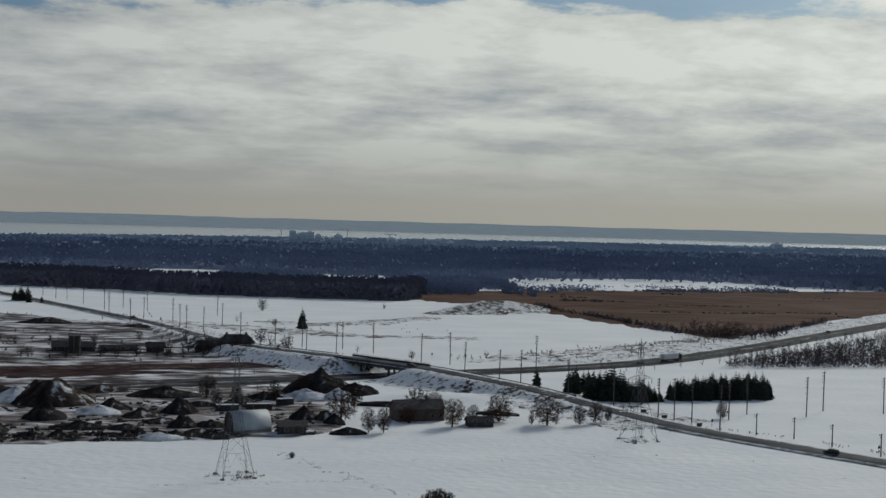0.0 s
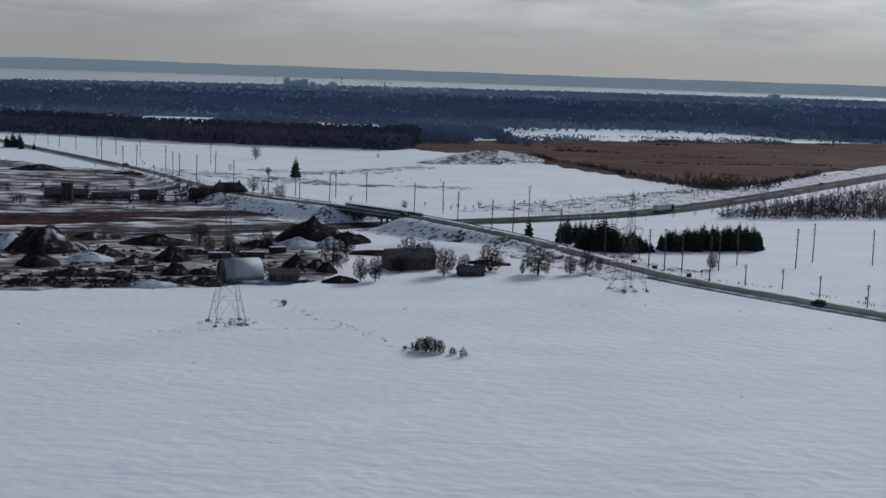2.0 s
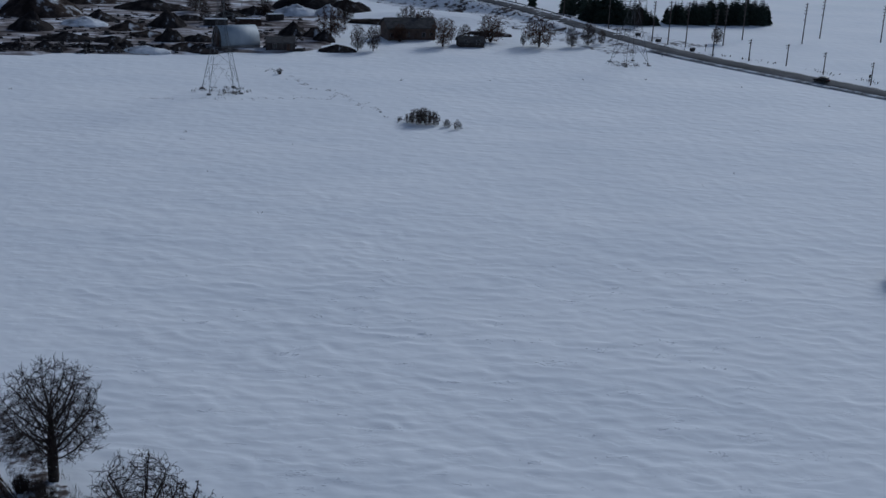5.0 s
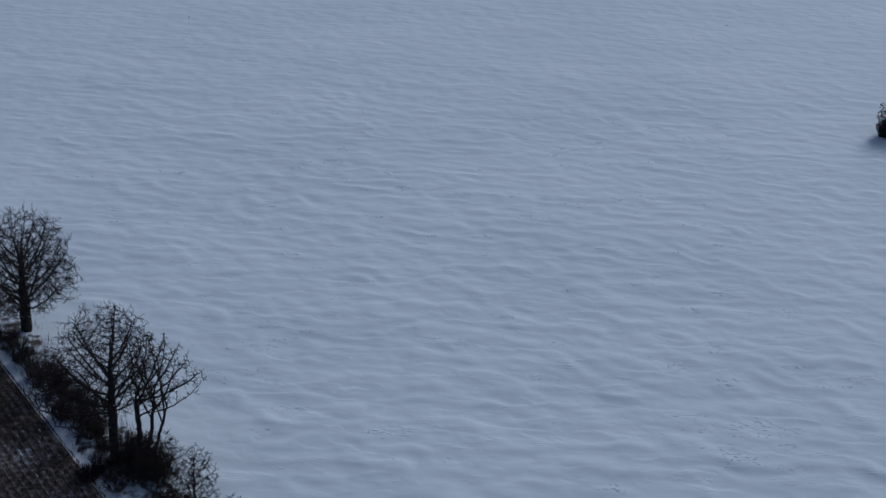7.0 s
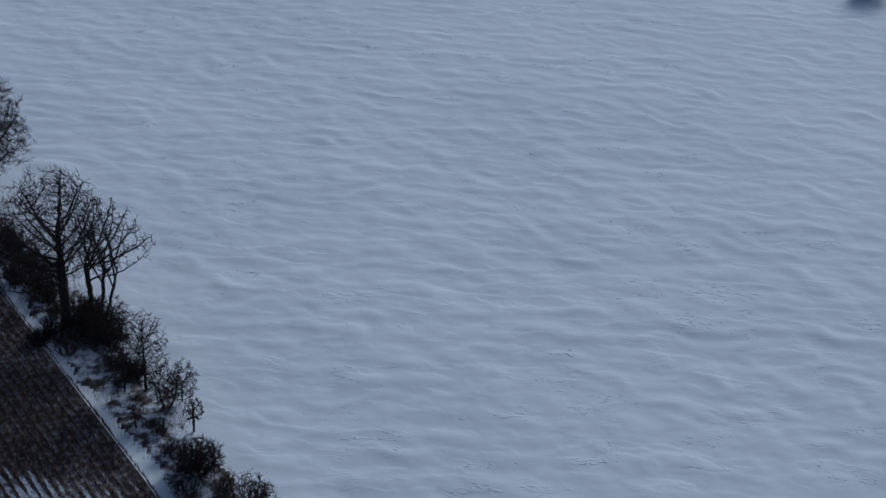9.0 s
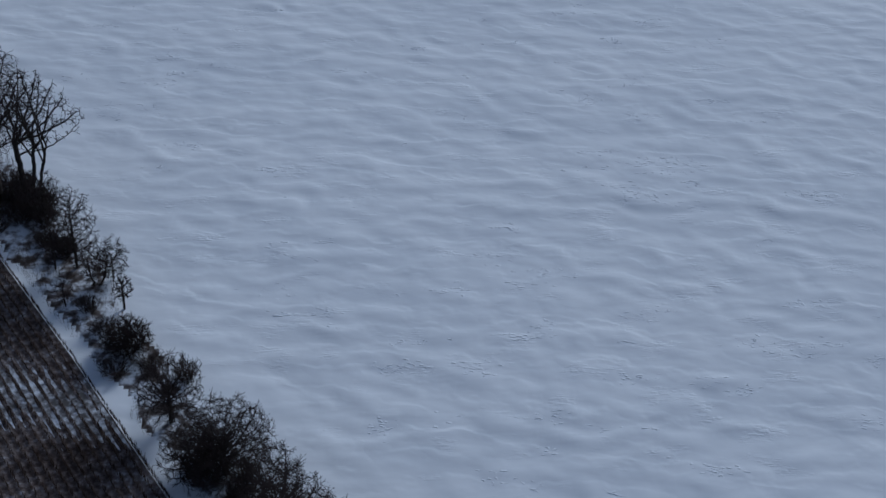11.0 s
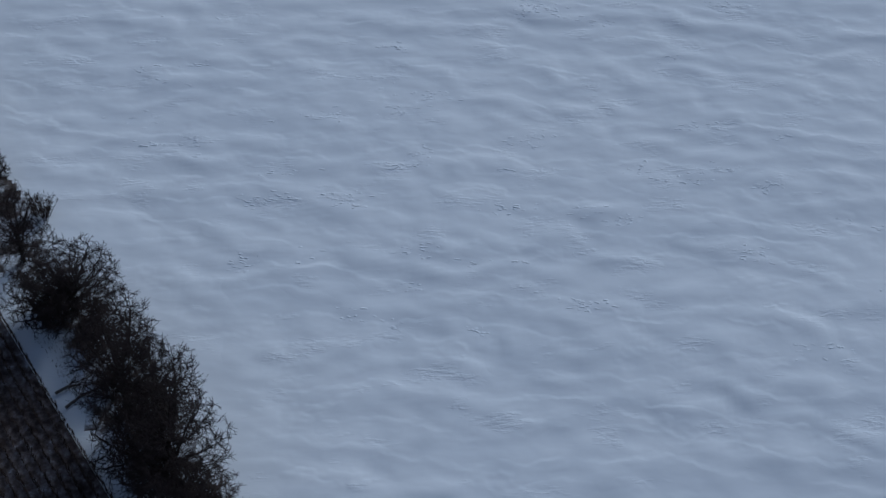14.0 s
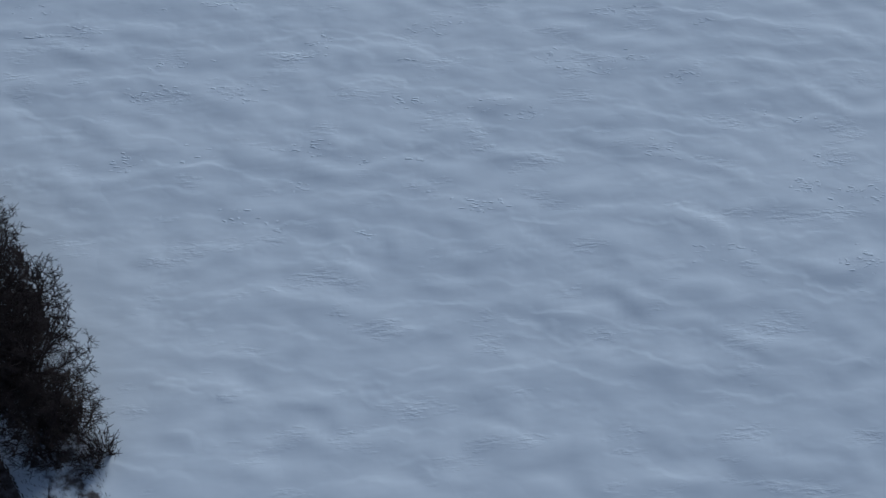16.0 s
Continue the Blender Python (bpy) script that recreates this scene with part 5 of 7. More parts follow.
def pool_tree(x, y, h, k, tone, label, group, wide=1.0):
    ob = empty("bare_tree", x, y, zat(x, y))
    s = Matrix.Rotation(k * 1.7, 4, "Z") @ Matrix.Diagonal((wide * h / 10, wide * h / 10, h / 10, 1))
    t, c = (POOL if y < 480 else FAR_POOL)[k % 4]
    part("trunk", t, None, ob, at=s)
    crown = part("crown", c, None, ob, at=s)
    crown.material_slots[0].link = "OBJECT"
    crown.material_slots[0].material = TONES[tone]
    return tagged(ob, label, "tree", group)


YT = "bare trees round the yard"
for k, (x, y, h, tone, w) in enumerate(((7, 405, 10.8, "red", 1.25), (44, 396.5, 9.6, "red", 1.2), (62, 409, 9.4, "red", 1.3), (77.3, 401, 10.6, "red", 1.35), (15, 383.5, 8.4, "brown", 0.8), (20, 384, 8.4, "brown", 0.8),
                                        (89, 403, 7.2, "brown", 0.8), (95.5, 406, 8.2, "dark", 0.8), (72, 402, 4.6, "dark", 0.6), (101, 410, 5.4, "brown", 0.7), (35, 424, 9.5, "brown", 1.2), (41, 424, 8, "red", 1.1), (13, 436, 9.5, "dark", 1.0),
                                        (-41, 455, 9, "brown", 1.1), (-16, 452, 8, "dark", 0.9), (-5, 470, 8.5, "brown", 1.0), (52, 404, 6.5, "dark", 1.0), (57, 402, 5.5, "brown", 1.2), (30, 404, 6, "red", 1.2), (125, 452, 8, "dark", 0.7),
                                        (-36, 430, 7.5, "dark", 0.8), (-30, 448, 6.5, "dark", 0.9))):
    label = "bare tree with a rounded rust-coloured crown" if tone == "red" else "leafless tree with thin grey-brown branches in the yard"
    pool_tree(x, y, h, k, tone, label, YT, w)
FT = "bare trees round the farm"
rnd = random.Random(23)
farm = [(-62, 603, 9), (-56, 606, 10), (-68, 600, 9), (-50, 602, 9), (-44, 599, 8), (-25, 606, 9), (-20, 611, 9.5), (-12, 601, 10), (-30, 598, 7), (-36, 597, 7.5), (-60, 610, 9), (-16, 575, 4)]
farm += [(-136 + 7.6 * k + rnd.uniform(-2.5, 2.5), 577 + 1.2 * k + rnd.uniform(-3, 3), rnd.uniform(4.5, 8)) for k in range(15)]
farm += [(-180 + 11 * k + rnd.uniform(-4, 4), 640 + 2 * k + rnd.uniform(-10, 10), rnd.uniform(3.5, 6)) for k in range(12)]
farm += [(-30, 888, 10), (24, 594 + 30, 4), (49, 594, 5), (88, 606, 4.5), (-230, 700, 6), (-44, 790, 5), (-20, 770, 5), (60, 930, 5), (146, 398 + 22, 6)]
for k, (x, y, h) in enumerate(farm):
    pool_tree(x, y, h, k, "dark", "leafless tree with dark twigs among patchy snow", FT, rnd.uniform(0.85, 1.2))

# ---- woods (too many to count) ----
def canopy(n, place, hmin, hmax, width, seed):
    """Many small uneven tree crowns in one mesh. place(rng) gives x, y or None."""
    g = np.random.default_rng(seed)
    spots = np.array([q for q in (place(g) for _ in range(n)) if q is not None])
    k = len(spots)
    x, y = spots.T
    h, w, a = (hmin + (hmax - hmin) * (0.75 * fbm(x / 40, y / 40) * 1.3 + 0.25 * g.random(k))), width * g.uniform(0.6, 1.25, k), g.uniform(0, 6.28, k)
    z0 = ground_z(x, y)
    co = np.empty((k, 16, 3))
    for lev, (zz, rr) in enumerate(((0.05, 0.75), (0.55, 1.0), (0.88, 0.78))):
        for j in range(5):
            t, r = a + 1.2566 * j + lev * 0.5, w * rr * g.uniform(0.55, 1.2, k)
            co[:, lev * 5 + j] = np.stack([x + r * np.cos(t), y + r * np.sin(t), z0 + h * zz * g.uniform(0.93, 1.05, k)], 1)
    co[:, 15] = np.stack([x + g.uniform(-0.2, 0.2, k) * w, y + g.uniform(-0.2, 0.2, k) * w, z0 + h], 1)
    one = [(lev + j, lev + (j + 1) % 5, lev + 5 + (j + 1) % 5, lev + 5 + j) for lev in (0, 5) for j in range(5)]
    tips = [(10 + j, 10 + (j + 1) % 5, 15) for j in range(5)]
    base = (np.arange(k) * 16)[:, None, None]
    m = Mesh()
    m.v = co.reshape(-1, 3).tolist()
    m.f = (base + np.array(one)).reshape(-1, 4).tolist() + (base + np.array(tips)).reshape(-1, 3).tolist()
    return m


FRONT = np.array([(-700, 1230), (-400, 1175), (-260, 1128), (-157, 1092), (-140, 1070), (-92, 1049), (-13, 1030), (80, 1021), (96, 1040), (110, 1100), (120, 1195)])


def clumps(n, place, hmin, hmax, size, seed, low=0.7):
    """Clumps of upright twig fans that fill a wood from the ground to its uneven top, in one mesh."""
    g = np.random.default_rng(seed)
    spots = np.array([q for q in (place(g) for _ in range(n)) if q is not None])
    k = len(spots)
    x, y = spots.T
    h = hmin + (hmax - hmin) * (0.8 * fbm(x / 30, y / 30) + 0.2 * g.random(k))
    zc = ground_z(x, y) + h * (0.04 + 0.96 * g.random(k) ** low)
    r = size * g.uniform(0.55, 1.2, k)
    fans = 3
    co = np.empty((k, fans * 4, 3))
    for j in range(fans):
        a, lean = g.uniform(-0.6, 0.6, k), g.uniform(-0.15, 0.15, k)
        w, c, s = r * g.uniform(0.5, 1.0, k), np.cos(a), np.sin(a)
        ox, oy, oz = (r * g.uniform(-0.5, 0.5, k) for _ in range(3))
        for i, (du, dz) in enumerate(((0, -1.0), (0.9, 0.1), (0.1, 1.0), (-0.9, 0.2))):
            du, dz = du * g.uniform(0.6, 1.2, k), dz * g.uniform(0.4, 0.8, k) * r
            co[:, j * 4 + i] = np.stack([x + ox + du * w * c - lean * dz * s, y + oy + du * w * s + lean * dz * c, zc + oz + dz], 1)
    m = Mesh()
    m.v = co.reshape(-1, 3).tolist()
    m.f = np.arange(k * fans * 4).reshape(-1, 4).tolist()
    return m


def belt_near(g):
    x = g.uniform(-640, 112)
    f = float(np.interp(x, FRONT[:, 0], FRONT[:, 1]))
    y = f + 4 + (g.random() ** 1.3) * 130
    if x > 60 and y > 1200 + (110 - x) * 4:
        return None
    return x, y


def belt_mid(g):
    y = 1230 + (g.random() ** 1.2) * 900
    x = g.uniform(-0.36, 0.56) * y
    start = float(np.interp(x, [-600, -300, -30, 60, 177, 318, 462, 560, 640, 900], [1470, 1465, 1460, 1395, 1370, 1420, 1440, 1365, 1300, 1380]) + 70 * (float(vnoise(x / 45, 3.3)) - 0.55) - (260 if vnoise(x / 55, 8.8) > 0.36 and x < 80 else 0))
    if y < start - (40 if vnoise(x / 60, y / 20) > 0.62 else 0) or vnoise(x / 160, y / 60) < 0.16:
        return None
    return x, y


def belt_right(g):
    y = g.uniform(1300, 1480)
    x = g.uniform(560, 1000)
    return (x, y) if y > 1370 - (x - 560) * 0.15 else None


def belt_far(g):
    y = 1950 + g.random() * 1350
    x = g.uniform(-0.36, 0.56) * y
    lim = shore(math.atan2(x, y)) - 10
    if y > lim * math.cos(math.atan2(x, y)) or vnoise(x / 120, y / 220 + 5) < 0.24:
        return None
    return x, y


def belt_last(g):
    a = radians(g.uniform(-21, 30))
    r = shore(a) + 15 - g.uniform(0, 200)
    return math.sin(a) * r, -20 + math.cos(a) * r


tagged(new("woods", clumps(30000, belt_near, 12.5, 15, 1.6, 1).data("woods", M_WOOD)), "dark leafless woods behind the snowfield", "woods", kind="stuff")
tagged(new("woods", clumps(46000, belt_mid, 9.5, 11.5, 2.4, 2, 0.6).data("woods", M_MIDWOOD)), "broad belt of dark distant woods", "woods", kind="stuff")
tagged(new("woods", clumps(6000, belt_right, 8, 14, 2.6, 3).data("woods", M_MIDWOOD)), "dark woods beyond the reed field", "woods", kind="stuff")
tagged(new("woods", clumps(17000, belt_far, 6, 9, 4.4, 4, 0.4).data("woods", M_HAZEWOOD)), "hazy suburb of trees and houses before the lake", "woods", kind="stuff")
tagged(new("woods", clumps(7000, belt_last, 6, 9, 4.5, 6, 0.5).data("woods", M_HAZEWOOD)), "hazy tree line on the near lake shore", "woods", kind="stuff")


def belt_gap(g):
    x, y = g.uniform(90, 215), g.uniform(1110, 1345)
    return (x, y) if vnoise(x / 22 + 4, y / 40) > 0.30 + 0.002 * (x - 90) else None


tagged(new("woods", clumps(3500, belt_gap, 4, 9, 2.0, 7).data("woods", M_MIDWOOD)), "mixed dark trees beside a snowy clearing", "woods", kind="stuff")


def scrub_strip(g):
    x = g.uniform(95, 600)
    c = float(np.interp(x, [95, 177, 318, 462, 570, 640], [1170, 1215, 1240, 1270, 1290, 1330]))
    y = c + g.normal() * (40 if x < 250 else 16) + (50 if g.random() < 0.15 else 0)
    return (x, y) if vnoise(x / 30, y / 30) > 0.42 else None


def reed_scrub(g):
    x, y = g.uniform(180, 520), g.uniform(800, 1230)
    return (x, y) if vnoise(x / 60 + 3, y / 16) > 0.84 and y > 880 + 0.45 * (x - 330) else None


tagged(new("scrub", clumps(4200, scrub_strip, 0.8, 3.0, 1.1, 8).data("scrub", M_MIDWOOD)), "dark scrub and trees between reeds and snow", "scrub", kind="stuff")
tagged(new("scrub", canopy(6000, reed_scrub, 0.8, 2.2, 1.3, 9).data("scrub", M_SHRUB)), "low dark scrub scattered in dry reeds", "scrub", kind="stuff")

# bare wood on the right of the highway, and small bare trees along the woods' front
def thicket(n, place, h0, h1, seed, fine=0.07):
    rnd = random.Random(seed)
    m = Mesh()
    for _ in range(n):
        q = place(rnd)
        if q is None:
            continue
        x, y = q
        z = zat(x, y)
        h = rnd.uniform(h0, h1)
        top = Vector((x + rnd.uniform(-0.6, 0.6), y + rnd.uniform(-0.6, 0.6), z + h))
        m.tube((x, y, z - 0.2), top, 0.10, 0.04, 3, False)
        for k in range(15):
            f = rnd.uniform(0.18, 0.98)
            s = Vector((x, y, z)).lerp(top, f)
            a = rnd.uniform(0, 6.28)
            L = h * rnd.uniform(0.18, 0.40) * (1.15 - 0.6 * f)
            e = s + Vector((math.cos(a) * L, math.sin(a) * L, L * rnd.uniform(0.3, 1.1)))
            m.tube(s, e, fine, fine * 0.5, 3, False)
            for _ in range(2):
                b = s.lerp(e, rnd.uniform(0.3, 0.9))
                m.tube(b, b + Vector((rnd.uniform(-1, 1), rnd.uniform(-1, 1), rnd.uniform(0.2, 1))) * L * 0.45, fine * 0.6, fine * 0.4, 3, False)
    return m


def right_wood(r):
    x = r.uniform(206, 430)
    y0 = 577 + 0.14 * (x - 206)
    y1 = float(np.interp(x, [206, 260, 330, 430], [590, 640, 712, 812]))
    y = y0 + (y1 - y0) * r.random() ** 1.3
    thin = min(1.0, 0.25 + (x - 206) / 90)
    return (x, y) if r.random() < thin else None


tagged(new("woods", thicket(1300, right_wood, 2.5, 8.0, 31, 0.055).data("woods", M_SHRUB)), "leafless grey-brown wood beside the highway", "woods", kind="stuff")


tagged(new("woods", clumps(7000, right_wood, 0.8, 4.0, 0.5, 11).data("woods", M_WOOD)), "dense brown undergrowth of a leafless wood", "woods", kind="stuff")


REEDLINE = resample([(178, 940, 0), (208, 894, 0), (224, 814, 0), (238, 762, 0), (253, 738, 0), (266, 730, 0), (290, 756, 0), (320, 795, 0), (380, 870, 0)], 1.0)


def reed_edge(r):
    p = REEDLINE[int(r.random() * len(REEDLINE))]
    n1, n2 = (2 * (r.random() + r.random() + r.random() - 1.5) for _ in range(2))
    if r.random() > 0.25 + 1.2 * float(vnoise(p[0] / 9, p[1] / 9)) - (0.5 if p[0] > 330 else 0):
        return None
    w = 9 if 225 < p[0] < 300 else 3.5
    return p[0] + n1 * w * 0.5 + 2, p[1] + n2 * w + 3


tagged(new("hedge", thicket(420, reed_edge, 2.0, 4.6, 33, 0.08).data("hedge", M_SHRUB)), "leafless dark hedge along the reed field", "hedge", kind="stuff")


tagged(new("hedge", clumps(1100, reed_edge, 1.0, 3.2, 0.8, 12).data("hedge", M_WOOD)), "dense brown thorn hedge along the reed field", "hedge", kind="stuff")


def reed_clump(r):
    return 262 + r.gauss(0, 14), 742 + r.gauss(0, 9)


tagged(new("hedge", thicket(90, reed_clump, 4.5, 10, 34, 0.08).data("hedge", M_SHRUB)), "clump of leafless trees at the reed field's corner", "hedge", kind="stuff")


def pasture_scrub(r):
    x, y = r.uniform(-330, -20), r.uniform(545, 840)
    if vnoise(x / 50 + 9, y / 11) < 0.55 or x > -20 - (y - 560) * 0.30:
        return None
    return x, y


tagged(new("scrub", thicket(1500, pasture_scrub, 0.5, 2.3, 35, 0.07).data("scrub", M_SHRUB)), "low dead brush in bands across snowy pasture", "scrub", kind="stuff")


def field_scrub(r):
    x, y = r.uniform(-85, 100), r.uniform(700, 800)
    return (x, y) if vnoise(x / 30 + 2, y / 10) > 0.72 else None


tagged(new("scrub", thicket(240, field_scrub, 0.6, 1.8, 36, 0.06).data("scrub", M_SHRUB)), "low dead weeds on a grassy strip", "scrub", kind="stuff")


VERGE = resample([(72, 600, 0), (103, 613, 0), (139, 640, 0), (177, 668, 0), (223, 708, 0), (262, 738, 0)], 1.0)
DITCH = resample([(112, 410, 0), (136, 397, 0), (156, 380, 0), (181, 343, 0)], 1.0)


def verge_weeds(r):
    p = VERGE[r.randrange(len(VERGE))]
    return (p[0] + r.gauss(0, 3), p[1] + r.gauss(0, 5)) if vnoise(p[0] / 7, p[1] / 7) > 0.35 else None


def ditch_weeds(r):
    p = DITCH[r.randrange(len(DITCH))]
    return (p[0] + r.gauss(0, 1.0), p[1] + r.gauss(0, 1.0)) if vnoise(p[0] / 5, p[1] / 5) > 0.4 else None


tagged(new("weeds", thicket(230, verge_weeds, 0.8, 2.4, 37, 0.05).data("weeds", M_SHRUB)), "dead weeds and saplings along a snowy verge", "weeds", kind="stuff")
tagged(new("weeds", thicket(120, ditch_weeds, 0.25, 0.8, 38, 0.022).data("weeds", M_SHRUB)), "dead weeds in the road ditch", "weeds", kind="stuff")


def bank_weeds(r):
    k = r.randrange(ca, cb)
    a = r.uniform(0, 6.28)
    q = r.uniform(8, 19)
    x, y = ROAD[k][0] + q * math.cos(a), ROAD[k][1] + q * math.sin(a)
    return (x, y) if vnoise(x / 5, y / 5) > 0.55 and np.min(np.hypot(ROAD[:, 0] - x, ROAD[:, 1] - y)) > 7.5 else None


tagged(new("weeds", thicket(420, bank_weeds, 0.4, 1.3, 39, 0.04).data("weeds", M_SHRUB)), "dead weeds on the snowy road embankment", "weeds", kind="stuff")


def verge_trees(r):
    k = r.randrange(len(LOWER))
    p = LOWER[k]
    if not (120 < p[0] < 330):
        return None
    s = r.choice((-1, 1))
    return p[0] + s * r.uniform(14, 26) * 0.75, p[1] - s * r.uniform(14, 26) * 0.7


tagged(new("woods", thicket(110, verge_trees, 2.5, 6, 32, 0.05).data("woods", M_SHRUB)), "thin leafless saplings along the highway verge", "woods", kind="stuff")

# ---- yard ----
M_DARKPILE = material("dark_earth_pile", [(0.018, 0.016, 0.017), (0.034, 0.030, 0.030), (0.055, 0.047, 0.043), (0.6, 0.62, 0.66)], 0.95, 0.42, 0.25, 1.2, big=0.3, stops=(0.36, 0.86), stretch=(1, 1, 0.5), spec=0.02)
M_BROWNPILE = material("brown_earth_pile", [(0.018, 0.015, 0.015), (0.038, 0.030, 0.027), (0.07, 0.054, 0.046), (0.68, 0.7, 0.73)], 0.95, 0.26, 0.25, 1.0, big=0.4, stops=(0.34, 0.77), stretch=(1, 1, 0.3), spec=0.02)
M_SNOWPILE = material("dirty_snow_heap", [(0.30, 0.31, 0.33), (0.62, 0.64, 0.68), (0.78, 0.80, 0.83)], 0.8, 0.3, 0.2, 1.5, big=0.3)
M_BLACKWOOD = material("blackened_boards", [(0.024, 0.022, 0.023), (0.052, 0.047, 0.046), (0.085, 0.077, 0.073)], 0.9, 0.6, 0.02, 4, stretch=(2, 2, 0.3))
M_BRICK = material("dark_brown_brickwork", [(0.05, 0.036, 0.031), (0.085, 0.062, 0.052), (0.12, 0.09, 0.075)], 0.9, 0.5, 0.02, 6)
M_ROOF = material("dark_shingle_roof", [(0.024, 0.024, 0.026), (0.048, 0.047, 0.05), (0.085, 0.082, 0.084)], 0.85, 0.7, 0.03, 5, stretch=(1, 1, 2.5))
M_SNOWROOF = material("snow_on_roof", [(0.6, 0.62, 0.66), (0.8, 0.82, 0.85)], 0.7, 0.2, 0.05, 1)
M_FABRIC = material("blue_grey_fabric", [(0.26, 0.31, 0.35), (0.36, 0.41, 0.45), (0.46, 0.50, 0.53)], 0.6, 0.15, 0.02, 1, big=0.3, stretch=(1.6, 1, 0.5))
M_DARKGLASS = material("dark_glass", [(0.01, 0.011, 0.013), (0.02, 0.021, 0.024)], 0.12, 1, 0, spec=0.5)
M_PLASTER = material("grey_painted_wall", [(0.16, 0.16, 0.155), (0.24, 0.24, 0.235)], 0.85, 0.4, 0.01, 3)
M_RUSTBOX = material("rusty_steel_box", [(0.03, 0.02, 0.017), (0.07, 0.045, 0.035), (0.11, 0.07, 0.05)], 0.8, 0.8, 0.01, 4)


def heap(x, y, rx, ry, h, seed, mat, label, turn=0.0, peaks=3, category="earth pile", name="earth_mound"):
    """A tipped pile with slumped slopes, several tops and a rough skin."""
    g = random.Random(seed)
    tops = [(0.0, 0.0, 1.0, 1.0)] + [(g.uniform(-0.6, 0.6), g.uniform(-0.35, 0.35), g.uniform(0.45, 0.9), g.uniform(0.45, 0.75)) for _ in range(peaks - 1)]
    n = 22
    m = Mesh()
    for j in range(n + 1):
        for i in range(n + 1):
            u, v = 2 * i / n - 1, 2 * j / n - 1
            z = max(t * max(0.0, 1 - math.hypot(u - a, v - b) / w * 0.98) ** 0.9 for a, b, t, w in tops)
            q = float(fbm(u * 3.1 + seed * 3.7, v * 3.1 + seed, 4))
            z = z * (0.72 + 0.56 * q) * h + 0.10 * h * (q - 0.5) * (1 if z > 0.02 else 0)
            edge = max(abs(u), abs(v)) > 0.97
            m.v.append((u * rx * 1.15, v * ry * 1.15, (z if z > 0.02 else -0.5) if not edge else -0.7))
    for j in range(n):
        for i in range(n):
            q = j * (n + 1) + i
            m.f.append((q, q + 1, q + n + 2, q + n + 1))
    ob = new(name, m.data(name, mat))
    ob.matrix_basis = pose(x, y, zat(x, y) + 0.45, 0, 0, turn)
    return tagged(ob, label, category, "heaps in the yard")


DP, BP, SP = "dark earth pile streaked with snow", "brown earth pile with slumped faces and snow", "heap of dirty ploughed snow"
heap(-94, 441, 13, 12, 9.6, 1, M_BROWNPILE, "large brown earth mound with eroded snowy faces", 0, 3)
heap(-90.5, 405, 6.6, 6, 5.8, 2, M_DARKPILE, DP, 5, 1)
heap(-108, 446, 10, 8, 4.5, 3, M_SNOWPILE, SP, 0, 3, "snow heap", "snow_mound")
heap(-121, 455, 14, 8, 5.5, 4, M_DARKPILE, DP, 8, 4)
heap(-71.5, 428, 5.2, 5, 3.6, 5, M_DARKPILE, DP, -5, 2)
heap(-75, 417, 7, 5, 3.0, 6, M_SNOWPILE, SP, 0, 3, "snow heap", "snow_mound")
heap(-57, 459, 13, 6, 3.6, 7, M_DARKPILE, DP, 5, 4)
heap(-48, 420, 5.8, 5.5, 5.8, 8, M_DARKPILE, DP, -8, 1)
heap(-60, 411, 6, 4.5, 2.6, 9, M_BROWNPILE, BP, 10, 2)
heap(-52, 399, 6, 4, 1.8, 10, M_BROWNPILE, BP, 0, 3)
heap(-44.5, 390, 4.5, 3.5, 4.6, 11, M_DARKPILE, DP, 0, 2)
heap(-36, 391, 5.5, 3, 2.6, 35, M_DARKPILE, DP, -8, 4)
heap(-76, 386, 9, 4, 2.4, 12, M_DARKPILE, DP, 4, 4)
heap(-62, 385, 5.5, 3.5, 1.9, 36, M_DARKPILE, DP, -6, 3)
heap(-104, 378, 7, 6, 6.0, 14, M_DARKPILE, DP, 0, 2)
heap(-50, 369.5, 7, 3, 1.9, 17, M_SNOWPILE, SP, 0, 3, "snow heap", "snow_mound")
heap(-38, 380, 5, 3, 1.6, 18, M_BROWNPILE, BP, 0, 3)
heap(2, 475, 14, 11, 8.6, 19, M_DARKPILE, "large dark earth pile with a ragged snowy crest", -6, 3)
heap(15, 466, 8, 6, 4.2, 20, M_DARKPILE, DP, -10, 3)
heap(-4, 455, 8, 5, 4.2, 21, M_SNOWPILE, SP, 0, 2, "snow heap", "snow_mound")
heap(8, 455, 6, 5, 3.6, 22, M_SNOWPILE, SP, 0, 2, "snow heap", "snow_mound")
heap(-20, 455, 7, 4, 2.6, 23, M_DARKPILE, DP, 0, 4)
heap(-28, 442, 6, 4, 3.0, 24, M_DARKPILE, DP, 12, 3)
heap(-5.5, 409, 4.6, 4, 4.0, 25, M_DARKPILE, DP, 0, 2)
heap(1.5, 407, 3.6, 3.2, 3.6, 37, M_BROWNPILE, BP, 0, 2)
heap(4.6, 400, 3.4, 3, 3.2, 26, M_DARKPILE, DP, 0, 1)
heap(-42, 436, 6, 3.5, 1.8, 27, M_DARKPILE, DP, 0, 4)
heap(-82, 470, 12, 5, 2.6, 28, M_BROWNPILE, BP, 10, 4)
heap(8.5, 381.5, 5.5, 2.4, 1.8, 29, M_DARKPILE, "low dark brush pile dusted with snow", 5, 4)
heap(-34, 372, 5, 2.5, 1.2, 30, M_DARKPILE, "low dark debris pile dusted with snow", 0, 4)
heap(28, 440, 12, 3, 1.3, 31, M_BROWNPILE, "long low bank of dark debris and snow", -14, 5)
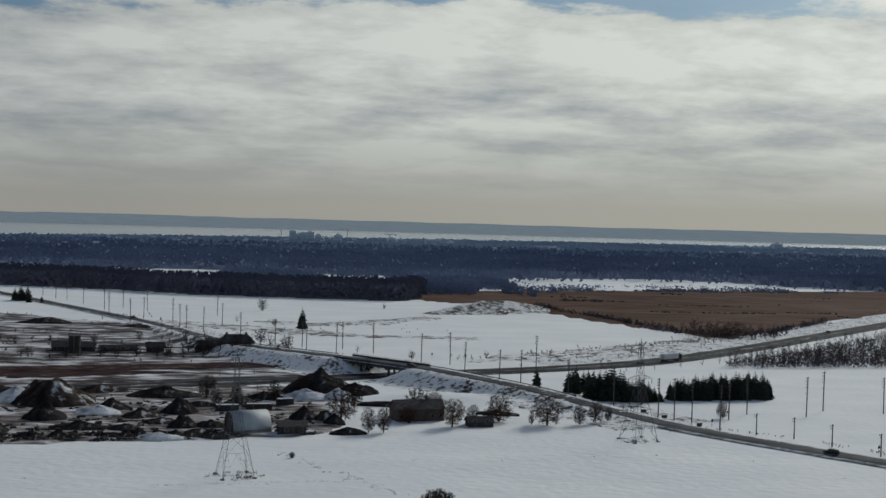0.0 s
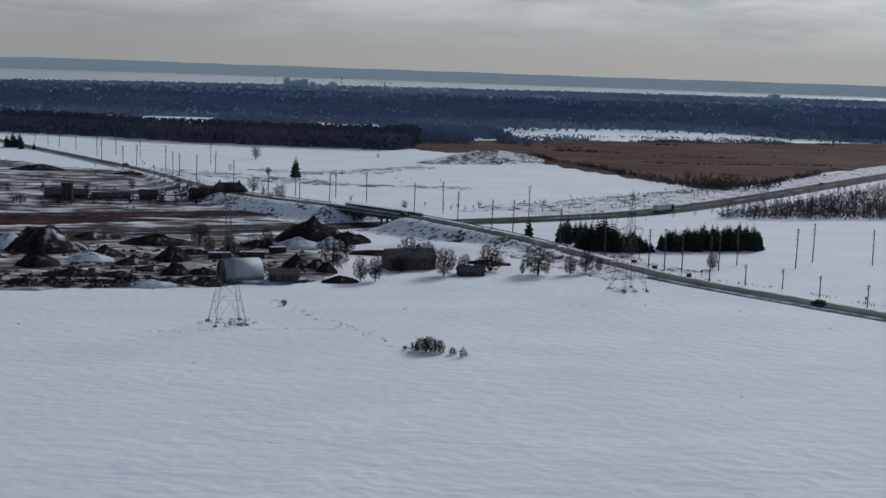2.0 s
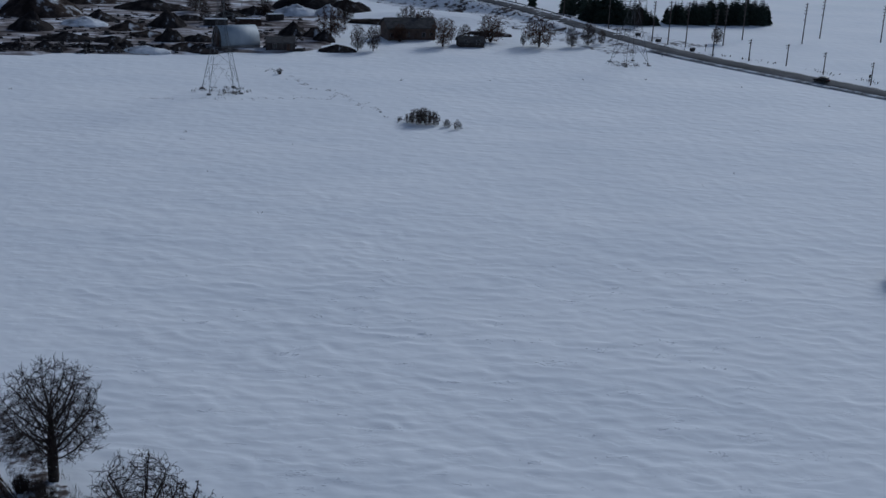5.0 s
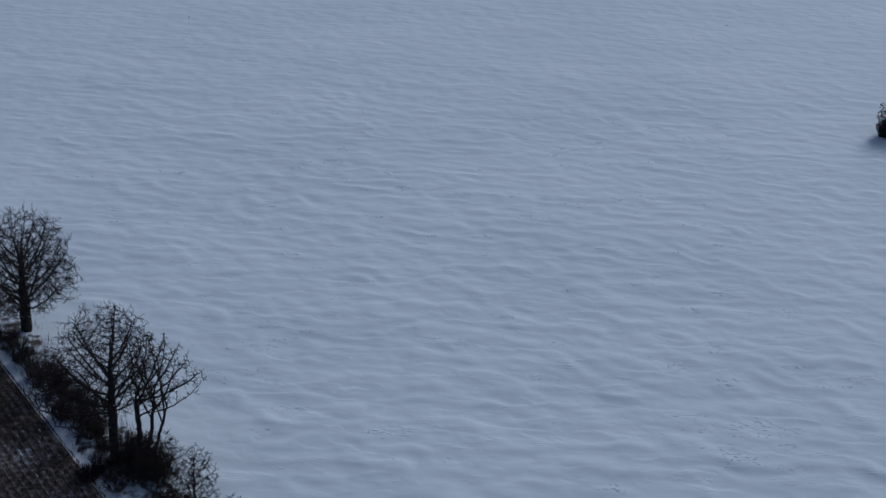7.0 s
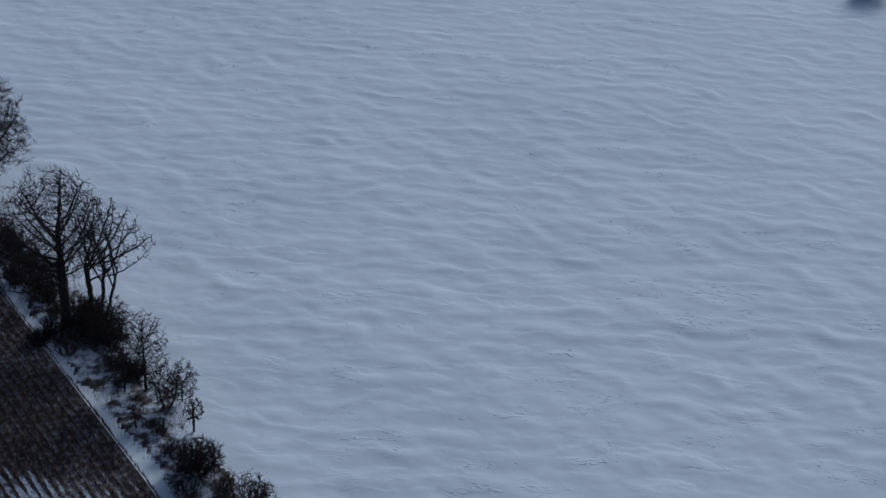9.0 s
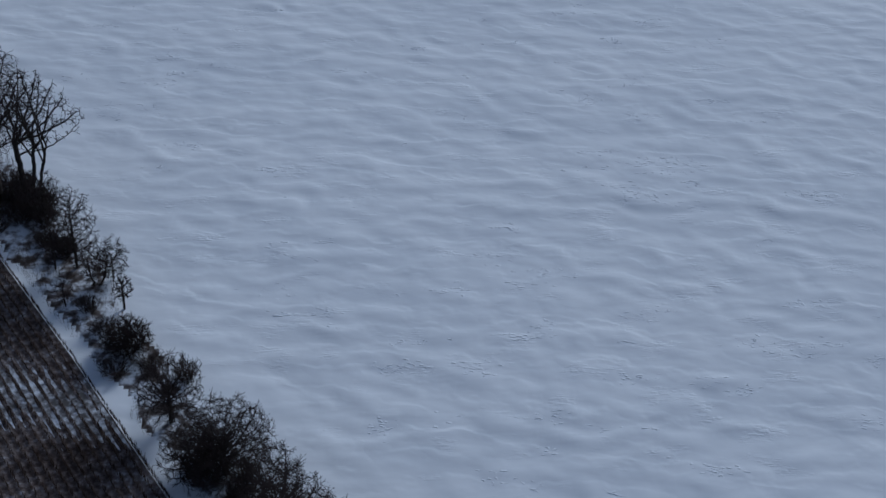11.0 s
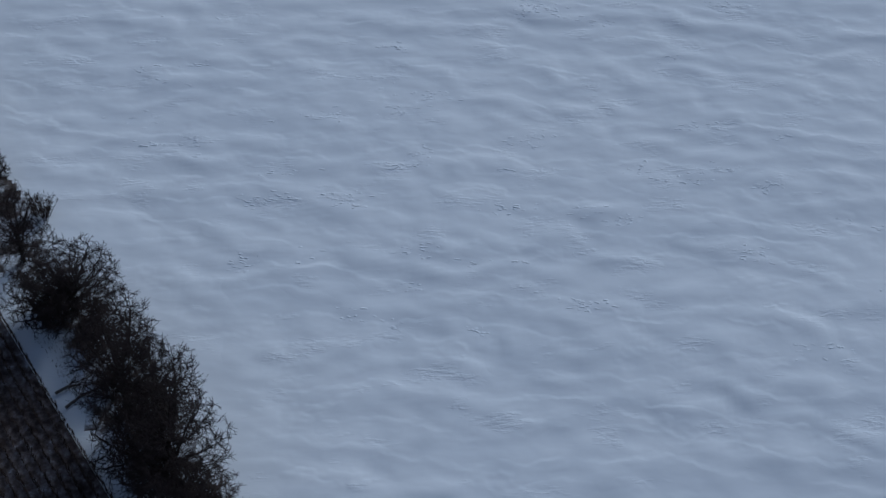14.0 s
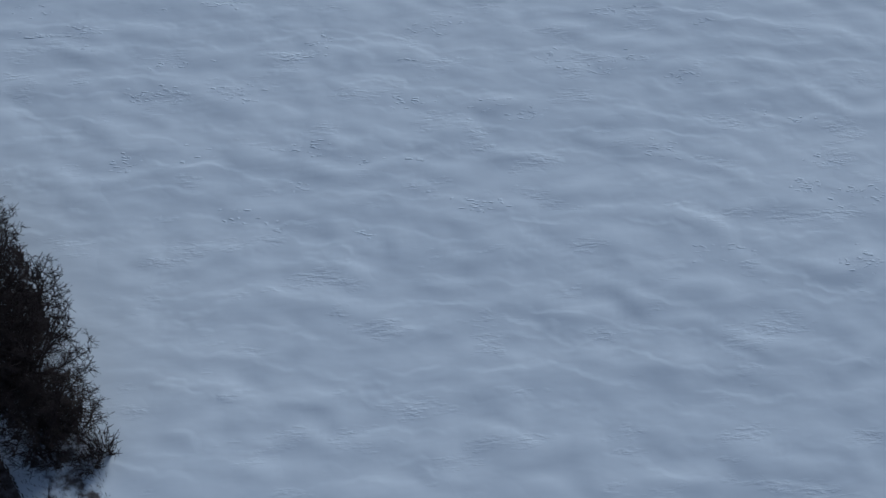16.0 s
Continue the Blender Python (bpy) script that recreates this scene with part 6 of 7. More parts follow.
heap(64, 424, 7, 2.4, 1.0, 32, M_BROWNPILE, "long low bank of dark debris and snow", -18, 5)
g = random.Random(81)
for k in range(15):
    x = -106 + 5.0 * k + g.uniform(-1.5, 1.5)
    y = float(np.interp(x, [-110, -78, -45, -19], [361, 368, 371, 378])) + g.uniform(0, 4.5)
    heap(x, y, g.uniform(2.2, 4.0), g.uniform(1.5, 2.4), g.uniform(1.0, 2.3), 90 + k, M_DARKPILE, "low dark debris pile dusted with snow", g.uniform(-15, 15), 4)
heap(-157, 760, 15, 8, 3.6, 33, M_DARKPILE, "dark low earth mound on snowy pasture", 5, 3)
heap(-100, 742, 10, 4, 1.8, 34, M_DARKPILE, "dark low earth mound on snowy pasture", -20, 3)
for k, (x, y, rx) in enumerate(((-140, 372, 12), (-150, 400, 14), (-130, 420, 12), (-165, 440, 15))):
    heap(x, y, rx, 7, 4, 60 + k, M_DARKPILE, DP, 0, 4)

# scattered planks, blocks and rubble over the yard
rub = Mesh()
g = random.Random(66)
for k in range(1700):
    f = g.random()
    x, y = g.uniform(-110, -2), 0
    lo = float(np.interp(x, [-110, -78, -45, -19, 7, 41], [357, 365, 368, 376, 382, 392]))
    y = lo + (g.random() ** 1.7) * 95
    if vnoise(x / 9 + 7, y / 9) < 0.45:
        continue
    a, L, w, h = g.gauss(0, 0.7), g.uniform(0.4, 3.0), g.uniform(0.3, 1.1), g.uniform(0.15, 0.9)
    c, s = math.cos(a), math.sin(a)
    z = 0.3
    base = [(-L / 2, -w / 2), (L / 2, -w / 2), (L / 2 * g.uniform(0.6, 1), w / 2), (-L / 2, w / 2 * g.uniform(0.6, 1))]
    v = [(x + c * p - s * q, y + s * p + c * q, z - 0.3) for p, q in base] + [(x + 0.8 * (c * p - s * q), y + 0.8 * (s * p + c * q), z + h * g.uniform(0.6, 1.1)) for p, q in base]
    rub.add(v, [(4, 5, 6, 7), (0, 1, 5, 4), (1, 2, 6, 5), (2, 3, 7, 6), (3, 0, 4, 7)])
tagged(new("rubble", rub.data("rubble", M_BLACKWOOD)), "dark scattered rubble and timber over the snowy yard", "rubble", kind="stuff")

# fabric shelter
shel = empty("fabric_shelter", -23.6, 384.5, 0.3, 21)
half, L, H = 4.9, 12.6, 6.6
arc = [(-half, 0), (-half, 1.6)] + [(-half * math.cos(t), 1.6 + (H - 1.6) * math.sin(t)) for t in np.linspace(0.12, math.pi - 0.12, 13)] + [(half, 1.6), (half, 0)]
m = Mesh()
for k, (y, z) in enumerate(arc):
    m.v += [(-L / 2, y, z), (L / 2, y, z)]
for k in range(len(arc) - 1):
    m.f.append((2 * k, 2 * k + 1, 2 * k + 3, 2 * k + 2))
cover = part("cover", m, M_FABRIC, shel, "pale blue-grey stretched fabric cover", smooth=True)
mod = cover.modifiers.new("thick", "SOLIDIFY")
mod.thickness = 0.12
for s in (-1, 1):
    outline = [(s * (L / 2 - 0.25), y * 0.985, z * 0.985) for y, z in arc]
    m = Mesh()
    n = len(outline)
    m.v = outline + [(p[0] + 0.1 * s, p[1], p[2]) for p in outline]
    m.f = [tuple(range(n)), tuple(range(2 * n - 1, n - 1, -1))] + [(k, n + k, n + (k + 1) % n, (k + 1) % n) for k in range(n)]
    end = part("end_wall", m, M_BLACKWOOD, shel, "dark shaded end wall")
    part("door", Mesh().slab(s * (L / 2) - 0.08, -2.1, 0, s * (L / 2) + 0.08, 2.1, 4.2, 0.03), M_RUSTBOX, end)
for k in range(6):
    x = -L / 2 + 0.1 + (L - 0.2) * k / 5
    m = Mesh()
    for (y0, z0), (y1, z1) in zip(arc, arc[1:]):
        m.tube((x, y0 * 0.985, z0 * 0.985), (x, y1 * 0.985, z1 * 0.985), 0.09, 0.09, 4, False)
    part("rib", m, M_STEEL, shel)
for s in (-1, 1):
    part("base_wall", Mesh().slab(-L / 2, s * half - 0.4, -0.2, L / 2, s * half + 0.4, 1.0, 0.05), M_CONC, shel)
tagged(shel, "pale blue-grey fabric arch shelter on a block base", "storage shelter")


def gable(name, x, y, turn, L, W, eave, ridge, wall_mat, roof_mat, label, windows=3, door=True, chimneys=0, hip=0.0, category="house", snow=False, z=0.25):
    """A house with walls, two roof slopes, windows with panes and frames, a door and chimneys; ridge along x."""
    ob = empty(name, x, y, z, turn)
    out = [(-W / 2, -0.3), (W / 2, -0.3), (W / 2, eave), (0, ridge - 0.15) if not hip else (0, eave + 0.02), (-W / 2, eave)]
    m = Mesh()
    n = len(out)
    m.v = [(-L / 2, p, q) for p, q in out] + [(L / 2, p, q) for p, q in out]
    m.f = [tuple(range(n)), tuple(range(2 * n - 1, n - 1, -1))] + [(k, n + k, n + (k + 1) % n, (k + 1) % n) for k in range(n)]
    wall = part("wall", m, wall_mat, ob)
    ov = 0.5
    for s in (-1, 1):
        a, b = L / 2 + ov, L / 2 + ov - hip
        yo, ze = s * (W / 2 + ov), eave - ov * (ridge - eave) / (W / 2)
        m = Mesh().add([(-a, yo, ze), (a, yo, ze), (b, 0, ridge), (-b, 0, ridge), (-a, yo, ze + 0.22), (a, yo, ze + 0.22), (b, 0, ridge + 0.25), (-b, 0, ridge + 0.25)],
                       [(0, 1, 2, 3), (7, 6, 5, 4), (0, 4, 5, 1), (1, 5, 6, 2), (2, 6, 7, 3), (3, 7, 4, 0)])
        roof = part("roof", m, roof_mat, ob)
        if snow:
            m = Mesh().add([(-a * 0.96, yo * 0.9, ze + 0.36), (a * 0.96, yo * 0.9, ze + 0.36), (b * 0.94, yo * 0.1, ridge + 0.28), (-b * 0.94, yo * 0.1, ridge + 0.28), (-a * 0.9, yo * 0.55, ze + 0.36 + (ridge - ze) * 0.42), (a * 0.9, yo * 0.55, ze + 0.36 + (ridge - ze) * 0.42)],
                           [(0, 1, 5, 4), (4, 5, 2, 3)])
            part("roof_snow", m, M_SNOWROOF, roof, "thin snow on the slope")
        if hip:
            m = Mesh().add([(s * a, -W / 2 - ov, ze), (s * a, W / 2 + ov, ze), (s * b, 0, ridge), (s * a, -W / 2 - ov, ze + 0.22), (s * a, W / 2 + ov, ze + 0.22), (s * b, 0, ridge + 0.25)],
                           [(0, 1, 2), (5, 4, 3), (0, 3, 4, 1), (1, 4, 5, 2), (2, 5, 3, 0)])
            part("roof", m, roof_mat, ob)
    floors = 2 if eave > 4.2 else 1
    for f in range(floors):
        for k in range(windows):
            wx = -L / 2 + L * (k + 0.5) / windows
            if door and f == 0 and k == windows // 2:
                d = part("door", Mesh().slab(wx - 0.5, -W / 2 - 0.07, 0, wx + 0.5, -W / 2 + 0.02, 2.1, 0.02), M_RUSTBOX, ob)
                part("handle", Mesh().tube((wx + 0.35, -W / 2 - 0.13, 1.0), (wx + 0.35, -W / 2 - 0.05, 1.0), 0.05, 0.05, 6), M_STEEL, d)
                continue
            z0 = 0.9 + f * 2.8
            win = part("window", Mesh().slab(wx - 0.65, -W / 2 - 0.08, z0 - 0.1, wx + 0.65, -W / 2 + 0.02, z0 + 1.4, 0.02), M_PLASTER, ob)
            part("pane", Mesh().box(wx - 0.52, -W / 2 - 0.10, z0, wx + 0.52, -W / 2 - 0.06, z0 + 1.28), M_DARKGLASS, win)
    for k in range(chimneys):
        cx = (-0.28 + 0.56 * k) * L if chimneys > 1 else 0.2 * L
        part("chimney", Mesh().slab(cx - 0.5, -0.45, ridge - 1.2, cx + 0.5, 0.45, ridge + 1.3, 0.06), M_BRICK, ob)
    return tagged(ob, label, category)


gable("farmhouse", -37, 613, 8, 17, 9, 5.8, 9.0, M_BRICK, M_ROOF, "dark brick farmhouse with a hipped roof and chimneys", 5, True, 2, hip=3.5)
gable("outbuilding", -50.5, 611, 8, 10, 7, 4.0, 6.2, M_BLACKWOOD, M_ROOF, "low dark wooden wing beside the farmhouse", 3, True, category="outbuilding")
gable("shed", -76.2, 611, 5, 8.6, 6, 2.7, 4.8, M_BLACKWOOD, M_ROOF, "small dark gabled shed with snowy surroundings", 2, True, category="shed")
gable("yard_house", 33.5, 412, 14, 17, 9, 4.0, 6.6, M_BRICK, M_ROOF, "dark brown single-storey building among bare trees", 6, True, 1, category="building")
gable("yard_shed", -9.6, 381, 8, 8.5, 6, 2.6, 3.8, M_BLACKWOOD, M_ROOF, "low dark shed next to the fabric shelter", 2, True, category="shed")
gable("yard_shed", 53.5, 399, 6, 8.5, 5, 1.5, 2.9, M_BLACKWOOD, M_ROOF, "low dark roofed shed half sunk in brush", 2, False, category="shed")
gable("barn", -115, 610, 4, 20, 8, 2.4, 4.6, M_BLACKWOOD, M_ROOF, "long low dark ruined barn behind the silo", 6, True, category="barn")
gable("barn", -94, 612, 5, 17, 6, 1.2, 2.9, M_BLACKWOOD, M_ROOF, "long low dark barn on the farm", 4, False, category="barn")

silo = empty("silo", -113, 600, 0)
m = Mesh().tube((0, 0, -0.3), (0, 0, 8.6), 2.75, 2.75, 20)
part("drum", m, M_BLACKWOOD, silo, "dark weathered concrete drum")
for k in range(7):
    part("hoop", Mesh().tube((0, 0, 0.9 + 1.15 * k), (0, 0, 1.0 + 1.15 * k), 2.80, 2.80, 20), M_RUSTBOX, silo)
part("rim", Mesh().tube((0, 0, 8.5), (0, 0, 8.8), 2.85, 2.85, 20), M_BLACKWOOD, silo)
part("ladder", Mesh().box(-0.25, -2.9, 0.5, 0.25, -2.8, 8.5), M_STEEL, silo)
tagged(silo, "roofless dark concrete silo with steel hoops", "silo")


def container(x, y, turn, L, W, H, mat, label, category="container"):
    ob = empty("container", x, y, 0.35, turn)
    part("body", Mesh().slab(-L / 2, -W / 2, 0.15, L / 2, W / 2, H, 0.06), mat, ob)
    for k in range(int(L / 0.9)):
        xx = -L / 2 + 0.5 + 0.9 * k
        part("rib", Mesh().box(xx, -W / 2 - 0.06, 0.3, xx + 0.35, -W / 2 + 0.02, H - 0.2), mat, ob)
    part("roof_snow", Mesh().slab(-L / 2 + 0.2, -W / 2 + 0.2, H - 0.02, L / 2 - 0.2, W / 2 - 0.2, H + 0.18, 0.08), M_SNOWROOF, ob)
    return tagged(ob, label, category, "containers in the yard")


for x, y, t, L in ((-32, 424, 4, 8), (-21, 427, 3, 9), (-12, 440, 20, 6)):
    container(x, y, t, L, 2.5, 2.3, M_RUSTBOX if L > 8 else M_BLACKWOOD, "dark steel container with snow on top")


# ---- vehicles ----
M_CARDARK = material("dark_car_paint", [(0.012, 0.012, 0.014), (0.02, 0.02, 0.023)], 0.5, 1, 0, spec=0.15)
M_CARBLUE = material("blue_car_paint", [(0.02, 0.05, 0.13), (0.03, 0.065, 0.16)], 0.3, 1, 0, spec=0.5)
M_WHITEBOX = material("white_trailer_panel", [(0.42, 0.44, 0.46), (0.52, 0.54, 0.56)], 0.5, 0.5, 0)
M_TYRE = material("tyre_rubber", [(0.012, 0.012, 0.012), (0.025, 0.025, 0.025)], 0.9, 3, 0)
M_LAMP = material("lamp_glass", [(0.35, 0.35, 0.33), (0.5, 0.5, 0.48)], 0.15, 2, 0)
M_REDLAMP = material("red_lamp_glass", [(0.25, 0.012, 0.01), (0.35, 0.02, 0.015)], 0.2, 2, 0)


def wheel(parent, x, y, r, w):
    t = part("tyre", Mesh().tube((x, y - w / 2, r), (x, y + w / 2, r), r, r, 16), M_TYRE, parent)
    part("rim", Mesh().tube((x, y - w / 2 - 0.01, r), (x, y + w / 2 + 0.01, r), r * 0.6, r * 0.6, 12), M_STEEL, t)


def car(x, y, z, turn, mat, label, suv=True):
    ob = empty("car", x, y, z, turn)
    hb, ht = (1.0, 1.75) if suv else (0.85, 1.42)
    body = [(-2.3, 0.35), (-2.25, 0.3), (2.25, 0.3), (2.35, 0.5), (2.3, 0.8), (1.3, hb), (-2.15, hb + 0.05), (-2.35, 0.75)]
    part("body", Mesh().prism(body, -0.92, 0.92), mat, ob)
    cab = [(-2.15, hb), (1.1, hb), (0.45, ht - 0.05), (0.2, ht), (-1.7, ht), (-2.0, ht - 0.1)]
    top = part("cabin", Mesh().prism(cab, -0.8, 0.8), mat, ob)
    part("windscreen", Mesh().add([(1.12, -0.7, hb + 0.03), (1.12, 0.7, hb + 0.03), (0.5, 0.66, ht - 0.12), (0.5, -0.66, ht - 0.12)], [(0, 1, 2, 3)]), M_DARKGLASS, top)
    for s in (-1, 1):
        part("side_window", Mesh().box(-1.8, s * 0.81 - 0.01, hb + 0.1, 0.5, s * 0.81 + 0.01, ht - 0.15), M_DARKGLASS, top)
        part("headlight", Mesh().slab(2.24, s * 0.65 - 0.18, 0.6, 2.37, s * 0.65 + 0.18, 0.78, 0.03), M_LAMP, ob)
        part("tail_light", Mesh().slab(-2.38, s * 0.75 - 0.12, 0.7, -2.25, s * 0.75 + 0.12, 1.0, 0.03), M_REDLAMP, ob)
        for wx in (-1.45, 1.45):
            wheel(ob, wx, s * 0.82, 0.36, 0.24)
    part("bumper", Mesh().slab(2.2, -0.85, 0.32, 2.42, 0.85, 0.5, 0.04), M_TYRE, ob)
    return tagged(ob, label, "car", "vehicles")


def on_road(line, x, y, side, up):
    k = int(np.argmin(np.hypot(line[:, 0] - x, line[:, 1] - y)))
    k = min(max(k, 1), len(line) - 2)
    d = Vector(line[k + 1][:2]) - Vector(line[k - 1][:2])
    d.normalize()
    p = Vector(line[k][:2]) + Vector((d.y, -d.x)) * side
    return p.x, p.y, float(line[k][2]) + up, math.degrees(math.atan2(d.y, d.x))


x, y, z, t = on_road(ROAD, 156.5, 350, 1.9, 0.66)
car(x, y, z, t + 180, M_CARDARK, "black sport utility vehicle driving on the salted road")
x, y, z, t = on_road(ROAD, -112, 800, -1.9, 0.66)
car(x, y, z, t, M_CARDARK, "dark car on the far stretch of road", False)
x, y, z, t = on_road(ROAD, 44, 517, 1.9, 0.66)
car(x, y, z, t, M_CARDARK, "dark car crossing the road bridge", False)
x, y, z, t = on_road(LOWER, 158, 588, 4.6, 0.54)
car(x, y, z, t, M_CARBLUE, "blue car on the lower highway", False)
car(181, 341.5, zat(181, 341.5) + 0.1, 20, M_CARDARK, "dark vehicle parked in snow beside the road")
x, y, z, t = on_road(LOWER, 352, 784, -4.6, 0.54)
car(x, y, z, t, M_CARDARK, "dark car on the far highway", False)

x, y, z, t = on_road(LOWER, 181, 606, 4.6, 0.54)
truck = empty("truck", x, y, z, t)
part("trailer", Mesh().slab(-8, -1.28, 1.25, 5.0, 1.28, 4.0, 0.06), M_WHITEBOX, truck, "long white box trailer")
cabp = part("cab", Mesh().prism([(5.4, 0.7), (8.0, 0.7), (8.0, 2.2), (7.6, 3.3), (5.4, 3.6)], -1.22, 1.22), M_CARDARK, truck)
part("windscreen", Mesh().add([(8.02, -1.05, 2.25), (8.02, 1.05, 2.25), (7.66, 1.0, 3.2), (7.66, -1.0, 3.2)], [(0, 1, 2, 3)]), M_DARKGLASS, cabp)
part("chassis", Mesh().box(-7.8, -0.5, 0.75, 7.6, 0.5, 1.25), M_TYRE, truck)
for wx in (-6.8, -5.5, 4.0, 5.2, 7.2):
    for s in (-1, 1):
        wheel(truck, wx, s * 1.05, 0.5, 0.3)
tagged(truck, "long white box trailer truck on the lower highway", "truck", "vehicles")

# road signs and small boxes by the road
def road_sign(x, y, turn, h=2.6):
    ob = empty("road_sign", x, y, zat(x, y), turn)
    part("post", Mesh().slab(-0.06, -0.06, -0.3, 0.06, 0.06, h, 0.01), M_POLE, ob)
    part("panel", Mesh().slab(-0.45, -0.11, h - 0.9, 0.45, -0.06, h, 0.02), M_BLACKWOOD, ob, "dark back of a sign panel")
    return tagged(ob, "roadside sign on a wooden post seen from behind", "road sign", "road signs")


for x, y, t in ((136, 402, 30), (173, 352, 20), (113.5, 426, 40), (60, 603, 30), (110, 424, 50)):
    road_sign(x, y, t)
for k, (x, y) in enumerate(((120, 432), (124, 419), (131.5, 402))):
    ob = empty("utility_cabinet", x, y, zat(x, y), 20 * k)
    part("body", Mesh().slab(-0.9, -0.5, 0, 0.9, 0.5, 1.1, 0.06), M_BLACKWOOD, ob)
    part("lid", Mesh().slab(-0.96, -0.56, 1.08, 0.96, 0.56, 1.18, 0.03), M_ROOF, ob)
    tagged(ob, "low dark utility cabinet in roadside snow", "utility cabinet", "utility cabinets")

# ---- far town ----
# Both colours are lifted to pale blue, with haze over unlit faces painted in.
M_TOWER = material("haze_lifted_tower_wall", [(0.58, 0.68, 0.74), (0.70, 0.79, 0.84)], 0.9, 0.05, 0)
M_TOWERGLASS = material("haze_lifted_far_parts", [(0.30, 0.37, 0.43), (0.40, 0.47, 0.53)], 0.9, 0.1, 0, spec=0.05)


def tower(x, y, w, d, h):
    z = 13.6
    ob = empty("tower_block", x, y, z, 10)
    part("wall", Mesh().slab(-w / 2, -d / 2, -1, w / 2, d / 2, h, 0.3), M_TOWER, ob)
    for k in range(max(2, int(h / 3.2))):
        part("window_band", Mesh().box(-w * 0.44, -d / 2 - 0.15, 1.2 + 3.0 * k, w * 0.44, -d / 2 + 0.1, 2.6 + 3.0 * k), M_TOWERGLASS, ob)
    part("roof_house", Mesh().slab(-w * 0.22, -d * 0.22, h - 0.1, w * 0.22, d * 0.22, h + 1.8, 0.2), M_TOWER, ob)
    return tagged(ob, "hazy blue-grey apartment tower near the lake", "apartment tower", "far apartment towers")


def polar(px_deg, r):
    return EYE[0] + math.sin(radians(px_deg)) * r, EYE[1] + math.cos(radians(px_deg)) * r


for deg, w, h in ((-0.18, 11, 24), (0.08, 9, 19), (0.28, 15, 21), (0.6, 13, 23), (0.95, 11, 18), (1.3, 9, 14), (1.6, 10, 13), (1.85, 13, 19), (4.25, 14, 15), (4.7, 18, 13), (5.95, 14, 13), (6.25, 18, 14), (6.6, 15, 16), (6.95, 10, 12)):
    x, y = polar(deg, 2430)
    tower(x, y, w, 12, h)
for deg, w, h in ((19.5, 26, 11), (19.95, 18, 11), (20.5, 24, 12), (21.0, 18, 12), (21.42, 22, 20), (21.95, 24, 12), (22.5, 18, 10)):
    x, y = polar(deg, 2900)
    tower(x, y, w, 14, h)


def crane(deg, r, h, jib, back):
    x, y = polar(deg, r)
    ob = empty("tower_crane", x, y, 13.0, -10)
    m = Mesh()
    for s in ((-1, -1), (1, -1), (1, 1), (-1, 1)):
        m.tube((s[0] * 0.7, s[1] * 0.7, 0), (s[0] * 0.7, s[1] * 0.7, h), 0.28, 0.28, 4)
    for k in range(int(h / 2)):
        m.tube((-0.7, -0.7, 2 * k), (0.7, -0.7, 2 * k + 2), 0.15, 0.15, 3)
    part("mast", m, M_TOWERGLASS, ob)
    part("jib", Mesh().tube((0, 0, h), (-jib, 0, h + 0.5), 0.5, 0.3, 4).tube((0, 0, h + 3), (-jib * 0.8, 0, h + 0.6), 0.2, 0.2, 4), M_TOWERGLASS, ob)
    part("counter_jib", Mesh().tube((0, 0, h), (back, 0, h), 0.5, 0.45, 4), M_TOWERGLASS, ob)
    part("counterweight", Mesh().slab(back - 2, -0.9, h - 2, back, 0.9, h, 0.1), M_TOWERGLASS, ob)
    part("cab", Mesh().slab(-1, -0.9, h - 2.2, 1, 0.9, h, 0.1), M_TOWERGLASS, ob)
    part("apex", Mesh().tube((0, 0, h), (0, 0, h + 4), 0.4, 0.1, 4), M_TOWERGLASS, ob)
    return tagged(ob, "distant construction tower crane above the town", "tower crane", "tower cranes")


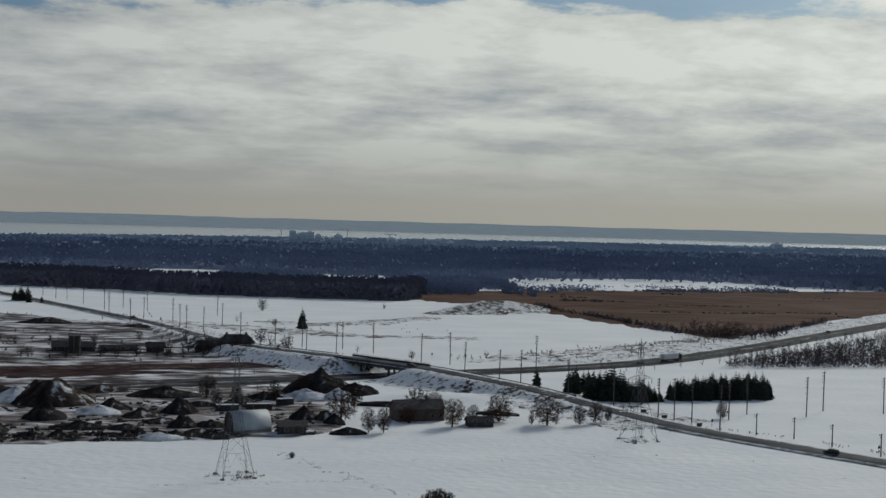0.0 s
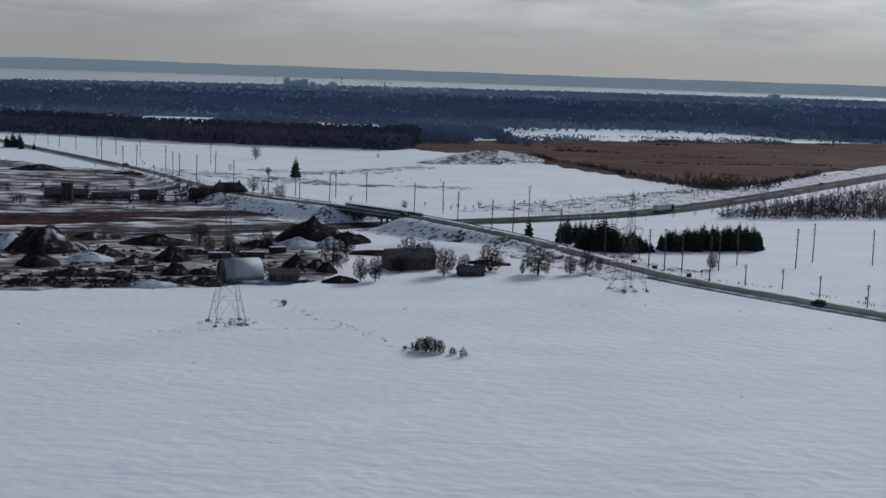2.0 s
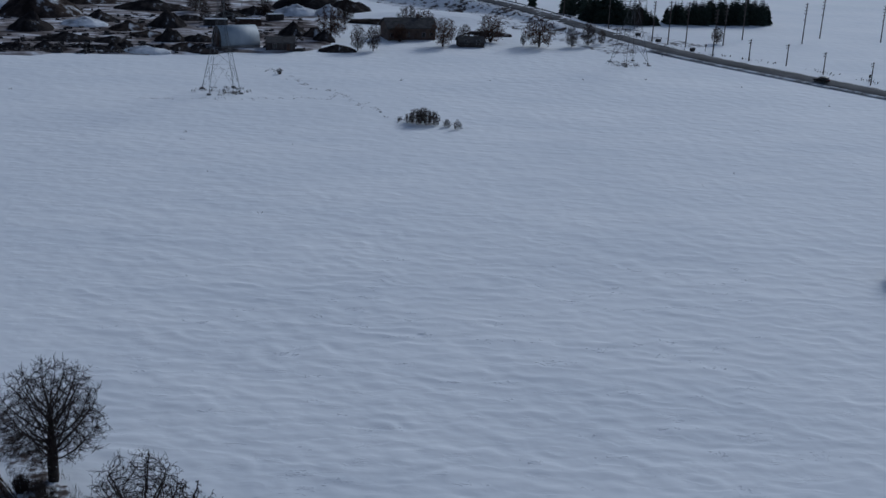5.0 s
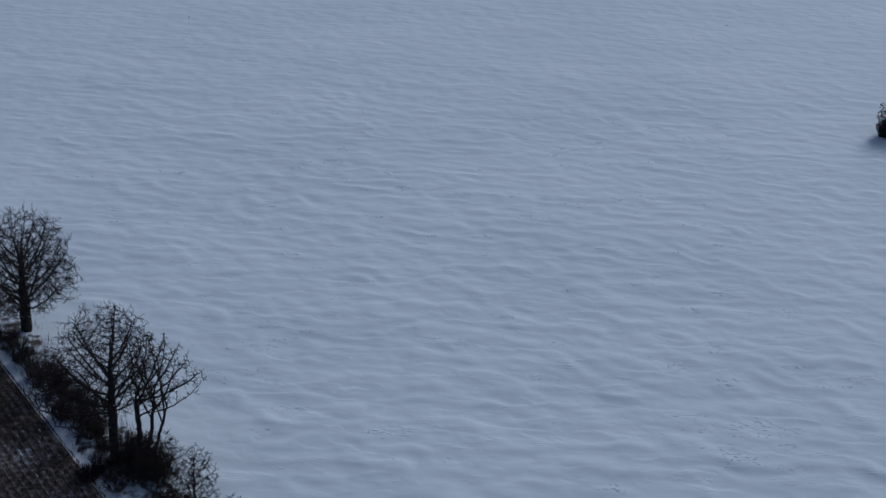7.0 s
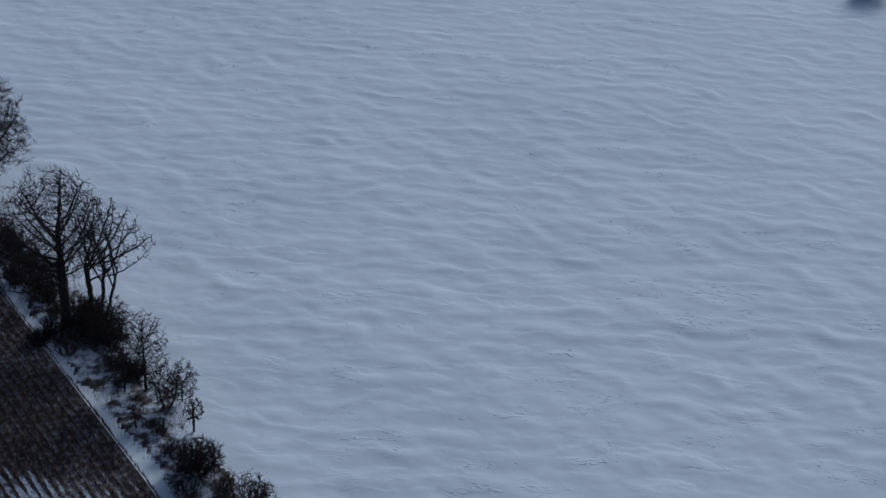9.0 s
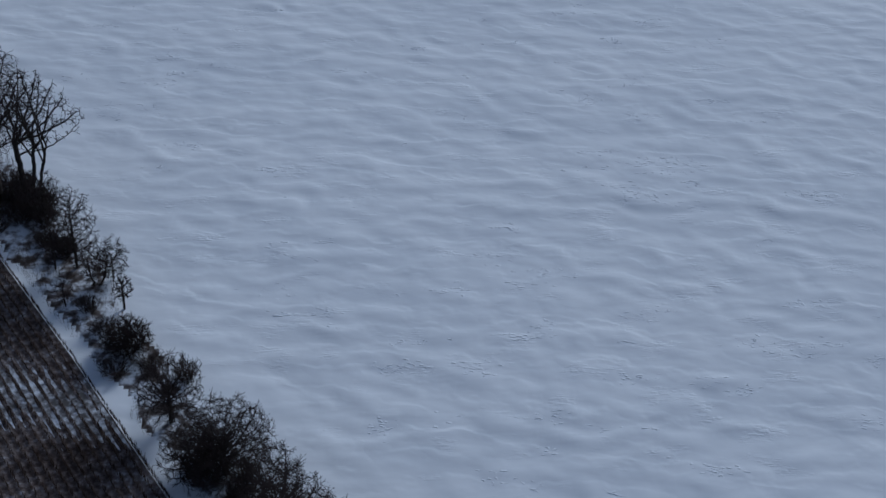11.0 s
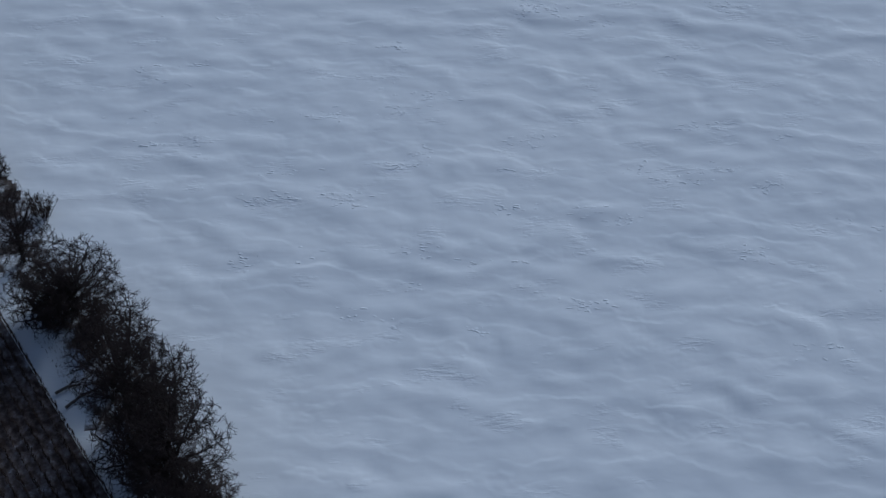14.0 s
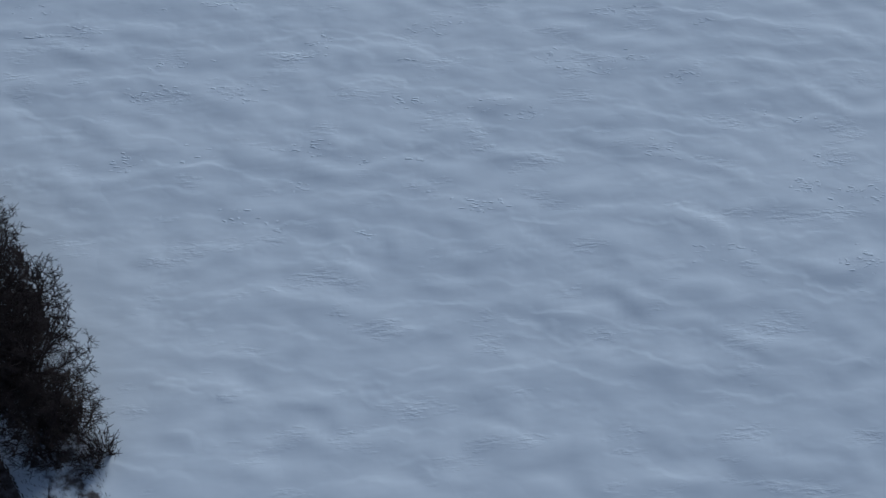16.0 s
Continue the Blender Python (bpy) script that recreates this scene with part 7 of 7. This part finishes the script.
crane(2.25, 2320, 30, 19, 4)
crane(4.17, 2320, 24, 12, 12)
x, y = polar(-0.75, 2000)
ob = empty("radio_mast", x, y, 11)
part("mast", Mesh().tube((0, 0, 0), (0, 0, 36), 0.7, 0.3, 5), M_TOWERGLASS, ob)
part("crossbar", Mesh().tube((-2.5, 0, 28), (2.5, 0, 28), 0.3, 0.3, 4).tube((-2, 0, 32), (2, 0, 32), 0.3, 0.3, 4), M_TOWERGLASS, ob)
tagged(ob, "thin grey mast rising over distant woods", "mast")

# houses of the far suburb and clearings of snow between the woods
houses = Mesh()
roofs = Mesh()
g = random.Random(12)


def little_house(x, y, s):
    z = 14.0 * min(max((y - 1200) / 1000, 0), 1) ** 1.3 + g.uniform(2, 6.5) * (1 if y > 1600 else 0.2)
    w, d, h = s * g.uniform(0.8, 1.5), s * 0.7, s * 0.5
    houses.box(x - w / 2, y - d / 2, z - 12, x + w / 2, y + d / 2, z + h)
    roofs.add([(x - w / 2 - 0.5, y - d / 2 - 0.5, z + h), (x + w / 2 + 0.5, y - d / 2 - 0.5, z + h), (x + w / 2, y, z + h * 1.7), (x - w / 2, y, z + h * 1.7), (x + w / 2 + 0.5, y + d / 2 + 0.5, z + h), (x - w / 2 - 0.5, y + d / 2 + 0.5, z + h)],
              [(0, 1, 2, 3), (3, 2, 4, 5)])


for cx, cy, n, sx, sy in ((-350, 1900, 34, 55, 40), (-75, 2180, 26, 120, 30), (240, 2080, 10, 30, 12), (330, 2060, 12, 90, 30), (620, 2250, 40, 300, 120), (1080, 2300, 40, 120, 80), (60, 2250, 40, 300, 120), (880, 2150, 16, 200, 40), (-250, 2150, 20, 120, 60)):
    for _ in range(n // 2):
        little_house(cx + g.gauss(0, sx * 0.6), cy + g.gauss(0, sy * 0.6), g.uniform(3.5, 7))
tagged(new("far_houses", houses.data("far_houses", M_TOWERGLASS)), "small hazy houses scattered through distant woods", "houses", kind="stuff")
tagged(new("far_roofs", roofs.data("far_roofs", M_SNOWROOF)), "snow-covered roofs of a distant suburb", "roofs", kind="stuff")
